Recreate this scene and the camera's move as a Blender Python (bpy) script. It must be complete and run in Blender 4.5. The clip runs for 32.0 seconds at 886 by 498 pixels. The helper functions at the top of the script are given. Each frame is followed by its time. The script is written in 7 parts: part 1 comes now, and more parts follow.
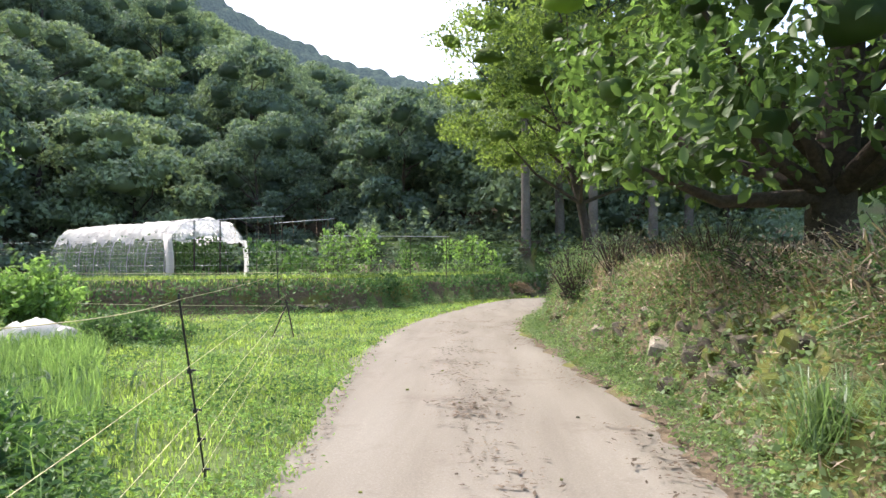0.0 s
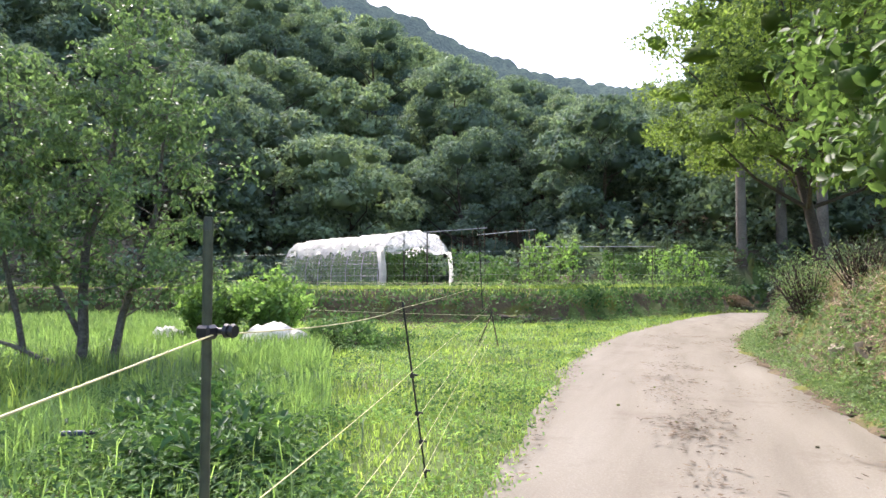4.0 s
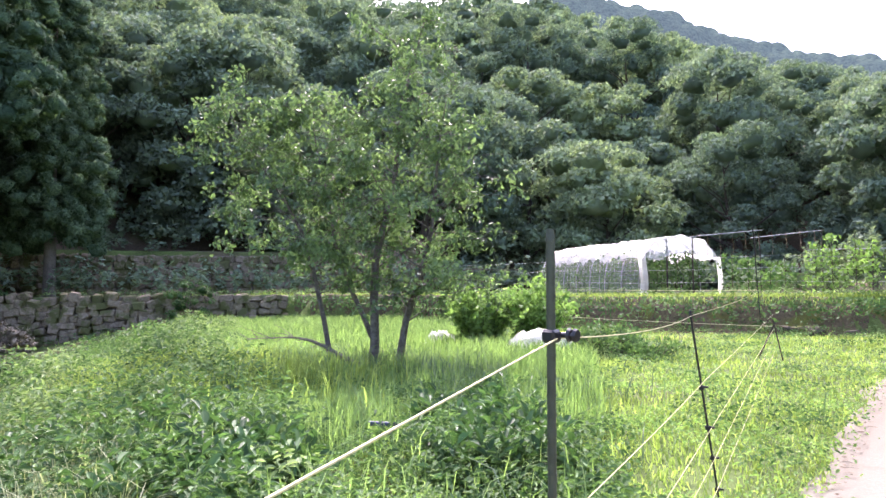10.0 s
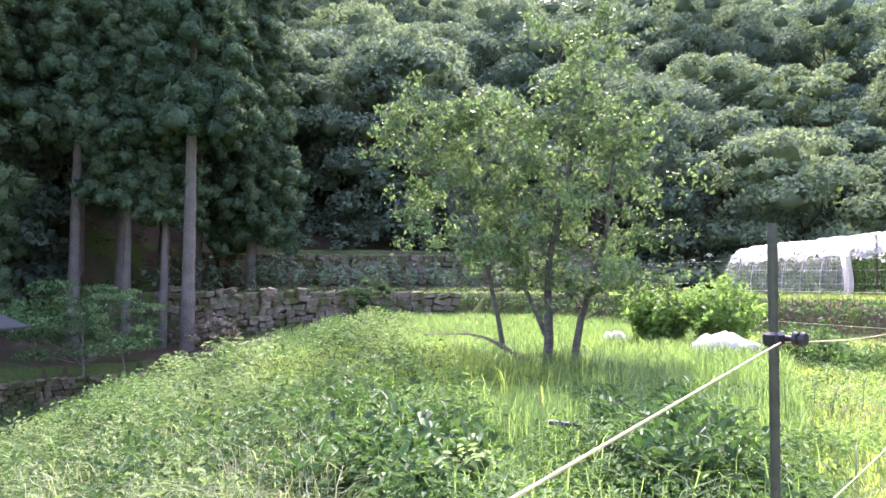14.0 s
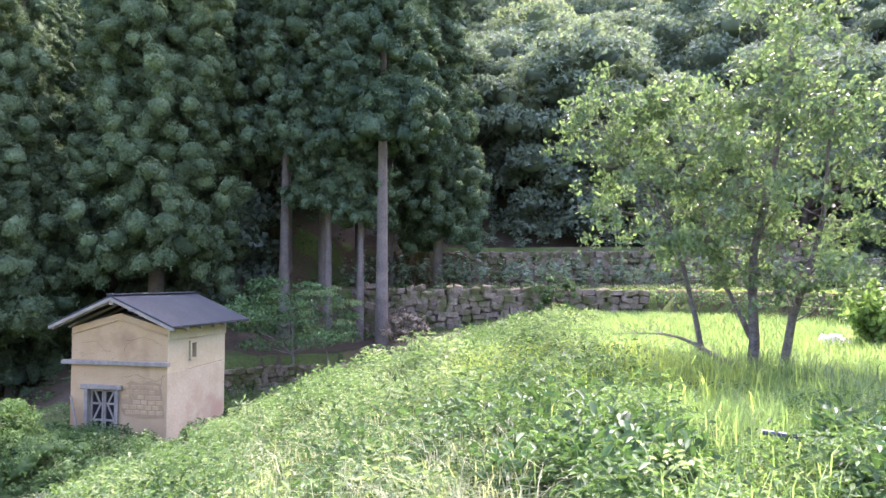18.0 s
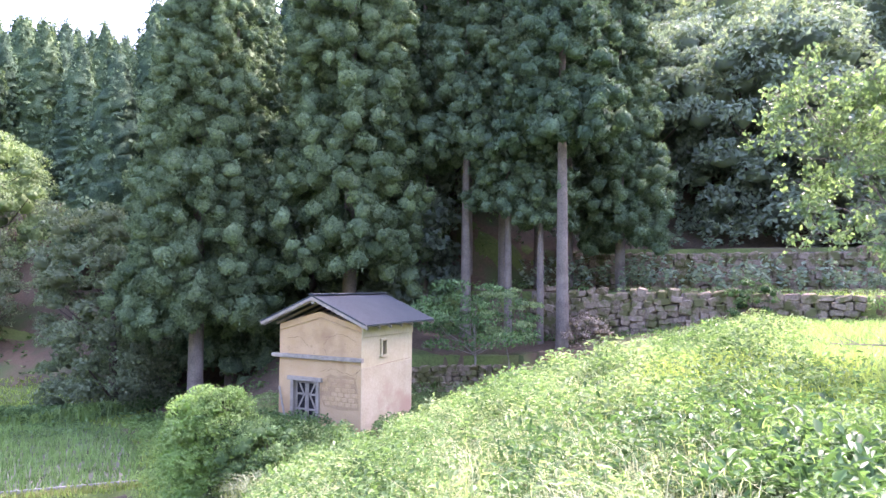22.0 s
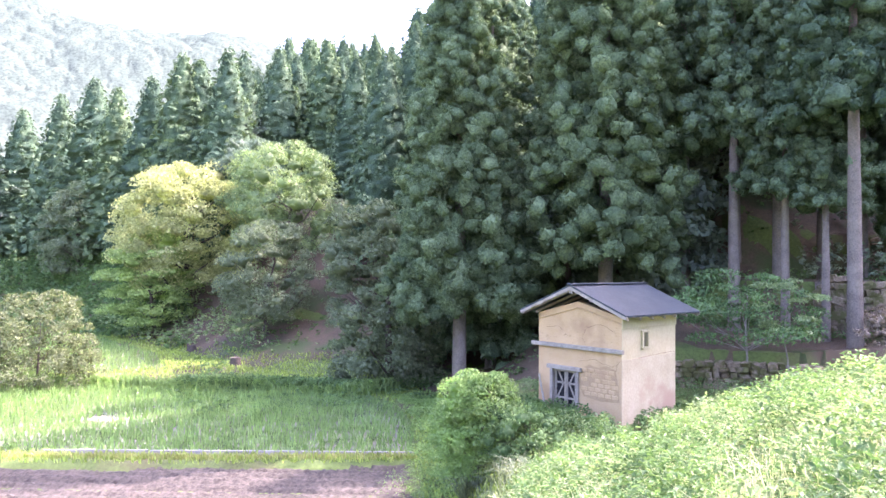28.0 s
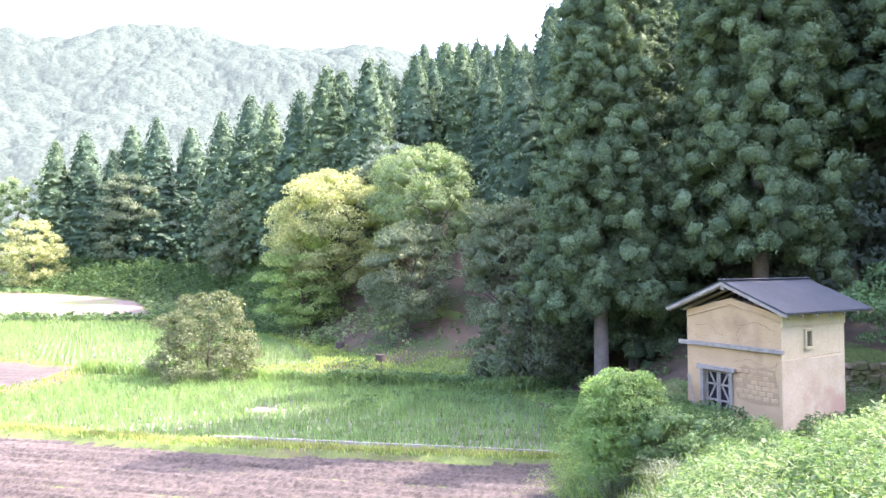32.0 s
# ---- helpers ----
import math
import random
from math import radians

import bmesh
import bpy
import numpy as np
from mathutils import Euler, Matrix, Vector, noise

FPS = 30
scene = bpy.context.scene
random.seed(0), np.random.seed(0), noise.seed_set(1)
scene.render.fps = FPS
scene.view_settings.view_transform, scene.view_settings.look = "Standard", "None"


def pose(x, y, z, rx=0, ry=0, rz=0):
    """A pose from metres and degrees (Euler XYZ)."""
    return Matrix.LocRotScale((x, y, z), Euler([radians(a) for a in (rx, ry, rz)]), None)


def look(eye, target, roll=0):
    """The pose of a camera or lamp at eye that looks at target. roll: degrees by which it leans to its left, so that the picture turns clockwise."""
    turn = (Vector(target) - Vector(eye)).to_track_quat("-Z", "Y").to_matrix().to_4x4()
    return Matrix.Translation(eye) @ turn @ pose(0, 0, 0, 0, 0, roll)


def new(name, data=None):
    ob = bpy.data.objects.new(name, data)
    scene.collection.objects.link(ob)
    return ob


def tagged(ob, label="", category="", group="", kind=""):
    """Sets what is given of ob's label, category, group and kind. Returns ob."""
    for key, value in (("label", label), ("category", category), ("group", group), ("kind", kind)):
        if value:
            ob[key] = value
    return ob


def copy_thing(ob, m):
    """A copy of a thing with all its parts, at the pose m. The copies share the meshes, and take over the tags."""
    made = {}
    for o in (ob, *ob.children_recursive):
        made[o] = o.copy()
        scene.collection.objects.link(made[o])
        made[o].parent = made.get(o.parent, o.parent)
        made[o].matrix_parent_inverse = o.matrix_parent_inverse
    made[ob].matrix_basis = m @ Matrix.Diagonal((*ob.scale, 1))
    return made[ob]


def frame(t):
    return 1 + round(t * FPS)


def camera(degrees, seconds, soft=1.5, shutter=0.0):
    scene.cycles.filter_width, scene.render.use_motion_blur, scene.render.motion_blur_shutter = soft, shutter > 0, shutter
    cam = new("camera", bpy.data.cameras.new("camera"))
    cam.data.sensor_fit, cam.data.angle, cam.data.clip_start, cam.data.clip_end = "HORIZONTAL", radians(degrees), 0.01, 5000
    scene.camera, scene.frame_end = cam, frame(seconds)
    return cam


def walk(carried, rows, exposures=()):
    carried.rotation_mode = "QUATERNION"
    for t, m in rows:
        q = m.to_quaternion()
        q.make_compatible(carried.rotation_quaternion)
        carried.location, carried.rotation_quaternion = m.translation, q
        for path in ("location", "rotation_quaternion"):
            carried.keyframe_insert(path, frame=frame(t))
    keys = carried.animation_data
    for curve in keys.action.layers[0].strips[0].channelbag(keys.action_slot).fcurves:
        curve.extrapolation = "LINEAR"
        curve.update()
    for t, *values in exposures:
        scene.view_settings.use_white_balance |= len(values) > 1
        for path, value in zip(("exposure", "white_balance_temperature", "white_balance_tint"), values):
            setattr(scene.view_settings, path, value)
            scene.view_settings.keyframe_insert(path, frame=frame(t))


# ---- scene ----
cam = camera(66.0, 32.0)
PATH = [
    (0, (0.008, 0.099, 1.488), (-0.1247, 2.0943, 1.5338), -0.39),
    (0.5, (-0.001, 0.099, 1.488), (-0.1824, 2.0900, 1.5382), -0.54),
    (1, (-0.012, 0.098, 1.488), (-0.2552, 2.0829, 1.5447), -0.48),
    (1.5, (-0.027, 0.098, 1.488), (-0.3468, 2.0708, 1.5529), -0.65),
    (2, (-0.044, 0.096, 1.488), (-0.4541, 2.0522, 1.5634), -0.70),
    (2.5, (-0.062, 0.094, 1.488), (-0.5635, 2.0281, 1.5697), -0.45),
    (3, (-0.075, 0.091, 1.488), (-0.6466, 2.0059, 1.5713), 0.17),
    (3.5, (-0.086, 0.088, 1.487), (-0.7182, 1.9840, 1.5703), 0.29),
    (4, (-0.098, 0.085, 1.487), (-0.7927, 1.9588, 1.5673), -0.14),
    (4.5, (-0.113, 0.072, 1.488), (-0.8726, 1.9201, 1.5672), 0.23),
    (6.5, (-0.165, 0.016, 1.489), (-1.1420, 1.7590, 1.5820), 0.67),
    (7, (-0.178, 0.002, 1.489), (-1.2071, 1.7138, 1.5855), 0.78),
    (7.5, (-0.190, -0.013, 1.490), (-1.2699, 1.6675, 1.5863), 0.60),
    (8, (-0.202, -0.028, 1.490), (-1.3306, 1.6200, 1.5883), 0.51),
    (8.5, (-0.207, -0.038, 1.490), (-1.3862, 1.5746, 1.5904), 0.39),
    (9, (-0.212, -0.047, 1.489), (-1.4406, 1.5273, 1.5915), 0.05),
    (9.5, (-0.216, -0.057, 1.489), (-1.4919, 1.4796, 1.5928), -0.30),
    (10, (-0.220, -0.067, 1.488), (-1.5410, 1.4308, 1.5934), -0.35),
    (10.5, (-0.224, -0.078, 1.487), (-1.5889, 1.3804, 1.5941), -0.09),
    (11, (-0.227, -0.088, 1.487), (-1.6349, 1.3287, 1.5940), 0.14),
    (11.5, (-0.231, -0.099, 1.486), (-1.6807, 1.2746, 1.5918), 0.19),
    (12, (-0.234, -0.110, 1.486), (-1.7242, 1.2197, 1.5890), 0.11),
    (12.5, (-0.244, -0.113, 1.485), (-1.7749, 1.1702, 1.5866), -0.09),
    (13, (-0.254, -0.116, 1.485), (-1.8257, 1.1166, 1.5878), -0.18),
    (13.5, (-0.264, -0.120, 1.485), (-1.8741, 1.0623, 1.5875), -0.01),
    (15.5, (-0.301, -0.137, 1.483), (-2.0517, 0.8244, 1.5825), 0.19),
    (16, (-0.310, -0.143, 1.483), (-2.0922, 0.7589, 1.5796), 0.15),
    (16.5, (-0.318, -0.157, 1.484), (-2.1317, 0.6806, 1.5786), 0.29),
    (17, (-0.326, -0.171, 1.485), (-2.1660, 0.6061, 1.5782), 0.18),
    (17.5, (-0.333, -0.185, 1.486), (-2.1973, 0.5322, 1.5783), 0.13),
    (18, (-0.339, -0.198, 1.487), (-2.2244, 0.4620, 1.5798), 0.12),
    (18.5, (-0.345, -0.212, 1.488), (-2.2500, 0.3893, 1.5813), 0.10),
    (19, (-0.351, -0.226, 1.489), (-2.2738, 0.3148, 1.5833), -0.01),
    (19.5, (-0.356, -0.240, 1.490), (-2.2946, 0.2423, 1.5834), 0.02),
    (20, (-0.361, -0.254, 1.491), (-2.3141, 0.1664, 1.5816), 0.08),
    (20.5, (-0.364, -0.271, 1.492), (-2.3291, 0.0897, 1.5845), 0.25),
    (21, (-0.367, -0.289, 1.493), (-2.3427, 0.0081, 1.5875), -0.08),
    (21.5, (-0.370, -0.308, 1.494), (-2.3545, -0.0777, 1.5890), 0.11),
    (22, (-0.373, -0.328, 1.495), (-2.3642, -0.1703, 1.5909), 0.48),
    (22.5, (-0.375, -0.348, 1.496), (-2.3708, -0.2621, 1.5908), 0.53),
    (23, (-0.377, -0.370, 1.497), (-2.3747, -0.3628, 1.5881), 0.66),
    (23.5, (-0.378, -0.390, 1.498), (-2.3748, -0.4575, 1.5870), 0.64),
    (24, (-0.379, -0.411, 1.499), (-2.3717, -0.5534, 1.5853), 0.36),
    (24.5, (-0.377, -0.429, 1.510), (-2.3638, -0.6407, 1.5892), 0.02),
    (25, (-0.374, -0.446, 1.520), (-2.3540, -0.7190, 1.5968), 0.21),
    (25.5, (-0.371, -0.464, 1.531), (-2.3415, -0.7994, 1.6043), 0.19),
    (26, (-0.368, -0.480, 1.542), (-2.3280, -0.8724, 1.6082), 0.29),
    (26.5, (-0.365, -0.495, 1.552), (-2.3141, -0.9374, 1.6105), 0.16),
    (28.5, (-0.349, -0.537, 1.575), (-2.2545, -1.1415, 1.6276), 0.43),
    (29, (-0.344, -0.542, 1.567), (-2.2326, -1.1974, 1.6213), 0.19),
    (29.5, (-0.339, -0.546, 1.558), (-2.2100, -1.2496, 1.6163), 0.24),
    (30, (-0.333, -0.551, 1.550), (-2.1872, -1.2983, 1.6092), 0.29),
    (30.5, (-0.327, -0.556, 1.541), (-2.1609, -1.3525, 1.5985), -0.09),
    (31, (-0.321, -0.560, 1.533), (-2.1339, -1.4040, 1.5856), -0.13),
    (31.5, (-0.315, -0.564, 1.524), (-2.1072, -1.4510, 1.5755), -0.13),
    (32, (-0.309, -0.568, 1.515), (-2.0787, -1.4986, 1.5655), -0.36),
]
EXPOSURES = [(0.0, 1.82, 6250, 18), (9.0, 2.28, 6100, 30), (13.0, 2.6, 6050, 38), (19.0, 3.12, 6100, 45), (22.0, 3.45, 6100, 49), (26.0, 3.75, 6100, 50), (32.0, 3.52, 6100, 42)]
walk(cam, [(t, look(eye, target, roll)) for t, eye, target, roll in PATH], EXPOSURES)

# ---- light ----
SUN_YAW, SUN_UP = 46.0, 50.0          # degrees to the left of +y, and above the horizon
world = bpy.data.worlds.new("world")
scene.world = world
world.use_nodes = True
wn = world.node_tree
sky = wn.nodes.new("ShaderNodeTexSky")
sky.sky_type, sky.sun_disc = "NISHITA", False
sky.sun_elevation, sky.sun_rotation = radians(SUN_UP), radians(-SUN_YAW)
sky.air_density, sky.dust_density, sky.ozone_density = 1.0, 4.0, 1.0
wn.links.new(sky.outputs[0], wn.nodes["Background"].inputs[0])
wn.nodes["Background"].inputs[1].default_value = 0.15
sun = new("sun", bpy.data.lights.new("sun", "SUN"))
sun.data.energy, sun.data.angle, sun.data.color = 1.75, radians(0.6), (1.0, 0.93, 0.82)
sy, su = radians(SUN_YAW), radians(SUN_UP)
sun.matrix_world = look((-math.sin(sy) * 60, math.cos(sy) * 60, 60), (-math.sin(sy) * 60 + math.sin(sy) * math.cos(su), math.cos(sy) * 60 - math.cos(sy) * math.cos(su), 60 - math.sin(su)))


# ---- materials ----
def material(name, rough=0.8, spec=0.3):
    m = bpy.data.materials.new(name)
    m.use_nodes = True
    b = m.node_tree.nodes["Principled BSDF"]
    b.inputs["Roughness"].default_value = rough
    b.inputs["Specular IOR Level"].default_value = spec
    return m, m.node_tree, b


def node(nt, kind, **values):
    n = nt.nodes.new(kind)
    for k, v in values.items():
        n.inputs[k.replace("_", " ")].default_value = v
    return n


def ramp(nt, fac, stops):
    r = nt.nodes.new("ShaderNodeValToRGB")
    while len(r.color_ramp.elements) < len(stops):
        r.color_ramp.elements.new(0.5)
    for e, (p, c) in zip(r.color_ramp.elements, stops):
        e.position, e.color = p, (*c, 1)
    nt.links.new(fac, r.inputs[0])
    return r.outputs[0]


def mix(nt, fac, a, b, mode="MIX"):
    m = nt.nodes.new("ShaderNodeMix")
    m.data_type, m.blend_type = "RGBA", mode
    for socket, value in ((m.inputs[0], fac), (m.inputs[6], a), (m.inputs[7], b)):
        if isinstance(value, (int, float)):
            socket.default_value = value
        elif isinstance(value, tuple):
            socket.default_value = (*value, 1)
        else:
            nt.links.new(value, socket)
    return m.outputs[2]


def noise_tex(nt, scale, detail=6, rough=0.6, world_space=True):
    t = node(nt, "ShaderNodeTexNoise", Scale=scale, Detail=detail, Roughness=rough)
    if world_space:
        g = nt.nodes.new("ShaderNodeNewGeometry")
        nt.links.new(g.outputs["Position"], t.inputs["Vector"])
    else:
        g = nt.nodes.new("ShaderNodeTexCoord")
        nt.links.new(g.outputs["Object"], t.inputs["Vector"])
    return t.outputs[0]


def bump(nt, b, height, strength, distance):
    n = node(nt, "ShaderNodeBump", Strength=strength, Distance=distance)
    nt.links.new(height, n.inputs["Height"])
    nt.links.new(n.outputs[0], b.inputs["Normal"])


def rough_mat(name, dark, light, scale, fine=40.0, rough=0.85, depth=0.01, third=None, spec=0.25, space=True, fleck=0.5):
    """Two colours mixed by broad and fine noise, with relief."""
    m, nt, b = material(name, rough, spec)
    broad, grain = noise_tex(nt, scale, 5, 0.6, space), noise_tex(nt, fine, 8, 0.7, space)
    c = ramp(nt, broad, [(0.35, dark), (0.65, light)])
    c = mix(nt, fleck, c, ramp(nt, grain, [(0.3, tuple(v * 0.55 for v in dark)), (0.7, tuple(min(1, v * 1.35) for v in light))]))
    if third:
        c = mix(nt, ramp(nt, noise_tex(nt, scale * 0.37, 4, 0.6, space), [(0.52, (0, 0, 0)), (0.62, (1, 1, 1))]), c, third)
    nt.links.new(c, b.inputs["Base Color"])
    bump(nt, b, grain, 0.8, depth)
    return m


def leaf_mat(name, dark, light, through_=0.45, rough=0.5, spec=0.35, object_vary=0.0, tint=None, sat=0.84, mottle=None):
    """Leaves: colour by leaf, some light passes through."""
    m, nt, b = material(name, rough, spec)
    g = nt.nodes.new("ShaderNodeNewGeometry")
    c = ramp(nt, g.outputs["Random Per Island"], [(0.0, dark), (0.75, light), (1.0, tint or tuple(min(1, v * 1.5) for v in light))])
    c = mix(nt, 0.35, c, ramp(nt, noise_tex(nt, 0.7, 3), [(0.35, tuple(v * 0.6 for v in dark)), (0.65, tuple(min(1, v * 1.3) for v in light))]))
    if object_vary:
        o = nt.nodes.new("ShaderNodeObjectInfo")
        c = mix(nt, object_vary, c, mix(nt, 1.0, c, ramp(nt, o.outputs["Random"], [(0.0, (0.35, 0.5, 0.55)), (0.4, (0.8, 0.85, 0.8)), (0.7, (1.0, 1.0, 0.9)), (1.0, (1.35, 1.3, 0.9))]), "MULTIPLY"))
    if mottle:
        spots = noise_tex(nt, mottle[0], 6, 0.75)
        c = mix(nt, 1.0, c, ramp(nt, spots, [(0.36, (0.5, 0.52, 0.5)), (0.52, (1.0, 1.0, 1.0)), (0.68, (1.28, 1.28, 1.2))]), "MULTIPLY")
        bump(nt, b, spots, 1.0, mottle[1])
    grey = nt.nodes.new("ShaderNodeHueSaturation")
    grey.inputs["Saturation"].default_value = sat
    nt.links.new(c, grey.inputs["Color"])
    c = grey.outputs[0]
    nt.links.new(c, b.inputs["Base Color"])
    t = nt.nodes.new("ShaderNodeBsdfTranslucent")
    nt.links.new(mix(nt, 1.0, c, (1.18, 1.28, 0.72), "MULTIPLY"), t.inputs[0])
    s = node(nt, "ShaderNodeMixShader", Fac=through_)
    nt.links.new(b.outputs[0], s.inputs[1])
    nt.links.new(t.outputs[0], s.inputs[2])
    nt.links.new(s.outputs[0], nt.nodes["Material Output"].inputs[0])
    return m


GROUND = rough_mat("meadow soil", (0.05, 0.075, 0.02), (0.11, 0.16, 0.04), 0.35, 9.0, 0.95, 0.03, (0.10, 0.075, 0.045))
WOODFLOOR = rough_mat("forest floor", (0.05, 0.04, 0.025), (0.12, 0.09, 0.055), 0.5, 7.0, 0.95, 0.04, (0.05, 0.08, 0.025))


def track():
    """Packed pale earth: long worn streaks, fine grit and a few damp stains."""
    m, nt, b = material("pale dirt track", 0.95, 0.2)
    g = nt.nodes.new("ShaderNodeNewGeometry")
    wide = nt.nodes.new("ShaderNodeVectorMath")
    wide.operation = "MULTIPLY"
    wide.inputs[1].default_value = (2.2, 0.28, 1.0)
    nt.links.new(g.outputs["Position"], wide.inputs[0])
    streak = node(nt, "ShaderNodeTexNoise", Scale=1.0, Detail=4, Roughness=0.55)
    nt.links.new(wide.outputs[0], streak.inputs["Vector"])
    c = ramp(nt, streak.outputs[0], [(0.3, (0.125, 0.112, 0.083)), (0.5, (0.183, 0.168, 0.13)), (0.7, (0.222, 0.209, 0.167))])
    grit = noise_tex(nt, 55.0, 6, 0.7)
    c = mix(nt, 0.45, c, ramp(nt, grit, [(0.32, (0.14, 0.125, 0.10)), (0.5, (0.176, 0.162, 0.125)), (0.7, (0.27, 0.254, 0.205))]))
    c = mix(nt, ramp(nt, noise_tex(nt, 0.9, 6, 0.7), [(0.56, (0, 0, 0)), (0.7, (0.8, 0.8, 0.8))]), c, (0.135, 0.115, 0.088))
    nt.links.new(c, b.inputs["Base Color"])
    bump(nt, b, grit, 0.4, 0.006)
    return m


DIRT = track()
STONE = rough_mat("weathered field stone", (0.07, 0.06, 0.05), (0.18, 0.15, 0.12), 1.6, 14.0, 0.9, 0.02, (0.08, 0.11, 0.035))
BARK = rough_mat("rough bark", (0.035, 0.028, 0.022), (0.11, 0.09, 0.07), 3.0, 22.0, 0.95, 0.02)
PALE_BARK = rough_mat("pale cedar bark", (0.09, 0.078, 0.062), (0.205, 0.178, 0.145), 2.0, 18.0, 0.95, 0.02)
MOTTLED = rough_mat("dark mottled bark", (0.035, 0.03, 0.024), (0.20, 0.18, 0.15), 7.0, 30.0, 0.95, 0.015)
GREY_BARK = rough_mat("grey lichened bark", (0.09, 0.08, 0.065), (0.27, 0.25, 0.21), 5.0, 30.0, 0.95, 0.015)
PLASTER = rough_mat("tan earth plaster", (0.41, 0.28, 0.135), (0.50, 0.36, 0.195), 1.3, 30.0, 0.95, 0.014, (0.34, 0.225, 0.12), space=False, fleck=0.35)
LIME = rough_mat("cream lime plaster", (0.40, 0.35, 0.20), (0.48, 0.435, 0.275), 1.1, 12.0, 0.93, 0.006, (0.38, 0.29, 0.17), fleck=0.2)
RAWCOAT = rough_mat("pale undercoat", (0.37, 0.325, 0.20), (0.46, 0.415, 0.275), 1.6, 18.0, 0.95, 0.012, (0.36, 0.27, 0.18), fleck=0.3)
GREYWOOD = rough_mat("weathered grey wood", (0.165, 0.148, 0.112), (0.35, 0.318, 0.25), 4.0, 45.0, 0.9, 0.006)
TIN = rough_mat("dark blue-grey sheet metal", (0.022, 0.034, 0.037), (0.037, 0.052, 0.055), 0.8, 12.0, 0.6, 0.003, (0.05, 0.064, 0.064), 0.22)
def ploughed():
    """Brown soil with darker, damper streaks along the furrows."""
    m, nt, b = material("ploughed mud", 0.92, 0.2)
    g = nt.nodes.new("ShaderNodeNewGeometry")
    turn = nt.nodes.new("ShaderNodeVectorRotate")
    turn.rotation_type = "Z_AXIS"
    turn.inputs["Angle"].default_value = -0.258
    nt.links.new(g.outputs["Position"], turn.inputs["Vector"])
    wide = nt.nodes.new("ShaderNodeVectorMath")
    wide.operation = "MULTIPLY"
    wide.inputs[1].default_value = (2.6, 0.22, 1.0)
    nt.links.new(turn.outputs[0], wide.inputs[0])
    streak = node(nt, "ShaderNodeTexNoise", Scale=1.0, Detail=5, Roughness=0.65)
    nt.links.new(wide.outputs[0], streak.inputs["Vector"])
    c = ramp(nt, streak.outputs[0], [(0.36, (0.026, 0.024, 0.017)), (0.52, (0.07, 0.063, 0.046)), (0.66, (0.13, 0.115, 0.085))])
    grain = noise_tex(nt, 6.0, 8, 0.75)
    c = mix(nt, 0.5, c, ramp(nt, grain, [(0.38, (0.018, 0.016, 0.011)), (0.6, (0.145, 0.128, 0.098))]))
    nt.links.new(c, b.inputs["Base Color"])
    bump(nt, b, grain, 1.0, 0.08)
    return m


MUD = ploughed()
TANSOIL = rough_mat("dry tan field", (0.11, 0.095, 0.066), (0.19, 0.165, 0.122), 0.25, 3.0, 0.95, 0.03, (0.13, 0.16, 0.06))
STRAW = rough_mat("dry straw", (0.27, 0.18, 0.10), (0.5, 0.37, 0.22), 3.0, 30.0, 0.95, 0.02)

L_GRASS = leaf_mat("short grass", (0.135, 0.21, 0.045), (0.29, 0.385, 0.10), 0.58, 0.65, 0.12, sat=0.93)
L_TALL = leaf_mat("tall grass", (0.10, 0.20, 0.05), (0.21, 0.34, 0.09), 0.55, 0.6, 0.15)
L_WEED = leaf_mat("broad weed leaves", (0.032, 0.082, 0.026), (0.112, 0.20, 0.066), 0.38, 0.6, 0.14, sat=0.95)
L_PALE = leaf_mat("pale weed leaves", (0.095, 0.17, 0.068), (0.215, 0.30, 0.13), 0.38, 0.6, 0.14, sat=0.94)
L_RICE = leaf_mat("rice leaves", (0.09, 0.19, 0.04), (0.17, 0.31, 0.075), 0.5, 0.65, 0.10)
L_HILL = leaf_mat("hill tree leaves", (0.118, 0.172, 0.128), (0.2, 0.275, 0.18), 0.35, 0.75, 0.06, 0.6)
L_CEDAR = leaf_mat("cedar needles", (0.07, 0.115, 0.075), (0.17, 0.24, 0.145), 0.2, 0.8, 0.03, 0.35, mottle=(9.0, 0.10), sat=1.1, tint=(0.19, 0.265, 0.16))
L_NEAR = leaf_mat("alder leaves", (0.052, 0.11, 0.043), (0.138, 0.228, 0.088), 0.45, 0.45, 0.26)
L_GLOSS = leaf_mat("glossy persimmon leaves", (0.022, 0.05, 0.012), (0.12, 0.215, 0.045), 0.5, 0.45, 0.2)
L_ELM = leaf_mat("light green leaves", (0.06, 0.11, 0.02), (0.20, 0.285, 0.05), 0.52, 0.65, 0.06)
L_YELLOW = leaf_mat("yellow-green leaves", (0.24, 0.28, 0.09), (0.44, 0.48, 0.18), 0.45, 0.6, 0.12, mottle=(5.0, 0.1))
L_LITTER = leaf_mat("brown leaf litter", (0.05, 0.037, 0.025), (0.15, 0.11, 0.07), 0.1, 0.9, 0.05)
L_HAY = leaf_mat("pale arching grass", (0.17, 0.23, 0.09), (0.34, 0.39, 0.2), 0.5, 0.5, 0.25)
L_SEDGE = leaf_mat("long sedge blades", (0.05, 0.11, 0.045), (0.13, 0.22, 0.08), 0.4, 0.4, 0.4)
L_LIME = leaf_mat("lime green leaves", (0.105, 0.195, 0.04), (0.26, 0.39, 0.085), 0.48, 0.6, 0.12)
L_GREY = leaf_mat("grey-green leaves", (0.075, 0.11, 0.06), (0.165, 0.215, 0.115), 0.32, 0.7, 0.08, sat=0.92)
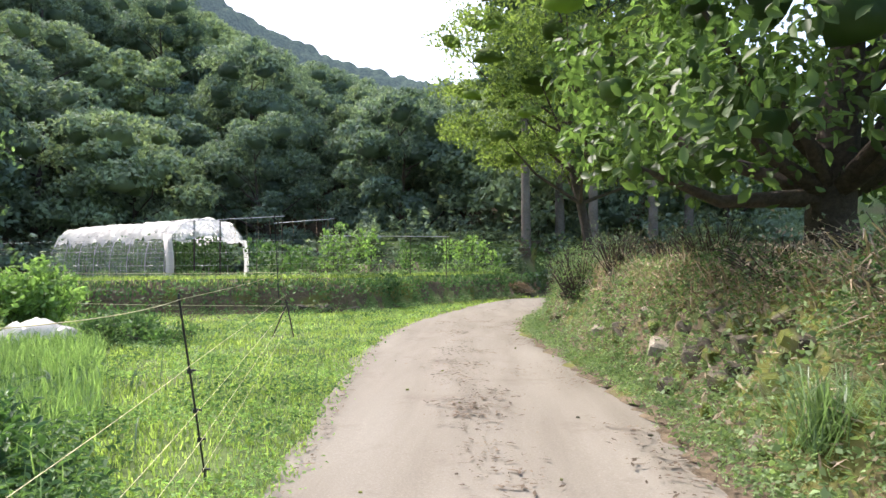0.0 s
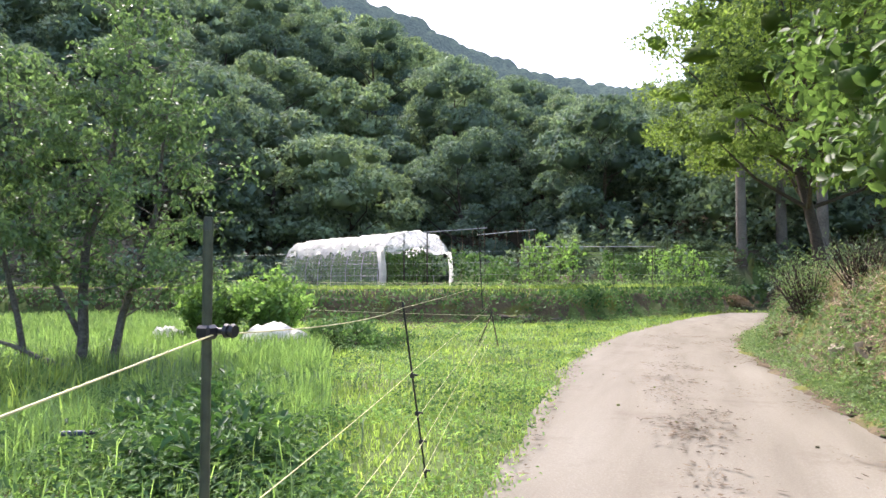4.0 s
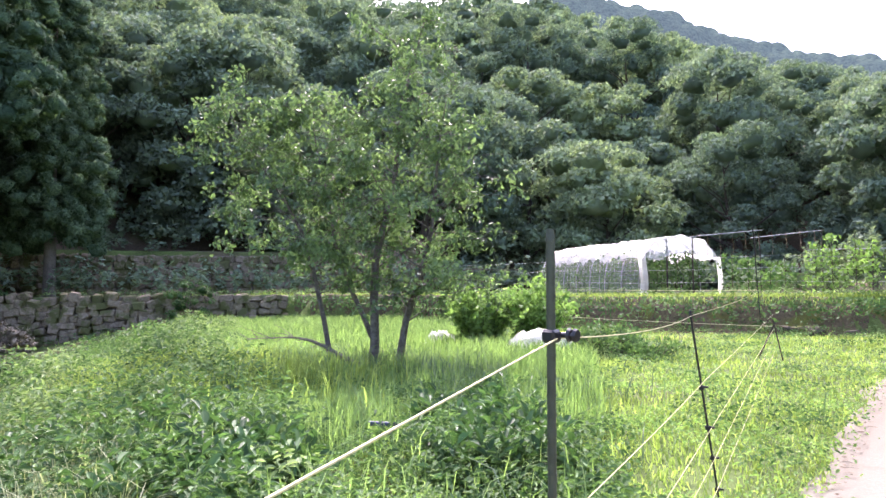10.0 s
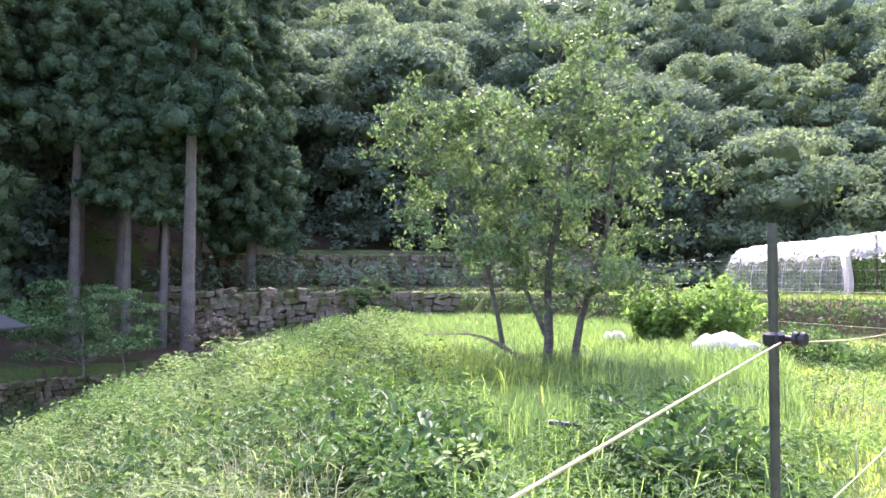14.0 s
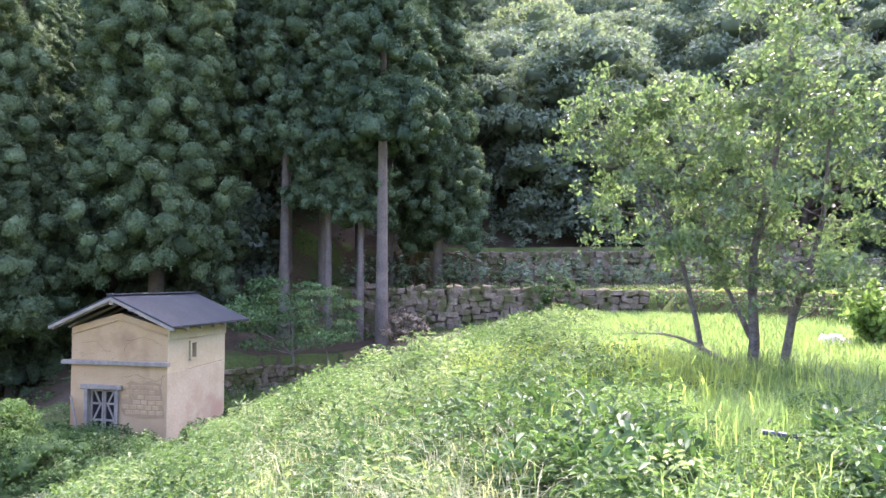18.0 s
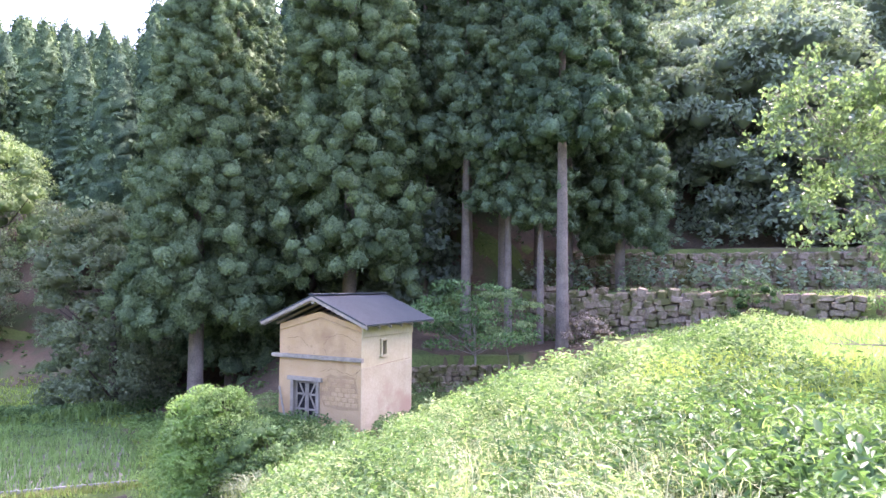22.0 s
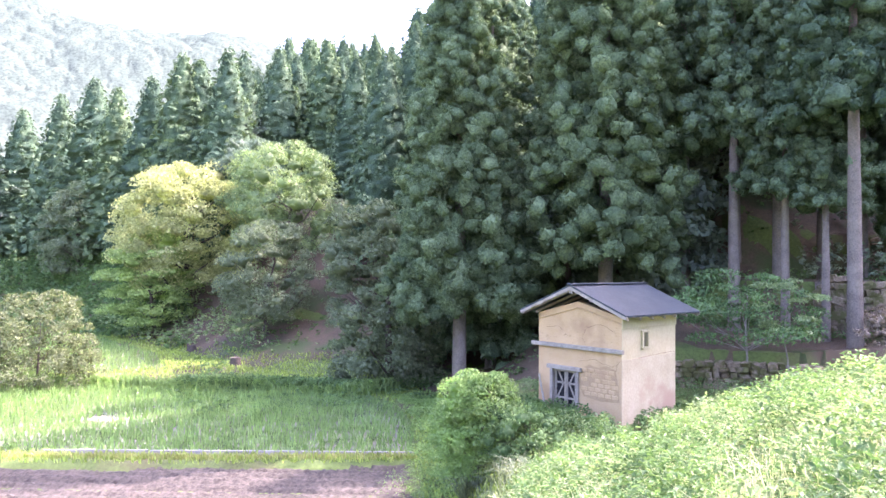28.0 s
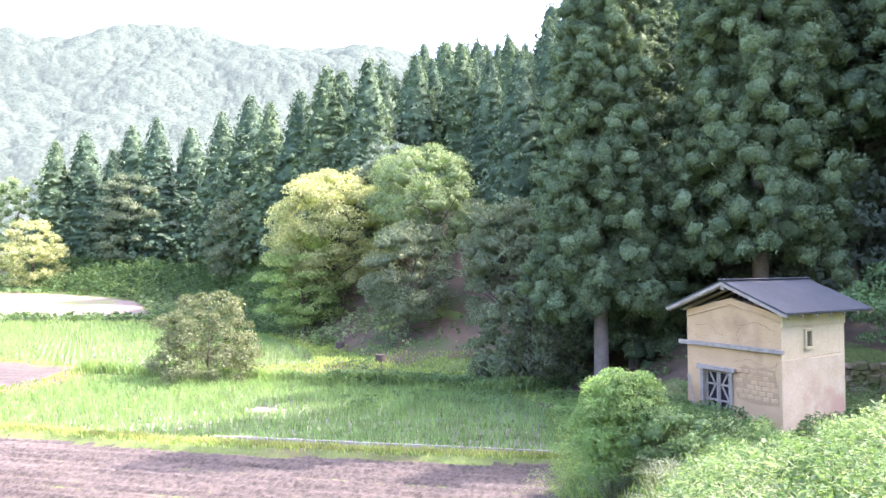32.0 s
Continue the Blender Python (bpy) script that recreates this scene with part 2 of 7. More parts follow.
L_SHRUB = leaf_mat("dull shrub leaves", (0.058, 0.085, 0.034), (0.155, 0.19, 0.078), 0.42, 0.6, 0.1)
L_DOCK = leaf_mat("coarse weed leaves", (0.022, 0.062, 0.02), (0.085, 0.175, 0.055), 0.3, 0.5, 0.2, sat=0.95)
L_BUND = leaf_mat("yellowing bund grass", (0.17, 0.21, 0.05), (0.32, 0.33, 0.10), 0.5, 0.65, 0.12)
L_DRY = leaf_mat("dry brown stalks", (0.10, 0.075, 0.05), (0.36, 0.285, 0.19), 0.2, 0.85, 0.1)
L_BRIGHT = leaf_mat("bright green leaves", (0.085, 0.18, 0.03), (0.19, 0.34, 0.068), 0.5, 0.55, 0.25)
# distant slopes: a faint emission is put into the leaves in place of haze
L_FAR_HAZE = leaf_mat("pale haze-glow woods", (0.045, 0.08, 0.05), (0.09, 0.13, 0.08), 0.3, 0.95, 0.0, mottle=(0.8, 0.9))
L_BLUE_HAZE = leaf_mat("blue haze-glow woods", (0.045, 0.08, 0.05), (0.09, 0.13, 0.08), 0.3, 0.95, 0.0, mottle=(0.5, 0.9))
b_ = L_BLUE_HAZE.node_tree.nodes["Principled BSDF"]
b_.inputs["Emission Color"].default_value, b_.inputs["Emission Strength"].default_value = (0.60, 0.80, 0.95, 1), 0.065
b_ = L_FAR_HAZE.node_tree.nodes["Principled BSDF"]      # the backdrop's added glow stands in for bright summer air
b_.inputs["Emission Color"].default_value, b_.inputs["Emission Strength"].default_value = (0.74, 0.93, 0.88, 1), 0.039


# ---- mesh helpers ----
RNG = np.random.default_rng(7)


def mesh_of(name, verts, faces, mat, smooth=False):
    """A mesh from arrays: verts n x 3, faces n x 3 or n x 4."""
    me = bpy.data.meshes.new(name)
    verts, faces = np.asarray(verts, np.float32), np.asarray(faces, np.int32)
    k = faces.shape[1]
    me.vertices.add(len(verts))
    me.vertices.foreach_set("co", verts.ravel())
    me.loops.add(faces.size)
    me.loops.foreach_set("vertex_index", faces.ravel())
    me.polygons.add(len(faces))
    me.polygons.foreach_set("loop_start", np.arange(0, faces.size, k, dtype=np.int32))
    if smooth:
        me.polygons.foreach_set("use_smooth", np.ones(len(faces), bool))
    me.update(calc_edges=True)
    me.validate()
    me.materials.append(mat)
    return me


def link(name, me, parent=None, label=""):
    ob = new(name, me)
    if parent:
        ob.parent = parent
    if label:
        ob["label"] = label
    return ob


def part(name, bm, mat, parent, label=""):
    me = bpy.data.meshes.new(name)
    bm.to_mesh(me)
    bm.free()
    me.materials.append(mat)
    return link(name, me, parent, label)


def thing(name, m, label, category, group="", kind=""):
    e = new(name)
    e.empty_display_size = 0.2
    e.matrix_world = m
    return tagged(e, label, category, group, kind)


def unit(v):
    return v / np.maximum(np.linalg.norm(v, axis=-1, keepdims=True), 1e-9)


def leaf_faces(centres, along, normal, length, width, fold=0.0):
    """Diamond leaves: centre of each, its way, its face, length and width (arrays). Returns verts, quads."""
    along = unit(along)
    side = unit(np.cross(normal, along))
    up = np.cross(along, side)
    l, w = np.asarray(length)[:, None] * 0.5, np.asarray(width)[:, None] * 0.5
    v = np.stack([centres - along * l, centres + side * w + up * w * fold + along * l * 0.1, centres + along * l, centres - side * w + up * w * fold + along * l * 0.1], 1)
    f = np.arange(len(centres) * 4).reshape(-1, 4)
    return v.reshape(-1, 3), f


def spray_faces(centres, along, normal, length, width, fold=0.0):
    """Small three-cornered leaf sprays for crowns seen from afar. Returns verts, triangles."""
    along = unit(along)
    side = unit(np.cross(normal, along))
    l, w = np.asarray(length)[:, None] * 0.5, np.asarray(width)[:, None] * 0.5
    v = np.stack([centres - along * l + side * w * 0.8, centres - along * l * 0.6 - side * w, centres + along * l], 1)
    return v.reshape(-1, 3), np.arange(len(centres) * 3).reshape(-1, 3)


def oval_faces(centres, along, normal, length, width, fold=0.25, curl=0.15):
    """Pointed oval leaves folded along the midrib: six corners, two quads each."""
    along = unit(along)
    side = unit(np.cross(normal, along))
    up = np.cross(along, side)
    l, w = np.asarray(length)[:, None] * 0.5, np.asarray(width)[:, None] * 0.5
    base, tip = centres - along * l - up * l * curl, centres + along * l - up * l * curl
    pts = [base]
    for k, b in ((-0.35, 0.82), (0.3, 0.9)):
        pts += [centres + along * l * k + side * w * b + up * w * fold, centres + along * l * k - side * w * b + up * w * fold]
    pts.append(tip)
    v = np.stack(pts, 1).reshape(-1, 3)
    k = np.arange(len(centres))[:, None] * 6
    return v, np.concatenate([k + [0, 5, 3, 1], k + [0, 2, 4, 5]])


def scatter_dirs(n, rng=None):
    v = (rng or RNG).normal(size=(n, 3))
    return unit(v)


def tube(points, radii, sides=7):
    """A tapering tube through points; returns verts, quads."""
    points, radii = np.asarray(points, float), np.asarray(radii, float)
    ways = unit(np.gradient(points, axis=0))
    ref = np.where(np.abs(ways[:, 2:3]) > 0.9, [[1.0, 0, 0]], [[0, 0, 1.0]])
    a = unit(np.cross(ways, ref))
    b = np.cross(ways, a)
    ang = np.linspace(0, 2 * np.pi, sides, endpoint=False)
    ring = a[:, None] * np.cos(ang)[None, :, None] + b[:, None] * np.sin(ang)[None, :, None]
    v = (points[:, None] + ring * radii[:, None, None]).reshape(-1, 3)
    i, j = np.meshgrid(np.arange(len(points) - 1), np.arange(sides), indexing="ij")
    k = (j + 1) % sides
    f = np.stack([i * sides + j, i * sides + k, (i + 1) * sides + k, (i + 1) * sides + j], -1).reshape(-1, 4)
    return v, f


def merge(pieces):
    vs, fs, n = [], [], 0
    for v, f in pieces:
        vs.append(v)
        fs.append(np.asarray(f) + n)
        n += len(v)
    return np.concatenate(vs), np.concatenate(fs)


def ico(level):
    """A unit icosphere: verts and triangles."""
    bm = bmesh.new()
    bmesh.ops.create_icosphere(bm, subdivisions=level, radius=1.0)
    v = np.array([p.co[:] for p in bm.verts])
    f = np.array([[p.index for p in q.verts] for q in bm.faces])
    bm.free()
    return v, f


ICO = {1: ico(1), 2: ico(2), 3: ico(3)}


def cores(centres, sizes, rng, squash=0.8, level=1, jag=0.26):
    """Ragged inner lumps of a crown."""
    ICO_V, ICO_F = ICO[level]
    n, k = len(centres), len(ICO_V)
    bumps = 1 + jag * rng.normal(size=(n, k, 1)).clip(-2, 2)
    v = centres[:, None] + ICO_V[None] * bumps * np.asarray(sizes)[:, None, None] * np.array([1, 1, squash])
    f = (np.arange(n) * k)[:, None, None] + ICO_F[None]
    return v.reshape(-1, 3), f.reshape(-1, 3)


def tris(f):
    """Quads as triangles."""
    f = np.asarray(f)
    return np.concatenate([f[:, [0, 1, 2]], f[:, [0, 2, 3]]])


def box_bm(size, at=(0, 0, 0), bm=None, bevel=0.0, turn=None):
    bm = bm or bmesh.new()
    m = Matrix.Translation(at) @ (turn or Matrix()) @ Matrix.Diagonal((*size, 1))
    made = bmesh.ops.create_cube(bm, size=1.0, matrix=m)
    if bevel:
        edges = list({e for v in made["verts"] for e in v.link_edges})
        bmesh.ops.bevel(bm, geom=edges, offset=bevel, segments=1, affect="EDGES")
    return bm


# ---- the lie of the land ----
PLATEAU = np.array([(-1.3, -400), (-1.3, -3), (-1.6, 0.7), (-4.5, 2.2), (-8.8, 4.1), (-12.7, 6.2), (-16.5, 8.8), (-21.5, 11.8), (-27.8, 14.0)])
TERRACE = np.array([(-400, 30.0), (-60, 6.0), (-33, 2.0), (-31.0, 6.8), (-29.0, 9.4), (-24.5, 17.5), (-16, 18.3), (-9, 20), (-4.2, 21.5), (-1.3, 27.0), (3.2, 35), (9, 43), (60, 72)])
BANK = np.array([(2.3, -400), (2.1, 0), (1.75, 4.5), (1.8, 6.8), (1.5, 9.5), (1.15, 12.8), (0.9, 14.9), (1.1, 17.8), (2.0, 22), (3.4, 28), (6, 34), (12, 40), (70, 70)])
ROAD = np.array([(0.55, -40), (0.45, 0), (0.05, 5), (-0.3, 9), (-0.65, 12.8), (-0.65, 16), (-0.35, 18.8), (0.75, 24.5), (2.3, 29)])


def side_of(x, y, line):
    """Distance from a polyline, positive to the left of its way."""
    p = np.stack([np.asarray(x, float), np.asarray(y, float)], -1)
    best, sign = np.full(p.shape[:-1], 1e9), np.ones(p.shape[:-1])
    for a, b in zip(line[:-1], line[1:]):
        d = b - a
        k = np.clip(((p - a) @ d) / (d @ d), 0, 1)
        q = p - (a + k[..., None] * d)
        r = np.hypot(q[..., 0], q[..., 1])
        s = np.sign(d[0] * (p - a)[..., 1] - d[1] * (p - a)[..., 0])
        nearer = r < best - 1e-9
        best, sign = np.where(nearer, r, best), np.where(nearer, s, sign)
    return best * sign


def step(v):
    v = np.clip(v, 0, 1)
    return v * v * (3 - 2 * v)


def waves(x, y, size):
    return (np.sin(x / size + 1.3 * np.sin(y / size * 0.7)) + np.sin(y / size * 1.3 + 1.1 * np.sin(x / size * 0.9 + 2))) * 0.5


PADDY_A = [(-21.2, -7.5), (-19.1, -14.0), (-17.4, -20.6), (-15.8, -28.0), (-14.2, -35.5), (-16.5, -38.0), (-19.4, -34.3), (-21.3, -34.4), (-25.0, -36.0), (-27.0, -31.8), (-28.4, -25.0), (-29.4, -17.0), (-30.0, -12.8), (-28.6, -10.8), (-25.0, -8.8)]
PADDY_B = [(-26.9, -36.6), (-30.3, -29.6), (-33.3, -26.6), (-38.7, -31.6), (-44.7, -41.6), (-51.7, -61.8), (-44.3, -78.9), (-30.0, -70.0), (-26.2, -46.0)]
MUDSTRIP = [(-25.6, -45.4), (-26.0, -38.6), (-22.4, -36.0), (-19.9, -35.6), (-17.5, -39.0), (-20.0, -46.0)]
MUDFIELD = [(-20.2, -7.2), (-18.0, -13.2), (-16.2, -19.3), (-14.9, -26.6), (-13.2, -34.5), (-15.0, -40.0), (-2.5, -40.0), (-3.5, -14.0), (-9.0, -6.8), (-14.0, -5.9), (-17.5, -6.1)]
DRYFIELD = [(-57.9, -71.5), (-44.6, -83.9), (-49.0, -110.1), (-62.0, -95.5), (-64.5, -83.0)]
FIELDS = [(PADDY_A, -4.6), (PADDY_B, -4.45), (MUDFIELD, -4.5), (MUDSTRIP, -4.45)]
FIELD_EDGE = [2.6, 4.0, 1.6, 1.0]


def inside(x, y, poly):
    hit = np.zeros(np.shape(x), bool)
    for (ax, ay), (bx, by) in zip(poly, poly[1:] + poly[:1]):
        hit ^= ((ay > y) != (by > y)) & (x < (bx - ax) * (y - ay) / (by - ay + 1e-12) + ax)
    return hit


YAWS = [-180, -120, -60, -20, 0, 8, 16, 22, 35, 60, 78, 88, 100, 112, 122, 130, 138, 150, 165, 180]
FOOT = [60, 60, 60, 44, 42, 46, 46, 46, 46, 44, 40, 35, 38, 46, 54, 64, 100, 126, 140, 60]
TOPS = [20, 25, 30, 12, 9, 12, 24, 40, 62, 70, 60, 42, 26, 14, 12, 9, 6, 4, 10, 20]
MOUNT = [0, 0, 0, 48, 106, 92, 107, 123, 146, 84, 60, 60, 95, 120, 135, 145, 145, 135, 90, 40]


def land(x, y):
    """Height of the ground."""
    x, y = np.asarray(x, float), np.asarray(y, float)
    r, yaw = np.hypot(x, y), np.degrees(np.arctan2(-x, y))
    s = side_of(x, y, PLATEAU)
    low = -2.85 - 1.75 * step((np.interp(x, [-24, -21, -18, -14, -8], [-4.6, -4.2, -3.0, -2.0, -1.4]) - y) / 3.4)
    low = low + 1.3 * step((-x - 27.3 + 0.15 * (y - 4)) / 0.4) * step((y + 3.5) / 3) + 0.9 * step((-x - 27.5) / 7) * step((y + 12) / 6)
    begin = np.interp(yaw, [108, 112, 118, 124, 130, 134, 138], [36, 37, 40, 45, 56, 72, 89])
    low = low + 3.45 * np.clip((r - begin) / np.interp(yaw, [112, 130, 138], [13, 20, 37]), 0, 1) * step((yaw - 106) / 8)
    k = np.clip(s / (np.interp(x, [-20, -10, -2], [9.5, 10.5, 12.0]) * (1 - 0.14 * step((2.5 - y) / 3))), 0, 1)
    z = low * (0.55 * k + 0.45 * step(k))
    z = z + 0.10 * waves(x, y, 2.1) * step(r / 6 - 0.6) * step(s / 3 + 0.5)
    t = side_of(x, y, TERRACE)
    wide = np.interp(x, [-16, -12], [0.35, 1.0])
    t = t + 0.35 * (wide - 0.35)
    up = step(t / wide)
    rise = 1.08 + 2.3 * step((r - 38) / 1.2) * step((yaw - 40) / 15)
    z = np.where(t > 0, z * (1 - up) + rise * up, z)
    b = side_of(x, y, BANK)
    bank = step(-b / 1.15) * (1.35 - 0.65 * step((y - 15) / 8)) + 0.08 * waves(x, y, 0.8) * step(-b / 1.2)
    z = np.where((b < 0) & (t < 0), bank, z)
    z = z + 1.6 * step((r - 33.4) / 1.2) * step((17 - yaw) / 8) * step((yaw + 70) / 10)
    foot, top, mount = (np.interp(yaw, YAWS, v) for v in (FOOT, TOPS, MOUNT))
    hill = np.clip(r - foot, 0, None) * (0.6 - 0.38 * step((yaw - 116) / 10))
    hill = top * (1 - np.exp(-hill / np.maximum(top, 1) * 1.25))
    far = mount * step((r - 190) / 330)
    z = z + hill + far
    for (poly, level), wide in zip(FIELDS, FIELD_EDGE):
        away = np.abs(side_of(x, y, np.array(poly + poly[:1])))
        k = step((away - 0.3) / wide)
        z = np.where(inside(x, y, poly), level - 0.07, (level + 0.12) * (1 - k) + z * k)
    return z


def land_at(x, y):
    return float(land(np.array([x]), np.array([y]))[0])


def sheet_polar(name, radii, turns, mat):
    a = np.linspace(0, 2 * np.pi, turns, endpoint=False)
    rr, aa = np.meshgrid(radii, a, indexing="ij")
    x, y = -np.sin(aa) * rr, np.cos(aa) * rr
    v = np.stack([x, y, land(x, y)], -1).reshape(-1, 3)
    i, j = np.meshgrid(np.arange(len(radii) - 1), np.arange(turns), indexing="ij")
    k = (j + 1) % turns
    f = np.stack([i * turns + j, i * turns + k, (i + 1) * turns + k, (i + 1) * turns + j], -1).reshape(-1, 4)
    return mesh_of(name, v, f, mat, True)


radii = np.concatenate([[0.05], np.linspace(0.6, 48, 165), np.linspace(49, 138, 62), 138 + np.geomspace(3, 2360, 30)])
ground = link("ground", sheet_polar("ground", radii, 280, GROUND))
tagged(ground, "uneven grassy farmland with banks and wooded hills", "ground", kind="structure")


def strip(line, halves, lift, mat, name, across=9, length=0.5):
    """A band along a polyline, laid on the land."""
    d = np.r_[0, np.cumsum(np.hypot(*np.diff(line, axis=0).T))]
    t = np.linspace(0, d[-1], int(d[-1] / length))
    c = np.stack([np.interp(t, d, line[:, 0]), np.interp(t, d, line[:, 1])], 1)
    for _ in range(6):
        c[1:-1] = (c[:-2] + 2 * c[1:-1] + c[2:]) / 4
    w = unit(np.gradient(c, axis=0))
    n = np.stack([w[:, 1], -w[:, 0]], 1)
    h = np.interp(c[:, 1], [p[0] for p in halves], [p[1] for p in halves])
    u = np.linspace(-1, 1, across)
    edge = 0.09 * np.stack([waves(c[:, 0] + 9, c[:, 1], 0.33), waves(c[:, 0], c[:, 1] + 5, 0.41)], 1)
    off = u[None] * h[:, None] + np.where(u[None] < 0, edge[:, :1], edge[:, 1:]) * np.abs(u[None]) ** 4
    x, y = c[:, :1] + n[:, :1] * off, c[:, 1:] + n[:, 1:] * off
    ruts = 0.022 * np.exp(-(((np.abs(u[None] - 0.05) - 0.48) / 0.15) ** 2))
    z = land(x, y) * 0.0 + lift - ruts - 0.05 * np.abs(u[None]) ** 6 + 0.012 * waves(x, y, 0.7)
    v = np.stack([x, y, z], -1).reshape(-1, 3)
    i, j = np.meshgrid(np.arange(len(c) - 1), np.arange(across - 1), indexing="ij")
    f = np.stack([i * across + j, i * across + j + 1, (i + 1) * across + j + 1, (i + 1) * across + j], -1).reshape(-1, 4)
    return mesh_of(name, v, f, mat, True)


road = link("road", strip(ROAD, [(-40, 1.5), (0, 1.47), (5, 1.65), (9, 1.72), (13, 1.62), (17, 1.5), (24, 1.4), (41, 1.4)], 0.045, DIRT, "road", 27, 0.2))
tagged(road, "pale dry dirt farm track curving along a bank", "road", kind="structure")


# ---- trees ----
def spread(count, make, rng, tries=7):
    """Points picked one by one, each the farthest from the rest of a few candidates."""
    pts = [make(rng)]
    for _ in range(count - 1):
        cand = np.array([make(rng) for _ in range(tries)])
        gap = np.min(np.linalg.norm(cand[:, None] - np.array(pts)[None], axis=-1), axis=1)
        pts.append(cand[np.argmax(gap)])
    return np.array(pts)


def tree(name, height, reach, leafmat, leaves, size, seed, label, bark=BARK, clear=0.25, blobs=34, r0=None, lean=0.55, category="tree", squat=0.24, core=0.5, inner=0.35, tier=0.8, shape=spray_faces, wide=0.44, limb_n=13, top=0.6, loose=0.5):
    """A broadleaf tree at the origin: trunk, limbs that reach into the crown, and tiers of leaf clumps."""
    rng = np.random.default_rng(seed)
    e = thing(name, Matrix(), label, category)
    r0 = r0 or height * 0.02

    def clump(g):
        t = g.random()
        prof = math.sqrt(max(0.02, 1 - ((t - wide) / top) ** 2))
        rho = inner + (0.93 - inner) * g.random() ** 0.45
        a = g.random() * 6.2832
        return np.array([math.cos(a) * reach * prof * rho, math.sin(a) * reach * prof * rho, height * (clear + (0.94 - clear) * t)])

    c = spread(blobs, clump, rng)
    size_b = reach * squat * (0.7 + 0.6 * rng.random(blobs))
    tall = height * 0.8
    bend = np.cumsum(np.r_[[[0, 0]], rng.normal(0, 0.018 * height, (5, 2))], 0)
    zs = np.linspace(-0.3, tall, 6)
    path = np.c_[bend, zs]
    pieces = [tube(path, r0 * np.array([1.35, 1.0, 0.8, 0.6, 0.4, 0.15]), 8)]
    for k in np.linspace(0, blobs - 1, min(limb_n, blobs)).astype(int):
        z0 = max(height * clear * 0.75, c[k, 2] - 0.55 * np.hypot(c[k, 0], c[k, 1]) - 0.05 * height)
        z0 = min(z0, tall * 0.95)
        p0 = np.array([np.interp(z0, zs, path[:, a]) for a in range(3)])
        p1 = p0 + (c[k] - p0) * 0.5 + np.array([0, 0, -0.04 * reach]) + rng.normal(0, 0.05 * reach, 3)
        r = r0 * 0.5 * (1.1 - z0 / height)
        pieces.append(tube(np.array([p0, p1, c[k]]), [r, r * 0.6, r * 0.2], 5))
    link("trunk", mesh_of("trunk", *merge(pieces), bark, True), e)
    each = rng.choice(blobs, leaves, p=size_b**2 / (size_b**2).sum())
    out = unit(c - np.array([0, 0, height * (clear + 0.3 * (1 - clear))]))[each]
    d = scatter_dirs(leaves, rng)
    d[:, 2] = np.where(d[:, 2] < -0.6, -d[:, 2], d[:, 2])
    d = unit(d + 0.45 * out + np.array([0, 0, 0.12]))
    shell = np.where(rng.random(leaves) < 0.2, 0.3 + 0.5 * rng.random(leaves), 0.78 + 0.34 * rng.random(leaves))
    place = c[each] + d * (size_b[each] * shell)[:, None] * np.array([1.15, 1.15, tier])
    place[:, 2] = np.maximum(place[:, 2], height * clear * 0.5 + 0.05)
    nrm = unit(d * 0.85 + scatter_dirs(leaves, rng) * loose + np.array([0, 0, 0.4]))
    s = size * (0.6 + 0.8 * rng.random(leaves))
    v, f = shape(place, scatter_dirs(leaves, rng) + d * 0.35 + np.array([0, 0, -0.35]), nrm, s, s * lean, 0.2)
    if core:
        v, f = merge([(v, tris(f) if f.shape[1] == 4 else f), cores(c, size_b * core, rng, tier, 1, 0.3)])
    link("crown", mesh_of("crown", v, f, leafmat), e)
    return e


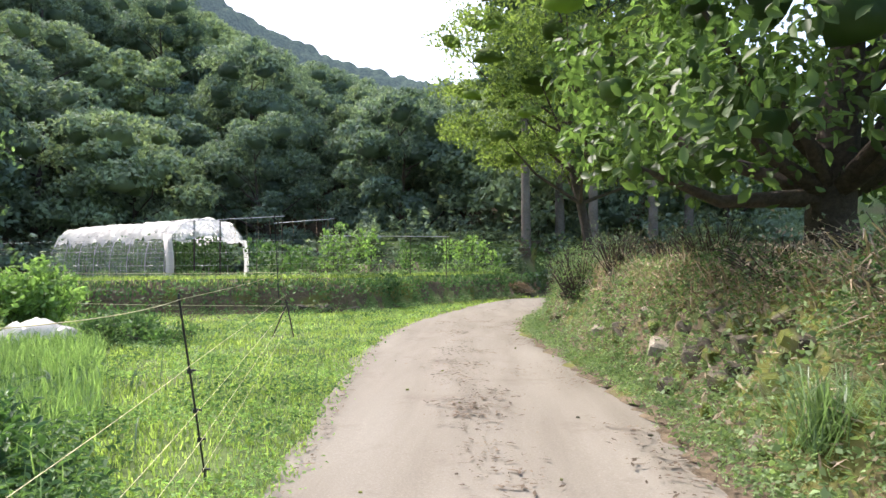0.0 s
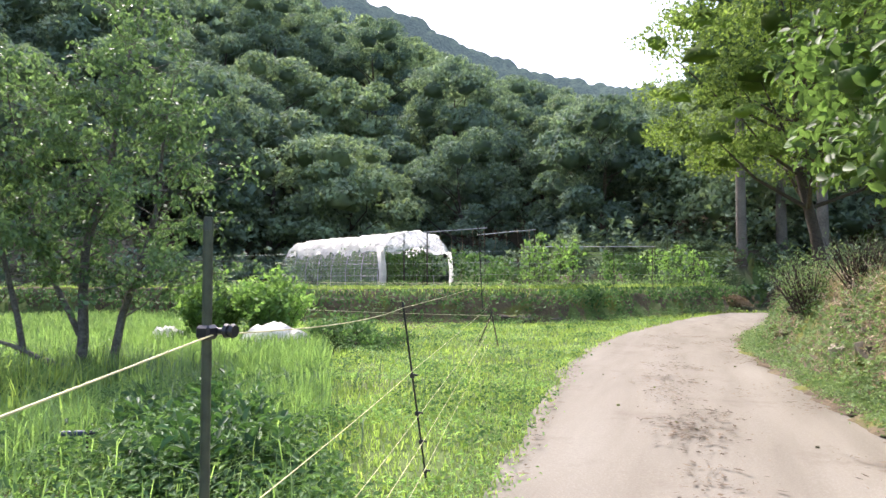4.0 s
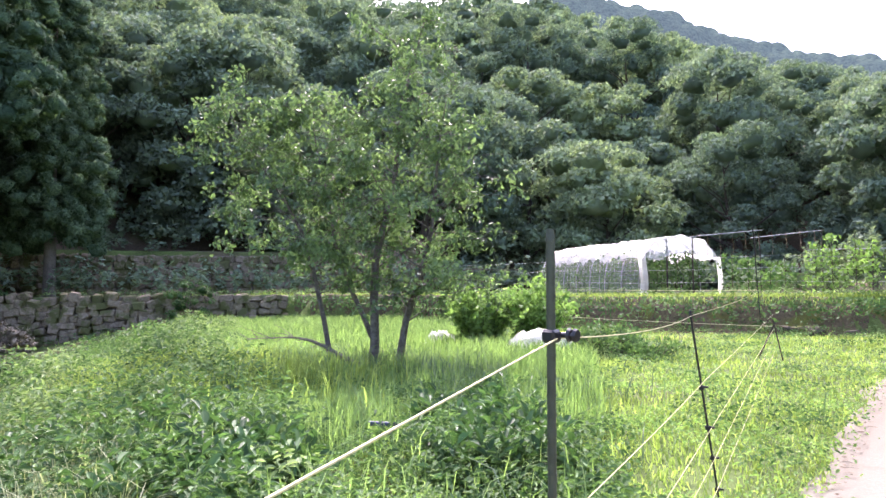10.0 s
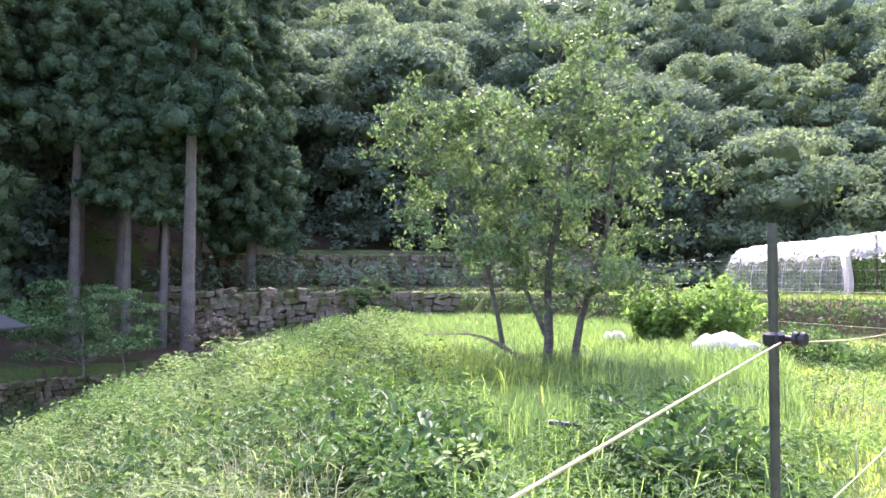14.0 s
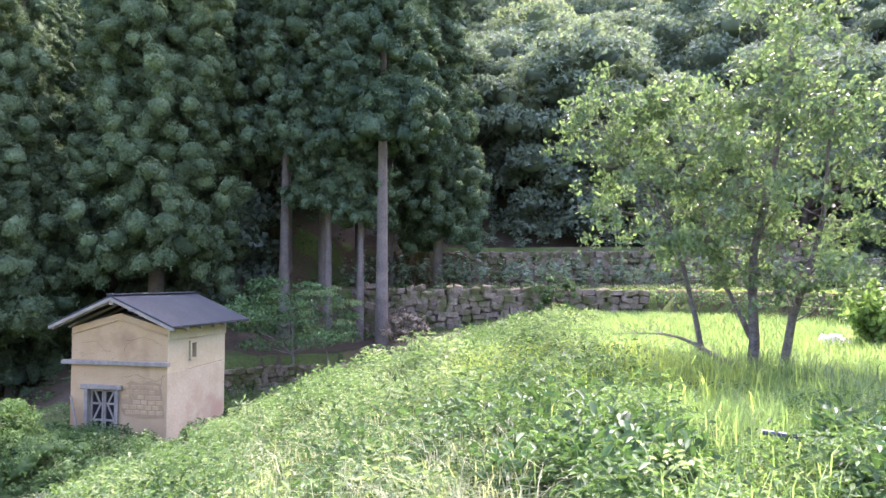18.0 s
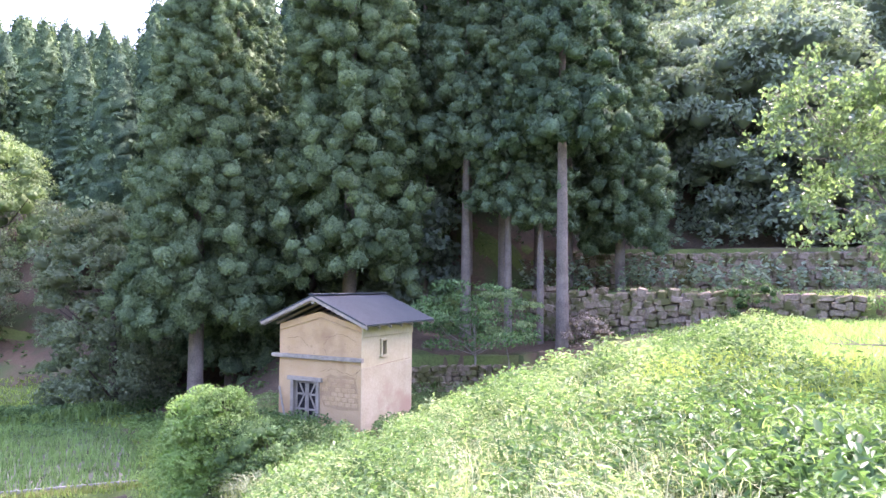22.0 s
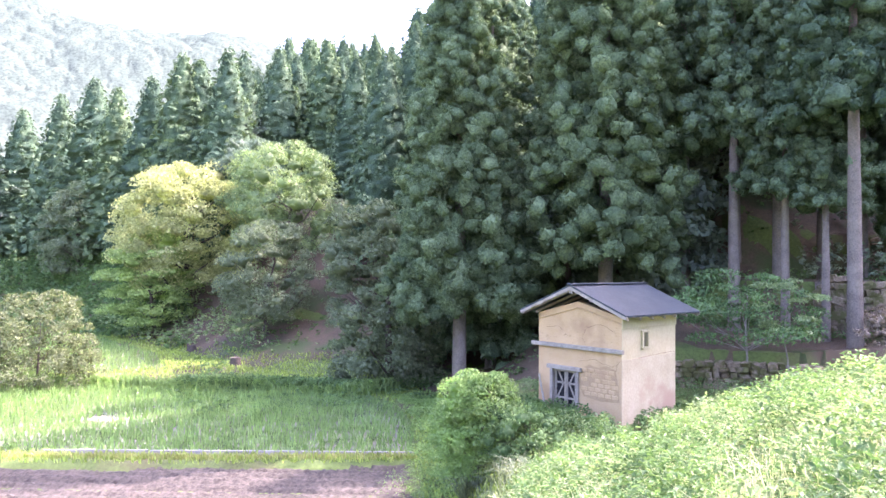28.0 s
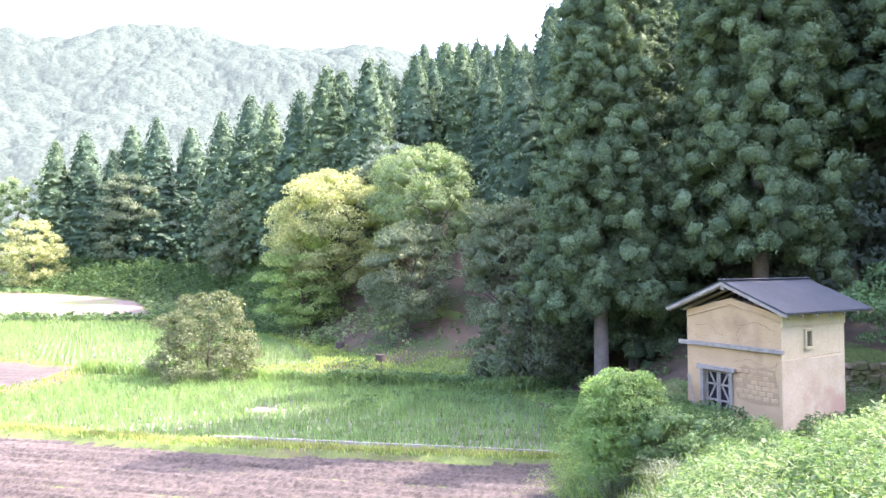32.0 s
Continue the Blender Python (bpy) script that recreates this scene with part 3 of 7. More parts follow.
def cedar(height, radius, boughs, per, size, seed, clear=0.2, tuft=0.5, label="tall dark green Japanese cedar with drooping tufts", taper=0.62, tufts=6, inmost=0.5):
    """A tall conifer at the origin: straight trunk, and drooping boughs that end in brush-like tufts."""
    rng = np.random.default_rng(seed)
    e = thing("cedar_tree", Matrix(), label, "tree")
    v, f = tube(np.array([[0, 0, -0.6], [0, 0, 0.5], [0, 0, height * 0.3], [0, 0, height * 0.97]]), [height * 0.0165, height * 0.0135, height * 0.0105, 0.03], 10)
    link("trunk", mesh_of("trunk", v, f, PALE_BARK, True), e)
    k = ((np.arange(boughs) + rng.random(boughs)) / boughs) ** 1.2
    prof = radius * np.clip(np.minimum((1.01 - k) ** taper, 3.2 * (1.005 - k)), 0.02, 1) * np.clip(0.66 + k * 3.0, 0, 1)
    a = np.arange(boughs) * 2.39996 + rng.normal(0, 0.35, boughs)
    rr = prof * (0.86 + 0.24 * rng.random(boughs))
    z = height * (clear + (1 - clear) * k)
    each = np.repeat(np.arange(boughs), tufts)
    n = len(each)
    w = np.tile(np.linspace(inmost, 1.0, tufts), boughs) + rng.normal(0, 0.05, n)
    fan = rng.normal(0, 0.24, n) * (1.3 - 0.5 * w) + a[each]
    q = rr[each] * w
    c = np.c_[np.cos(fan) * q, np.sin(fan) * q, z[each] - 0.40 * q * w + rng.normal(0, 0.16, n)]
    pr = tuft * (0.7 + 0.6 * rng.random(n)) * (0.6 + 0.45 * (1 - k[each])) * (1.15 - 0.25 * w)
    o = np.c_[np.cos(fan), np.sin(fan), 0 * fan]
    i = np.repeat(np.arange(n), per)
    m = len(i)
    d = unit(scatter_dirs(m, rng) + o[i] * 0.45 + np.array([0, 0, 0.25]))
    place = c[i] + d * (pr[i] * (0.76 + 0.28 * rng.random(m)))[:, None]
    s = size * (0.7 + 0.6 * rng.random(m)) * (0.65 + 0.4 * (1 - k[each][i]))
    v, f = spray_faces(place, d * 0.45 + scatter_dirs(m, rng) * 0.6 + np.array([0, 0, -0.3]), d + scatter_dirs(m, rng) * 0.3, s, s * 0.6)
    v, f = merge([(v, f), cores(c, pr * 0.76, rng, 0.95, jag=0.3)])
    link("crown", mesh_of("crown", v, f, L_CEDAR), e)
    return e


def put(ob, x, y, turn=0.0, scale=1.0, sink=0.1, tall=1.0):
    ob.matrix_world = pose(x, y, land_at(x, y) - sink, 0, 0, turn) @ Matrix.Diagonal((scale, scale, scale * tall, 1))
    return ob


def copy_at(ob, x, y, turn=0.0, scale=1.0, sink=0.1, tall=1.0):
    ob2 = copy_thing(ob, Matrix())
    return put(ob2, x, y, turn, scale, sink, tall)


def polar(yaw, dist):
    return -math.sin(radians(yaw)) * dist, math.cos(radians(yaw)) * dist


# wooded hill beyond the fields
rng = np.random.default_rng(21)
kinds, far_kinds_b = [], []
for k, (hh, rr) in enumerate([(9, 4.0), (10.5, 4.4), (8, 3.6), (11.5, 4.2), (9.5, 4.8)]):
    kinds.append(tree("hill_tree", hh, rr, L_HILL, 14000, 0.29, 40 + k, "dark green broadleaf tree on the wooded hillside", clear=0.06, blobs=36, lean=0.7, squat=0.3, tier=0.75, loose=0.5))
    far_kinds_b.append(tree("hill_tree", hh, rr, L_HILL, 4600, 0.5, 50 + k, "dark green broadleaf tree high on the wooded hillside", clear=0.04, blobs=28, lean=0.7, squat=0.32, tier=0.75, loose=0.5, limb_n=6))
spots, tries = [], 0
while len(spots) < 205 and tries < 9000:
    tries += 1
    yaw = rng.uniform(-22, 92)
    foot = np.interp(yaw, YAWS, FOOT)
    dist = foot - 3 + 105 * rng.random() ** 1.3
    x, y = polar(yaw, dist)
    gap = 3.6 + 0.035 * dist
    if dist < foot + 2 and 55 < yaw < 90:
        continue
    if all((x - a) ** 2 + (y - b) ** 2 > gap * gap for a, b in spots):
        spots.append((x, y))
for k in range(16):                       # the foot of the slope behind the upper wall
    spots.append(polar(56 + k * 1.8 + rng.random(), rng.uniform(43, 58)))
used = set()
for k, (x, y) in enumerate(spots):
    src = (kinds if math.hypot(x, y) < 72 else far_kinds_b)[k % 5]
    size = (0.8 + 0.5 * rng.random()) * (1 + 0.0035 * max(0, math.hypot(x, y) - 60))
    rise = np.interp(math.degrees(math.atan2(-x, y)), [-22, 0, 5, 8.5, 12, 17, 20, 27, 34, 42, 60], [14.5, 15.2, 14.4, 14, 15.8, 16.6, 17.8, 20.8, 22.6, 27, 34])
    most = (1.5 + math.hypot(x, y) * math.tan(radians(rise)) - land_at(x, y)) / [9, 10.5, 8, 11.5, 9.5][k % 5]
    if most < 0.45 and src.name in used:
        continue
    size = max(min(size, most), 0.4)
    if src.name not in used:
        used.add(src.name)
        put(src, x, y, rng.uniform(0, 360), size, 0.4)
    else:
        copy_at(src, x, y, rng.uniform(0, 360), size, 0.4)
for ob in scene.objects:
    if ob.name.startswith("hill_tree"):
        ob["group"] = "trees on the hillside"

# cedar grove behind the storehouse
EDGE_CEDAR = (-33.1, 11.0)
near_kinds = [cedar(25, 3.5, 250, 100, 0.14, 3, 0.19, 0.5, taper=0.8, tufts=6, inmost=0.3), cedar(26, 4.0, 260, 100, 0.14, 4, 0.17, 0.52, taper=0.55, tufts=6, inmost=0.3)]
put(near_kinds[0], -30.8, -8.6, 10)
put(near_kinds[1], -31.6, -2.1, 50)
slim = cedar(19.5, 2.7, 160, 80, 0.16, 6, 0.15, 0.4, "slim cedar with drooping sprays at the edge of the grove", 0.6, 6, 0.25)
put(slim, *EDGE_CEDAR, 140)
bare = cedar(21, 2.9, 84, 50, 0.2, 5, 0.44, 0.46, "tall cedar with a long bare grey trunk", 0.6, 6, 0.25)
put(bare, -28.4, 6.9, 0)
for x, y, s in [(-29.9, 6.3, 0.62), (-33, 5.2, 1.0), (-31.5, 3.2, 0.92), (-35, 1.4, 1.05), (-36, 7.6, 1.0), (-30.6, 5.0, 0.7), (-38, 4, 1.1), (-34.5, -2, 1.0), (-34.5, 8.8, 0.9)]:
    copy_at(bare, x, y, rng.uniform(0, 360), s)
for x, y, s in [(1.9, 34.5, 0.85), (5.2, 34.2, 0.9), (8.0, 33.8, 0.85), (3.9, 37.5, 0.95), (10.5, 36.5, 0.9)]:
    copy_at(bare, x, y, rng.uniform(0, 360), s)


def far_cedar(height, radius, seed, label="tall dark green pointed Japanese cedar in the far row"):
    """A conifer seen from far: a pointed cone of layered, drooping boughs round a ragged core."""
    rng = np.random.default_rng(seed)
    e = thing("cedar_tree", Matrix(), label, "tree")
    v, f = tube(np.array([[0, 0, -0.6], [0, 0, height * 0.5], [0, 0, height * 0.96]]), [height * 0.013, height * 0.009, 0.03], 6)
    link("trunk", mesh_of("trunk", v, f, PALE_BARK, True), e)
    n, per = 330, 8
    k = ((np.arange(n) + rng.random(n)) / n) ** 1.3
    prof = radius * (1.0 - k) ** 0.7 * np.clip(0.75 + k * 2.5, 0, 1) + 0.06
    a = np.arange(n) * 2.39996 + rng.normal(0, 0.2, n)
    rr = prof * (1 + 0.10 * np.sin(a * 3 + k * 22 + seed) + 0.07 * rng.normal(size=n))
    c = np.c_[np.cos(a) * rr, np.sin(a) * rr, height * (0.04 + 0.96 * k) - 0.32 * rr]
    wide = (0.30 + 0.50 * (1 - k)) * (0.8 + 0.4 * rng.random(n))
    i = np.repeat(np.arange(n), per)
    m = len(i)
    out = np.c_[np.cos(a), np.sin(a), 0 * a][i]
    d = unit(out * 0.7 + scatter_dirs(m, rng) + np.array([0, 0, 0.35]))
    s = wide[i] * (0.55 + 0.35 * rng.random(m))
    lv, lf = leaf_faces(c[i] + d * (wide[i] * 0.62)[:, None], d * 0.5 + np.array([0, 0, -0.7]) + scatter_dirs(m, rng) * 0.5, unit(d + scatter_dirs(m, rng) * 0.25), s * 1.1, s * 0.8, 0.3)
    pieces = [(lv, tris(lf))]
    kk = np.linspace(0.0, 0.985, 54)
    iv, i_f = tube(np.c_[0 * kk, 0 * kk, height * (0.04 + 0.95 * kk)], radius * 0.9 * (1 - kk) ** 0.7 * np.clip(0.75 + kk * 2.5, 0, 1) * rng.uniform(0.86, 1.1, 54) + 0.03, 18)
    iv[:, :2] *= rng.uniform(0.78, 1.16, (len(iv), 1))
    iv[:, 2] += rng.normal(0, 0.16, len(iv))
    link("crown", mesh_of("crown", *merge(pieces + [(iv, tris(i_f))]), L_CEDAR), e)
    return e


far_kinds = [far_cedar(20, 3.6, 11), far_cedar(20, 3.3, 12), far_cedar(20, 4.0, 13), far_cedar(20, 3.1, 14)]
mid_kind, far_left = cedar(20, 3.5, 120, 30, 0.26, 17, 0.08, 0.55, tufts=5, inmost=0.35), list(far_kinds)
# the pointed row at the far end of the paddies: bearing, and how high each tip stands
TIPS = [(147.4, 9.3), (145.5, 10.1), (143.6, 9.0), (142.3, 10.8), (140.6, 11.5), (138.1, 11.0), (135.8, 12.3), (133.6, 13.7), (132.1, 13.2), (129.7, 14.3), (127.6, 16.2), (126.3, 15.9), (124.2, 16.9)]


def set_back(yaw):
    """How far the cedars stand behind the edge of the slope."""
    return np.interp(yaw, [116, 122, 130, 136, 148], [1, 11, 16, 24, 15])


rows = [(-37.5, -8.6), (-37.5, -4.4), (-40, -0.5), (-42, -9), (-44, 4), (-40.5, -13.0)]
tips = [polar(yaw, np.interp(yaw, YAWS, FOOT) + set_back(yaw) + 3 * (k % 2)) for k, (yaw, _) in enumerate(TIPS)]
taken = tips + [(-60.6, -39.9), (-54.2, -34.4)]
glade = [(-49.6, -37.4), (-49.7, -28.4), (-55.0, -23.5), (-55.0, -32.0)]
tries = 0
while len(rows) < 88 and tries < 9000:
    tries += 1
    yaw = rng.uniform(94, 127) if len(rows) < 56 else rng.uniform(122, 153)
    x, y = polar(yaw, np.interp(yaw, YAWS, FOOT) + set_back(yaw) + 1 + 36 * rng.random() ** 1.2)
    gap = 4.4 if yaw < 122 else 6.2
    if all((x - a) ** 2 + (y - b) ** 2 > gap**2 for a, b in rows + taken) and all((x - a) ** 2 + (y - b) ** 2 > 7.5**2 for a, b in glade):
        rows.append((x, y))
for k, (x, y) in enumerate(rows + tips):
    yaw, dist = math.degrees(math.atan2(-x, y)), math.hypot(x, y)
    rise = np.interp(yaw, [90, 104, 108, 112, 118, 124, 128, 133, 136, 142, 146, 149, 151], [27, 24, 21.5, 19, 18.2, 16.6, 15.2, 12.6, 11.2, 9.6, 8.0, 7.2, 6.4])
    if k >= len(rows):
        rise = TIPS[k - len(rows)][1]
    s = (1.5 + dist * math.tan(radians(rise)) - land_at(x, y)) / 20 * (rng.uniform(0.78, 1.02) if k % 4 and k < len(rows) else 1.0)
    s = min(max(s, 0.5), 1.5)
    if dist < 50:
        put(mid_kind, x, y, 0, s) if k == 0 else copy_at(mid_kind, x, y, rng.uniform(0, 360), s)
    else:
        broad = 1.32 if k >= len(rows) else 1.12
        put(far_left.pop(), x, y, 0, s * broad, tall=1 / broad) if far_left else copy_at(far_kinds[k % 4], x, y, rng.uniform(0, 360), s * broad, tall=1 / broad)
for k in range(10):                       # behind the bare trunks
    x, y = polar(rng.uniform(76, 95), rng.uniform(43, 62))
    copy_at(far_kinds[k % 4], x, y, rng.uniform(0, 360), rng.uniform(0.9, 1.1))
for k in range(14):                       # broadleaf trees above the cedars
    yaw = 109 + k * 0.8 + rng.random()
    dist = np.interp(yaw, YAWS, FOOT) + 40 + 14 * rng.random()
    x, y = polar(yaw, dist)
    copy_at(far_kinds[k % 4], x, y, rng.uniform(0, 360), min(1.6, max(0.5, (1.5 + dist * math.tan(radians(18.2)) - land_at(x, y)) / 20)))
for k in range(16):                       # cedars on the far side of the valley
    x, y = polar(rng.uniform(-14, 9), rng.uniform(84, 125))
    copy_at(far_kinds[k % 4], x, y, rng.uniform(0, 360), max(0.4, min(rng.uniform(0.75, 1.0), (1.5 + math.hypot(x, y) * 0.262 - land_at(x, y)) / 20)))

# far mountainside, too far to count
rng = np.random.default_rng(5)


def crowns(x, y):
    """Domes of the tree crowns on the far slope, one in each jittered cell."""
    h = np.zeros(np.shape(x))
    for cell, r0, r1, tall in ((9.5, 5.2, 2.8, 4.6), (4.2, 2.0, 1.4, 3.4)):
        gi, gj = np.floor(x / cell), np.floor(y / cell)
        for di in (-1, 0, 1):
            for dj in (-1, 0, 1):
                i, j = gi + di, gj + dj
                a, b, c = (np.mod(np.sin(i * p + j * q) * 43758.5453, 1) for p, q in ((12.99, 78.23), (39.35, 11.14), (73.16, 52.24)))
                d = np.hypot(x - (i + 0.15 + 0.7 * a) * cell, y - (j + 0.15 + 0.7 * b) * cell)
                h = np.maximum(h, tall * (0.6 + 0.7 * c) * np.sqrt(np.clip(1 - (d / (r0 + r1 * c)) ** 2, 0, 1)))
    return h + 6 * waves(x, y, 29.0) + 3 * waves(x, y, 13.0) + 6


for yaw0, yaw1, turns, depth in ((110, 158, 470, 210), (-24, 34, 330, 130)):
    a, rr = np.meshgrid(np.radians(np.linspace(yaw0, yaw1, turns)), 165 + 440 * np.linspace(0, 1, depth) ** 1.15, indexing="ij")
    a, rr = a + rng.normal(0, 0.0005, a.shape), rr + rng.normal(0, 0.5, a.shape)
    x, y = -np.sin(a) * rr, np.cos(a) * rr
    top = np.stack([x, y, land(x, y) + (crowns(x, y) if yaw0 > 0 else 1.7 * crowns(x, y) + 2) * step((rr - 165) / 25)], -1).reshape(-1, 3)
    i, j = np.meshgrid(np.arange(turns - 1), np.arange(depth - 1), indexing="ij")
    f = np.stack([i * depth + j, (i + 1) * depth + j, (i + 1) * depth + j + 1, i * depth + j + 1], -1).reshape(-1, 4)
    # the haze over these slopes is their material's own glow
    woods = link("backdrop_woods", mesh_of("backdrop_woods", top, f, L_FAR_HAZE if yaw0 > 0 else L_BLUE_HAZE, True))
    tagged(woods, "green forest on the far mountainside, haze put in as a pale glow", "forest", kind="stuff")

# trees at the edge of the paddies
t = tree("broadleaf_tree", 12.3, 5.7, L_YELLOW, 38000, 0.22, 61, "round broadleaf tree with yellow-green foliage beside the paddy", clear=0.14, blobs=90, squat=0.22, inner=0.4, lean=0.7)
put(t, -49.6, -37.4)
t = tree("broadleaf_tree", 8.7, 3.7, L_LIME, 18000, 0.2, 66, "lower light green tree before the round yellow-green one", clear=0.1, blobs=70, squat=0.24, tier=0.5, inner=0.4, wide=0.3, top=0.72)
put(t, -46.7, -38.4)
t = tree("broadleaf_tree", 8.1, 3.2, L_GREY, 18000, 0.17, 62, "grey-green broadleaf tree on the brown bank", clear=0.2, blobs=70, squat=0.23)
put(t, -42.2, -25.3)
t = tree("broadleaf_tree", 9.6, 4.6, L_PALE, 24000, 0.2, 63, "light green broadleaf tree at the edge of the cedars", clear=0.15, blobs=70, squat=0.24)
put(t, -49.7, -28.4)
t = tree("broadleaf_tree", 10.0, 2.9, L_GREY, 26000, 0.18, 64, "grey-green broadleaf tree leaning before the cedars", clear=0.06, blobs=100, squat=0.22, inner=0.2, wide=0.3, top=0.8)
for child in t.children:                  # it leans out from the wood
    co = np.zeros(len(child.data.vertices) * 3)
    child.data.vertices.foreach_get("co", co)
    co = co.reshape(-1, 3)
    co[:, :2] += np.outer(np.clip(co[:, 2], 0, 12) ** 1.3 * 0.09, (0.37, -0.93))
    child.data.vertices.foreach_set("co", co.ravel())
put(t, -33.8, -13.0)
FAR_END = [(-67.0, -65.7, 11.3, 4.3, L_GREY, 0.05, 0.8), (-76.5, -99.3, 16.4, 5.4, L_GREY, 0.08, 0.6), (-82.5, -94.6, 15.6, 3.9, L_HILL, 0.1, 0.5), (-76.0, -119.0, 18.5, 4.2, L_PALE, 0.05, 0.9), (-70.5, -122.0, 16.5, 4.0, L_PALE, 0.05, 0.9), (-64.0, -106.0, 10.6, 4.7, L_YELLOW, 0.03, 0.7), (-60.6, -39.9, 14.4, 3.2, L_HILL, 0.45, 0.7), (-54.2, -34.4, 11.0, 3.0, L_HILL, 0.3, 0.7)]
for k, (x, y, h, r, m, clear_, tier_) in enumerate(FAR_END):
    t = tree("broadleaf_tree", h, r, m, 12000, 0.3, 300 + k, "broadleaf tree among the cedars" if clear_ > 0.2 else "broadleaf tree at the far end of the paddies", clear=clear_, blobs=70, squat=0.22, tier=tier_)
    put(t, x, y)
t = tree("bush", 4.6, 3.2, L_SHRUB, 17000, 0.14, 71, "wide loose yellow-green shrub between two paddies", clear=0.0, category="bush", r0=0.05, blobs=110, squat=0.14, core=0.25, shape=leaf_faces, inner=0.15, wide=0.12, top=0.9, tier=0.95)
put(t, -27.8, -29.9)

# the young tree in the meadow
rng = np.random.default_rng(90)
alder = thing("young_tree", pose(-9.05, 8.02, land_at(-9.05, 8.02)), "slender three-stemmed young tree with small glossy leaves in the meadow", "tree")
ends = []


def stem_path(points, count=10):
    """A smooth way through a few points, with a slight waver."""
    p = np.array(points, float)
    d = np.r_[0, np.cumsum(np.linalg.norm(np.diff(p, axis=0), axis=1))]
    t = np.linspace(0, d[-1], count)
    q = np.stack([np.interp(t, d, p[:, a]) for a in range(3)], 1)
    for _ in range(2):
        q[1:-1] = (q[:-2] + 2 * q[1:-1] + q[2:]) / 4
    q[1:] += 0.05 * np.c_[np.sin(q[1:, 2] * 2.3 + p[0, 0] * 9), np.sin(q[1:, 2] * 1.9 + 2), 0 * q[1:, 2]]
    return q


STEMS = [([(0, 0, -0.2), (0.03, 0.05, 0.7), (0.12, 0.1, 2.4), (0.42, 0.42, 4.4), (0.62, 0.62, 6.1)], 0.085, 2.3, MOTTLED),
         ([(0.30, 0.30, -0.2), (0.33, 0.32, 0.5), (0.55, 0.62, 1.1), (0.85, 0.72, 3.0), (1.0, 0.9, 4.7)], 0.07, 2.0, MOTTLED),
         ([(-0.5, -0.5, 0.36), (-0.51, -0.51, 1.0), (-0.66, -0.68, 2.0), (-1.25, -1.3, 3.4), (-1.75, -1.8, 4.75)], 0.045, 2.2, MOTTLED),
         ([(0.02, 0.02, 0.6), (-0.2, -0.16, 1.3), (-0.5, -0.45, 2.5), (-0.7, -0.7, 3.6), (-0.6, -0.7, 4.7)], 0.045, 1.9, MOTTLED)]
for points, r, span, bark_ in STEMS:
    path = stem_path(points)
    k = np.linspace(0, 1, len(path))
    link("stem", mesh_of("stem", *tube(path, r * (1.05 - 0.93 * k), 8), bark_, True), alder)
    h = path[-1, 2]
    for i in range(27):
        q = 0.2 + 0.79 * (i + rng.random()) / 27
        p0 = np.array([np.interp(q, k, path[:, a]) for a in range(3)])
        a = i * 2.39 + rng.random() * 0.6
        out = span * (1.12 - 0.86 * q ** 1.5) * (0.6 + 0.6 * rng.random())
        p2 = p0 + np.array([math.cos(a) * out, math.sin(a) * out, out * (rng.uniform(0.1, 0.55) - 0.45 * max(0, 0.45 - q))])
        p1 = (p0 + p2) / 2 + np.array([0, 0, 0.12 * out])
        twigs = [(tube(np.array([p0, p1, p2]), [r * 0.26 * (1.1 - q), r * 0.15 * (1.1 - q), 0.004], 5))]
        for w in np.linspace(0.35, 1.0, 6):
            p = p0 + (p1 - p0) * min(1, w * 2) if w < 0.5 else p1 + (p2 - p1) * (w * 2 - 1)
            for _ in range(2):
                e2 = p + np.array([rng.normal(0, 0.2), rng.normal(0, 0.2), rng.normal(0.02, 0.14)])
                twigs.append(tube(np.array([p, (p + e2) / 2 + np.array([0, 0, 0.03]), e2]), [0.006, 0.004, 0.002], 3))
                ends += [(p + e2) / 2, e2, e2]
        v, f = merge(twigs)
        link("branch", mesh_of("branch", v, f, MOTTLED, True), alder)
ends = np.array(ends)
n = 18500
p = rng.random(len(ends)) ** 3.0 * (0.2 + (np.sin(ends[:, 0] * 3.1 + 1) * np.sin(ends[:, 1] * 3.3) * np.sin(ends[:, 2] * 2.7 + 0.5) > -0.15))
each = rng.choice(len(ends), n, p=p / p.sum())
place = ends[each] + rng.normal(0, 0.07, (n, 3)) + np.array([0, 0, -0.05])
s = 0.092 * (0.65 + 0.6 * rng.random(n))
v, f = oval_faces(place, scatter_dirs(n, rng) * 0.75 + np.array([0, 0, -0.6]), scatter_dirs(n, rng) + np.array([0, 0, 0.35]), s, s * 0.62, 0.25)
link("leaves", mesh_of("leaves", v, f, L_NEAR), alder)
low = stem_path([(0.0, 0.0, 0.0), (-0.22, -0.22, 0.12), (-0.48, -0.48, 0.36), (-0.75, -0.78, 0.6), (-1.0, -1.05, 0.62), (-1.5, -1.55, 0.58)], 12)
link("low_branch", mesh_of("low_branch", *tube(low, 0.004 + 0.062 * np.linspace(1, 0, 12) ** 1.5, 7), GREY_BARK, True), alder)
pieces = []
for i in range(14):
    p0 = low[4 + i // 2]
    e2 = p0 + np.array([rng.normal(-0.2, 0.2), rng.normal(-0.2, 0.2), rng.normal(0.05, 0.12)])
    pieces.append(tube(np.array([p0, (p0 + e2) / 2 + rng.normal(0, 0.03, 3), e2]), [0.008, 0.005, 0.002], 4))
link("bare_twigs", mesh_of("bare_twigs", *merge(pieces), GREY_BARK, True), alder)

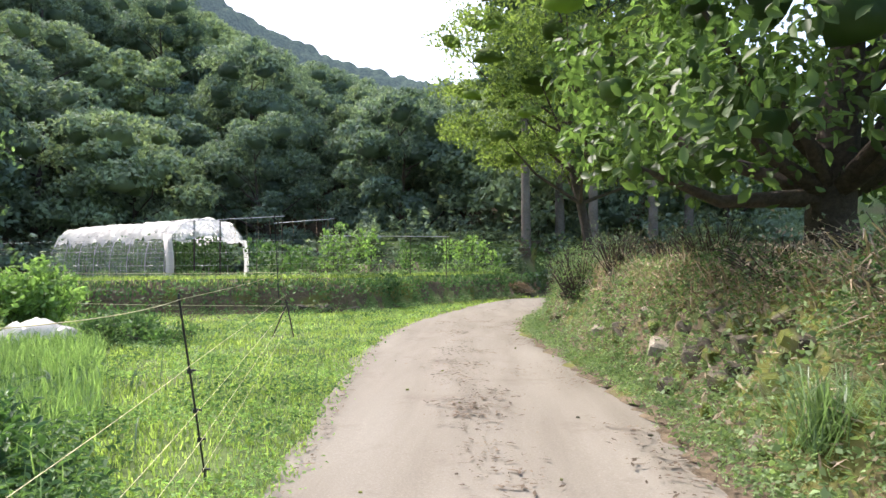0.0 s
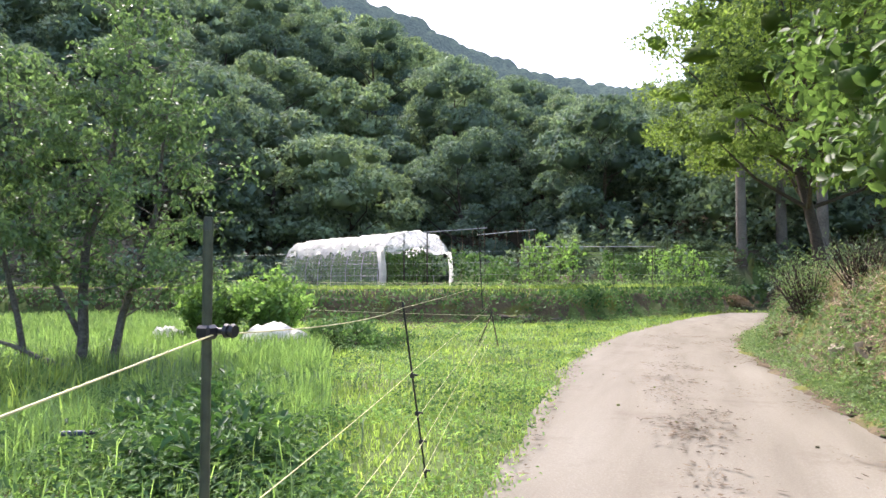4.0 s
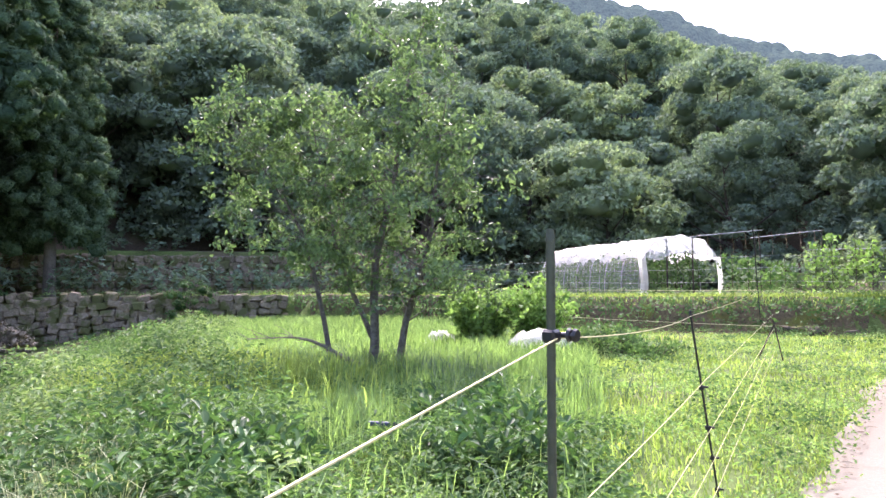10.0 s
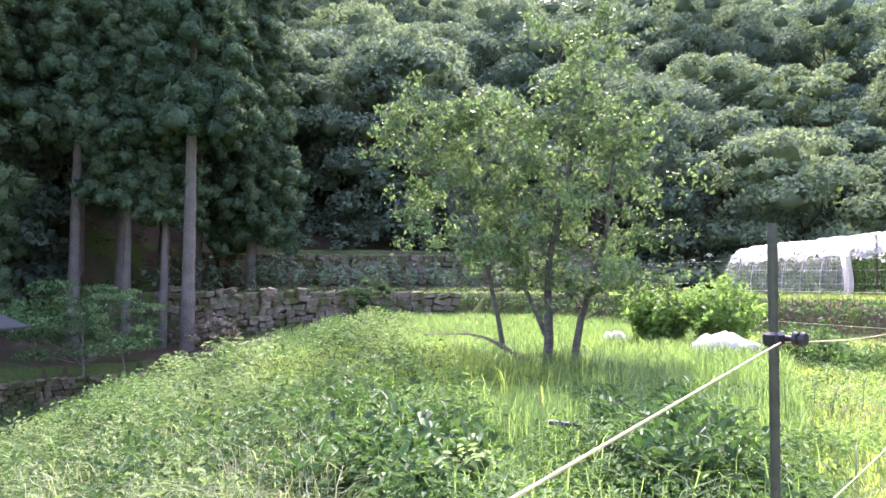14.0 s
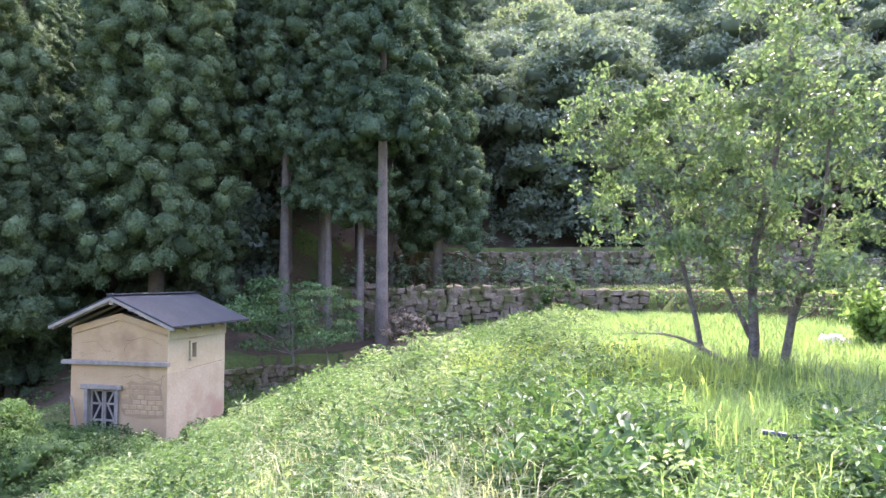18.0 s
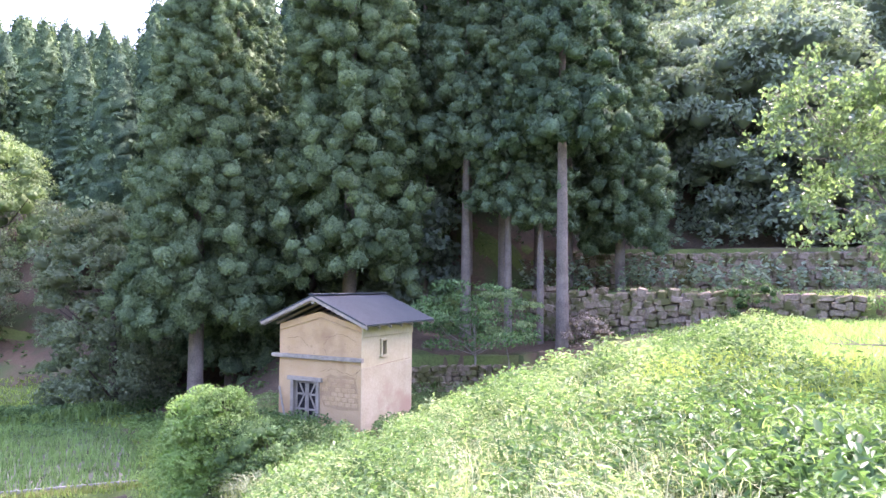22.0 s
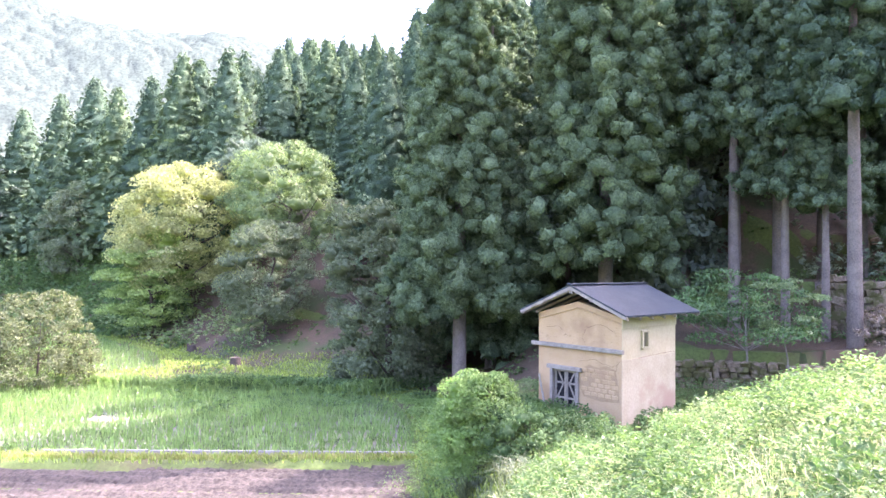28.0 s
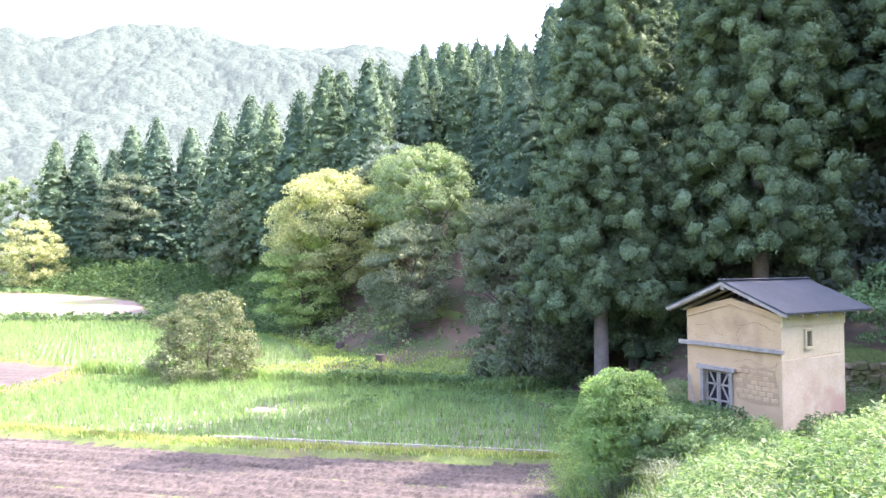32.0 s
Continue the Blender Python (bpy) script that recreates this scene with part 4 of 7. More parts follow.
# the old tree on the bank, and the tall one behind it
rng = np.random.default_rng(91)
t = tree("bank_tree", 6.4, 2.95, L_GLOSS, 15500, 0.15, 92, "old dark-trunked tree with large glossy leaves on the stone bank", clear=0.2, blobs=90, r0=0.26, squat=0.22, core=0.3, inner=0.1, shape=oval_faces, wide=0.3, top=0.8, tier=0.9, limb_n=26)
put(t, 3.95, 8.1, 200)
t = tree("tall_bank_tree", 12, 4.4, L_ELM, 52000, 0.115, 93, "tall leafy light green tree beside the track", clear=0.26, blobs=120, r0=0.14, squat=0.2, core=0.4, inner=0.15, shape=leaf_faces, tier=0.55, limb_n=30)
put(t, 3.0, 19.4)


# ---- storehouse ----
UX, UY = Vector((-0.536, -0.844, 0)), Vector((-0.844, 0.536, 0))
store_m = Matrix.Translation((-20.12, -1.08, -2.8)) @ Matrix(((UX.x, UY.x, 0, 0), (UX.y, UY.y, 0, 0), (0, 0, -1, 0), (0, 0, 0, 1))) @ Matrix.Diagonal((1, 1, -1, 1))
WIDE, DEEP, HIGH, PEAK, TH = 3.02, 2.84, 2.98, 0.62, 0.22
store = thing("storehouse", store_m, "small two-storey mud-plastered storehouse with a dark metal gable roof", "storehouse")


def slab(name, polys, thick, to3, mat, parent, label=""):
    """Flat outlines pushed back by a thickness; to3 maps (a, h, depth) to 3D."""
    bm = bmesh.new()
    for poly in polys:
        front = [bm.verts.new(to3(a, h, 0)) for a, h in poly]
        back = [bm.verts.new(to3(a, h, thick)) for a, h in poly]
        bm.faces.new(front)
        bm.faces.new(back[::-1])
        for i in range(len(poly)):
            j = (i + 1) % len(poly)
            bm.faces.new((front[i], back[i], back[j], front[j]))
    bmesh.ops.remove_doubles(bm, verts=bm.verts, dist=0.0005)
    bmesh.ops.recalc_face_normals(bm, faces=bm.faces)
    return part(name, bm, mat, parent, label)


D0, D1, DH = 1.56, 2.42, 1.30      # door opening along the gable wall
front_polys = [[(0, -0.5), (D0, -0.5), (D0, HIGH), (0, HIGH)], [(D1, -0.5), (WIDE, -0.5), (WIDE, HIGH), (D1, HIGH)], [(D0, DH), (D1, DH), (D1, HIGH), (D0, HIGH)], [(0, HIGH), (WIDE, HIGH), (WIDE / 2, HIGH + 0.40)]]
slab("front_wall", front_polys, TH, lambda a, h, d: (a, d, h), PLASTER, store, "cracked tan earth plaster")
W0, W1, V0, V1 = 1.04, 1.26, 2.10, 2.52
side_polys = [[(TH, -0.5), (W0, -0.5), (W0, HIGH), (TH, HIGH)], [(W1, -0.5), (DEEP - TH, -0.5), (DEEP - TH, HIGH), (W1, HIGH)], [(W0, -0.5), (W1, -0.5), (W1, V0), (W0, V0)], [(W0, V1), (W1, V1), (W1, HIGH), (W0, HIGH)]]
for a0, a1 in ((0.0, TH), (DEEP - TH, DEEP)):
    slab("corner_plaster", [[(a0, -0.5), (a1, -0.5), (a1, HIGH), (a0, HIGH)]], 0.004, lambda a, h, d: (-0.004 + d, a, h), LIME, store)
slab("side_wall", side_polys, TH, lambda a, h, d: (d, a, h), LIME, store, "cream lime plaster")
slab("far_side_wall", [[(TH, -0.5), (DEEP - TH, -0.5), (DEEP - TH, HIGH), (TH, HIGH)]], TH, lambda a, h, d: (WIDE - d, a, h), PLASTER, store)
slab("back_wall", [[(0, -0.5), (WIDE, -0.5), (WIDE, HIGH), (WIDE / 2, HIGH + PEAK), (0, HIGH)]], TH, lambda a, h, d: (a, DEEP - d, h), PLASTER, store)
OV, OF, OB, RISE = 0.42, 0.40, 0.72, 0.28
for name, flip in (("roof_slope", 0), ("roof_slope", 1)):
    bm = bmesh.new()
    mid = WIDE / 2
    e0 = -OV if not flip else WIDE + OV
    top, low_z = HIGH + PEAK + RISE, HIGH + RISE - OV * PEAK / mid * 0.95 - 0.02
    q = [(e0, -OF, low_z), (e0, DEEP + OB, low_z), (mid, DEEP + OB, top), (mid, -OF, top)]
    a = [bm.verts.new(p) for p in q]
    b = [bm.verts.new((p[0], p[1], p[2] - 0.05)) for p in q]
    bm.faces.new(a)
    bm.faces.new(b[::-1])
    for i in range(4):
        bm.faces.new((a[i], b[i], b[(i + 1) % 4], a[(i + 1) % 4]))
    bmesh.ops.recalc_face_normals(bm, faces=bm.faces)
    part(name, bm, TIN, store)


# ---- fields ----
def flat(name, poly, z, mat, label, category="field", relief=0.0, cell=0.5, row=None):
    """A level field with the given outline, of small cells, with ridges across it if wanted."""
    p = np.array(poly)
    xs, ys = np.arange(p[:, 0].min(), p[:, 0].max(), cell), np.arange(p[:, 1].min(), p[:, 1].max(), cell)
    X, Y = np.meshgrid(xs, ys, indexing="ij")
    Z = np.full(X.shape, z) + relief * waves(X, Y, 0.6)
    if row:
        u = X * row[0] + Y * row[1] + 0.06 * waves(X, Y, 2.5)
        Z = Z + row[2] * (np.sin(u * 2 * np.pi / row[3]) + 0.7 * np.sin(u * 2 * np.pi / (row[3] * 3.7))) + 0.022 * np.random.default_rng(4).normal(size=X.shape)
    keep = inside(X + cell / 2, Y + cell / 2, poly)[:-1, :-1]
    i, j = np.nonzero(keep)
    n = len(ys)
    f = np.stack([i * n + j, (i + 1) * n + j, (i + 1) * n + j + 1, i * n + j + 1], -1)
    ob = link(name, mesh_of(name, np.stack([X, Y, Z], -1).reshape(-1, 3), f, mat, not row))
    return tagged(ob, label, category, kind="structure")


def water_mat():
    m, nt, b = material("muddy paddy water", 0.12, 0.5)
    c = ramp(nt, noise_tex(nt, 0.8, 5), [(0.35, (0.11, 0.12, 0.07)), (0.65, (0.26, 0.24, 0.19))])
    nt.links.new(c, b.inputs["Base Color"])
    bump(nt, b, noise_tex(nt, 6.0, 4), 0.25, 0.01)
    return m


WATER = water_mat()
flat("paddy_1", PADDY_A, -4.6, WATER, "shallow muddy water of a flooded rice paddy", "paddy")
flat("paddy_2", PADDY_B, -4.45, WATER, "shallow water of the farther rice paddy", "paddy")
flat("mud_field", MUDFIELD, -4.5, MUD, "freshly ploughed brown field with long furrows", "field", 0.008, 0.1, (0.967, 0.255, 0.045, 0.55))
flat("mud_strip", MUDSTRIP, -4.43, MUD, "narrow bare brown plot between two paddies", "field", 0.03, 0.3)


def drape(name, yaw0, yaw1, r0, r1, mat, label, lift=0.03, ny=120, nr=60):
    """A patch of other soil laid over the land."""
    a, r = np.meshgrid(np.radians(np.linspace(yaw0, yaw1, ny)), np.linspace(0, 1, nr), indexing="ij")
    edge = 1.4 * waves(a * 40, a * 13, 1.0)
    if not np.isscalar(r0):
        r0 = np.interp(np.degrees(a), [p[0] for p in r0], [p[1] for p in r0])
    rr = (r0 + edge) * (1 - r) + r1 * r
    x, y = -np.sin(a) * rr, np.cos(a) * rr
    z = land(x, y) + lift - 0.2 * (r < 0.001)
    i, j = np.meshgrid(np.arange(ny - 1), np.arange(nr - 1), indexing="ij")
    f = np.stack([i * nr + j, (i + 1) * nr + j, (i + 1) * nr + j + 1, i * nr + j + 1], -1).reshape(-1, 4)
    ob = link(name, mesh_of(name, np.stack([x, y, z], -1).reshape(-1, 3), f, mat, True))
    return tagged(ob, label, "ground", kind="structure")


drape("ground_cedar_grove", 74, 130, [(74, 31.5), (79, 28.2), (100, 28.6), (108, 33.5), (113, 40), (121, 43.5), (126, 49), (130, 58)], 70, WOODFLOOR, "brown needle-covered ground under the cedars", 0.05, 170, 70)
drape("ground_hillside", -24, 76, [(-24, 30.5), (20, 31), (40, 38), (76, 40)], 150, WOODFLOOR, "dark leaf litter on the wooded hillside", 0.05, 180, 80)
DRY = flat("dry_field", DRYFIELD, 0, TANSOIL, "bare dry tan field beyond the paddies")
co = np.empty(len(DRY.data.vertices) * 3, np.float32)
DRY.data.vertices.foreach_get("co", co)
co = co.reshape(-1, 3)
co[:, 2] = land(co[:, 0], co[:, 1]) + 0.06
DRY.data.vertices.foreach_set("co", co.ravel())


# ---- grass, weeds and rice ----
def blades(points, height, width, lean, rng):
    """Bent blades: a quad and a tip each, as triangles."""
    n = len(points)
    a = rng.random(n) * 2 * np.pi
    side = np.c_[np.cos(a), np.sin(a), 0 * a] * (np.asarray(width) * 0.5)[:, None]
    b = a + np.pi / 2 + rng.normal(0, 0.5, n)
    way = np.c_[np.cos(b), np.sin(b), 0 * b] * (np.asarray(height) * lean * rng.random(n))[:, None]
    up = np.c_[0 * a, 0 * a, np.asarray(height)]
    m = points + up * 0.6 + way * 0.35
    v = np.stack([points - side, points + side, m - side * 0.8, m + side * 0.8, points + up * (1 - 0.25 * lean) + way], 1).reshape(-1, 3)
    k = np.arange(n)[:, None] * 5
    f = np.concatenate([k + [0, 1, 3], k + [0, 3, 2], k + [2, 3, 4]])
    return v, f


def stuff(name, v, f, mat, label, category):
    return tagged(link(name, mesh_of(name, v, f, mat)), label, category, kind="stuff")


def on_land(x, y, lift=0.0):
    return np.c_[x, y, land(x, y) + lift]


def scatter_polar(n, yaw0, yaw1, r0, r1, rng, power=1.0):
    """Random spots in a ring sector; power above 1 crowds them towards the middle."""
    a = np.radians(rng.uniform(yaw0, yaw1, n))
    r = r0 + (r1 - r0) * rng.random(n) ** power
    return -np.sin(a) * r, np.cos(a) * r


def road_half(y):
    return np.interp(y, [-40, 0, 5, 9, 13, 17, 24, 41], [1.5, 1.47, 1.65, 1.72, 1.62, 1.5, 1.4, 1.4])


def meadow(x, y):
    """Where the level meadow lies: left of the track, before the terrace."""
    return (side_of(x, y, ROAD) > road_half(y) - 0.10 - 0.16 * patchy(x, y, 0.11, 3)) & (side_of(x, y, TERRACE) < 0.0) & (side_of(x, y, PLATEAU) < 0.5)


def patchy(x, y, size, seed):
    return 0.5 + 0.5 * waves(x + seed * 3.7, y - seed * 5.1, size)


rng = np.random.default_rng(31)
x, y = scatter_polar(165000, -8, 80, 1.2, 31, rng, 1.15)
k = meadow(x, y) & (rng.random(len(x)) < 0.35 + 0.65 * patchy(x, y, 0.5, 1))
x, y = x[k], y[k]
r = np.hypot(x, y)
h = (0.03 + 0.05 * rng.random(len(x)) + 0.08 * patchy(x, y, 1.3, 2) ** 2 * rng.random(len(x))) * (1 + 0.02 * r)
v, f = blades(on_land(x, y), h, 0.005 + 0.0011 * r + 0.003 * rng.random(len(x)), 1.1, rng)
stuff("meadow_grass", v, f, L_GRASS, "short sunlit bright green meadow grass", "grass")

x, y = scatter_polar(125000, 30, 78, 5.0, 30, rng, 0.85)
k = meadow(x, y) & (side_of(x, y, PLATEAU) > -9.5 + 2 * patchy(x, y, 1.1, 9)) & (np.hypot(x, y) > 5.5 + 2.5 * patchy(x, y, 0.7, 6)) & (rng.random(len(x)) < 0.3 + 0.7 * patchy(x, y, 0.9, 4))
x, y = x[k], y[k]
r = np.hypot(x, y)
v, f = blades(on_land(x, y), (0.22 + 0.32 * rng.random(len(x))) * (0.7 + 0.5 * patchy(x, y, 1.7, 5)), 0.006 + 0.0007 * r, 0.8, rng)
stuff("tall_grass", v, f, L_TALL, "tall light green grass round the young tree", "grass")


def weeds(x, y, tall, leaf, per, mat, name, label, rng, flat_up=0.55, lift=0.0):
    """Broad-leaved weeds: several leaves about each spot, at varied heights."""
    n = len(x)
    base = on_land(x, y, lift)
    each = np.repeat(np.arange(n), per)
    m = len(each)
    hh = np.repeat(tall, per) * (0.35 + 0.65 * rng.random(m) ** 0.6)
    c = base[each] + np.c_[rng.normal(0, 0.10, m), rng.normal(0, 0.10, m), hh]
    s = leaf * (0.55 + 0.8 * rng.random(m)) * (0.85 + 0.018 * np.hypot(c[:, 0], c[:, 1])) * np.where((c[:, 1] < 2.5) & (c[:, 0] < -1.3) & (c[:, 0] > -20), 0.72, 1.0)
    a = rng.random(m) * 2 * np.pi
    along = np.c_[np.cos(a), np.sin(a), rng.normal(-0.15, 0.5, m)]
    nrm = unit(scatter_dirs(m, rng) * (1 - flat_up) + np.array([0, 0, 1.0]) * flat_up)
    near = np.hypot(c[:, 0], c[:, 1]) < 11
    w = s * (0.36 + 0.2 * rng.random(m))
    pieces = [leaf_faces(c[~near], along[~near], nrm[~near], s[~near], w[~near], 0.25)] if (~near).any() else []
    if near.any():
        pieces.append(oval_faces(c[near], along[near], nrm[near], s[near], w[near] * 0.95, 0.2, 0.25))
    v, f = merge(pieces)
    return stuff(name, v, f, mat, label, "weeds")


def weed_edge(x):
    """How far the weeds go down towards the fields."""
    return np.interp(x, [-24, -22, -18, -15, -9, -2], [-6.2, -6.0, -4.3, -3.5, -2.3, -1.0])


x, y = scatter_polar(27000, 22, 118, 1.6, 28, rng, 0.85)
s = side_of(x, y, PLATEAU)
k = (side_of(x, y, ROAD) > road_half(y) + 0.1) & (side_of(x, y, TERRACE) < -0.3) & ((s > -1.7 + 1.8 * patchy(x, y, 0.9, 7)) | ((np.hypot(x + 2.6, y - 2.3) < 1.6))) & (y > weed_edge(x) + 0.5 * patchy(x, y, 0.5, 2)) & (x > -27)
keep_out = ((x + 20.9) * UX.x + (y + 1.0) * UX.y > -1.9) & ((x + 20.9) * UX.x + (y + 1.0) * UX.y < 1.9) & (np.abs((x + 21.6) * UY.x + (y + 1.3) * UY.y) < 1.6)
k &= ~keep_out
x, y, s = x[k], y[k], s[k]
tall = 0.86 * (0.08 + 0.42 * step((patchy(x, y, 0.13, 11) - 0.25) / 0.4) * (0.3 + 0.7 * patchy(x, y, 0.71, 6)) + 0.42 * step((patchy(x, y, 0.27, 5) - 0.3) / 0.35) * (0.35 + 0.65 * patchy(x, y, 1.9, 3))) * (0.55 + 0.45 * step((np.hypot(x + 21, y + 1.3) - 2.5) / 3)) * np.clip(0.75 + s * 0.1, 0.55, 1.15) * (1 - 0.5 * step((2.5 - y) / 3) * step((np.hypot(x, y) - 6) / 3))
w = rng.random(len(x)) < 0.15 + 0.75 * step((0.5 * patchy(x, y, 0.5, 21) + 0.5 * patchy(x, y, 1.3, 31) - 0.35) / 0.3)
weeds(x[w], y[w], tall[w], 0.056, 13, L_WEED, "slope_weeds", "dense broad-leaved green weeds covering the slope", rng, 0.62)
weeds(x[~w], y[~w], tall[~w] * 1.1, 0.05, 13, L_PALE, "slope_weeds_pale", "pale sunlit leafy weeds mixed into the slope", rng, 0.62)
x, y = scatter_polar(14000, 30, 118, 2.0, 24, rng, 0.9)
s = side_of(x, y, PLATEAU)
k = (side_of(x, y, ROAD) > road_half(y) + 0.2) & (s > -3.5) & (rng.random(len(x)) < patchy(x, y, 1.1, 13) ** 2) & (y > weed_edge(x)) & (x > -19)
x, y = x[k], y[k]
v, f = blades(on_land(x, y), 0.3 + 0.4 * rng.random(len(x)), 0.009 + 0.0005 * np.hypot(x, y), 1.0, rng)
stuff("slope_grass", v, f, L_TALL, "tufts of long grass among the weeds", "grass")
x, y = scatter_polar(26000, 68, 118, 2.0, 20, rng, 0.85)
k = (side_of(x, y, ROAD) > road_half(y) + 0.2) & (y > weed_edge(x)) & (x > -17) & (rng.random(len(x)) < 0.2 + 0.8 * step((patchy(x, y, 0.55, 33) - 0.35) / 0.3))
x, y = x[k], y[k]
v, f = blades(on_land(x, y), 0.4 + 0.35 * rng.random(len(x)), 0.006 + 0.0006 * np.hypot(x, y), 1.3, rng)
stuff("slope_seed_grass", v, f, L_HAY, "pale arching grass over the sunlit weeds", "grass")
# taller leafy clumps that break up the slope
x, y = scatter_polar(1900, 28, 114, 2.4, 25, rng, 0.62)
s = side_of(x, y, PLATEAU)
k = (side_of(x, y, ROAD) > road_half(y) + 0.9) & (s > -0.9) & (y > weed_edge(x) + 0.4) & (x > -19.3) & ~((s < 0.5) & (np.hypot(x, y) > 9) & (rng.random(1900) < 0.7))
x, y = x[k], y[k]
edge = np.arange(0.1, 3.2, 0.42)
foot = [(-20.12 + UX.x * a - UY.x * b, -1.08 + UX.y * a - UY.y * b) for a in edge for b in (0.6, 1.2)] + [(-20.12 + UY.x * a - UX.x * b, -1.08 + UY.y * a - UX.y * b) for a in edge for b in (0.65, 1.3)]
dock = [(-3.6 + rng.normal(0, 0.5), 4.0 + rng.normal(0, 0.5)) for _ in range(30)]
x, y = np.r_[x, [p[0] for p in foot + dock]], np.r_[y, [p[1] for p in foot + dock]]
n = len(x)
size = (0.16 + 0.42 * rng.random(n) ** 1.6) * (0.75 + 0.35 * step(np.hypot(x, y) / 10))
size[-len(foot + dock):-len(dock)] = rng.uniform(0.28, 0.42, len(foot))
size[-len(dock):] = rng.uniform(0.2, 0.34, len(dock))
dark = rng.random(n) < 0.45 + 0.5 * step((patchy(x, y, 0.6, 2) - 0.3) / 0.4)
dark[-len(foot + dock):] = True
for which, mat_, name_, label_ in ((dark, L_WEED, "weed_clumps", "rounded dark green leafy clumps among the weeds"), (~dark, L_PALE, "weed_clumps_pale", "fluffy pale leafy clumps among the weeds")):
    wide = size[which]
    per = (90 + 950 * wide**2).astype(int)
    base = np.repeat(on_land(x[which], y[which]), per, 0)
    near = np.repeat(np.hypot(x[which], y[which]), per)
    wide = np.repeat(wide, per)
    m = len(wide)
    d = scatter_dirs(m, rng)
    d[:, 2] = np.abs(d[:, 2])
    c = base + d * (wide * (0.72 + 0.36 * rng.random(m)))[:, None] * np.array([1, 1, 1.45])
    s = (0.036 + 0.0020 * near) * (0.6 + 0.8 * rng.random(m))
    v, f = oval_faces(c, scatter_dirs(m, rng) * np.array([1, 1, 0.4]) + d * 0.6 + np.array([0, 0, -0.35]), d * 0.55 + scatter_dirs(m, rng) * 0.4 + np.array([0, 0, 0.8]), s * 1.3, s * 0.6, 0.2, 0.3)
    stuff(name_, v, f, mat_, label_, "weeds")
# coarse broad-leaved plants close by
x = np.r_[rng.normal(-3.9, 0.6, 46), rng.normal(-6.0, 0.9, 34), rng.normal(-4.6, 0.5, 10), rng.normal(-5.1, 0.35, 16), rng.normal(-3.5, 0.3, 14), rng.normal(-4.4, 0.35, 14)]
y = np.r_[rng.normal(3.9, 0.6, 46), rng.normal(2.4, 0.7, 34), rng.normal(5.0, 0.4, 10), rng.normal(2.8, 0.35, 16), rng.normal(3.4, 0.3, 14), rng.normal(2.2, 0.3, 14)]
k = (side_of(x, y, ROAD) > road_half(y) + 0.6) & ~((np.abs(0.651 * x + 0.759 * y) < 0.5) & (np.hypot(x, y) > 4.2))
x, y = x[k], y[k]
per = 130
wide = np.repeat(rng.uniform(0.2, 0.38, len(x)), per)
m = len(wide)
d = scatter_dirs(m, rng)
d[:, 2] = np.abs(d[:, 2])
c = np.repeat(on_land(x, y), per, 0) + d * (wide * (0.45 + 0.6 * rng.random(m)))[:, None] * np.array([1, 1, 1.7])
s = 0.07 * (0.6 + 0.9 * rng.random(m))
v, f = oval_faces(c, scatter_dirs(m, rng) * np.array([0.7, 0.7, 0.3]) + d * 0.8 + np.array([0, 0, -0.35]), d * 0.4 + scatter_dirs(m, rng) * 0.4 + np.array([0, 0, 0.9]), s * 1.35, s * 0.6, 0.25, 0.3)
stuff("coarse_weeds", v, f, L_DOCK, "coarse dark green broad-leaved weeds near the track", "weeds")
# darker weeds and grass tufts in the meadow before the young tree
x, y = rng.normal(-7.6, 1.5, 900), rng.normal(6.4, 1.2, 900)
k = meadow(x, y) & (patchy(x, y, 1.1, 5) > 0.5)
weeds(x[k], y[k], 0.12 + 0.3 * patchy(x[k], y[k], 0.8, 6), 0.05, 16, L_WEED, "meadow_clumps", "dark leafy weed clumps in the meadow round the young tree", rng, 0.6)
x, y = rng.normal(-7.8, 1.7, 2600), rng.normal(6.6, 1.4, 2600)
k = meadow(x, y) & (patchy(x, y, 0.9, 15) > 0.45)
v, f = blades(on_land(x[k], y[k]), 0.3 + 0.4 * rng.random(k.sum()), np.full(k.sum(), 0.014), 1.1, rng)
stuff("meadow_tufts", v, f, L_SEDGE, "long dark grass tufts before the young tree", "grass")
# bright tall grass that runs over the hump of the plateau
x, y = rng.normal(-9.3, 1.1, 5200), rng.normal(4.9, 0.9, 5200)
k = (patchy(x, y, 0.7, 33) > 0.3) & (side_of(x, y, PLATEAU) < 1.4)
v, f = blades(on_land(x[k], y[k]), 0.38 + 0.4 * rng.random(k.sum()), np.full(k.sum(), 0.017), 1.0, rng)
stuff("hump_grass", v, f, L_GRASS, "tall bright grass over the hump of the plateau", "grass")
# short weeds in the meadow
x, y = scatter_polar(21000, -8, 60, 2.0, 24, rng, 1.0)
k = meadow(x, y) & (patchy(x, y, 0.6, 17) > 0.3)
x, y = x[k], y[k]
w = rng.random(len(x)) < 0.6
weeds(x[w], y[w], 0.06 + 0.16 * patchy(x[w], y[w], 0.5, 19), 0.042, 7, L_BRIGHT, "meadow_weeds", "low clover-like weeds in the meadow grass", rng, 0.6)
w = ~w & (patchy(x, y, 0.45, 27) > 0.5)
weeds(x[w], y[w], 0.10 + 0.16 * patchy(x[w], y[w], 0.4, 9), 0.05, 9, L_WEED, "meadow_dock", "darker leafy weeds dotted over the meadow", rng, 0.5)

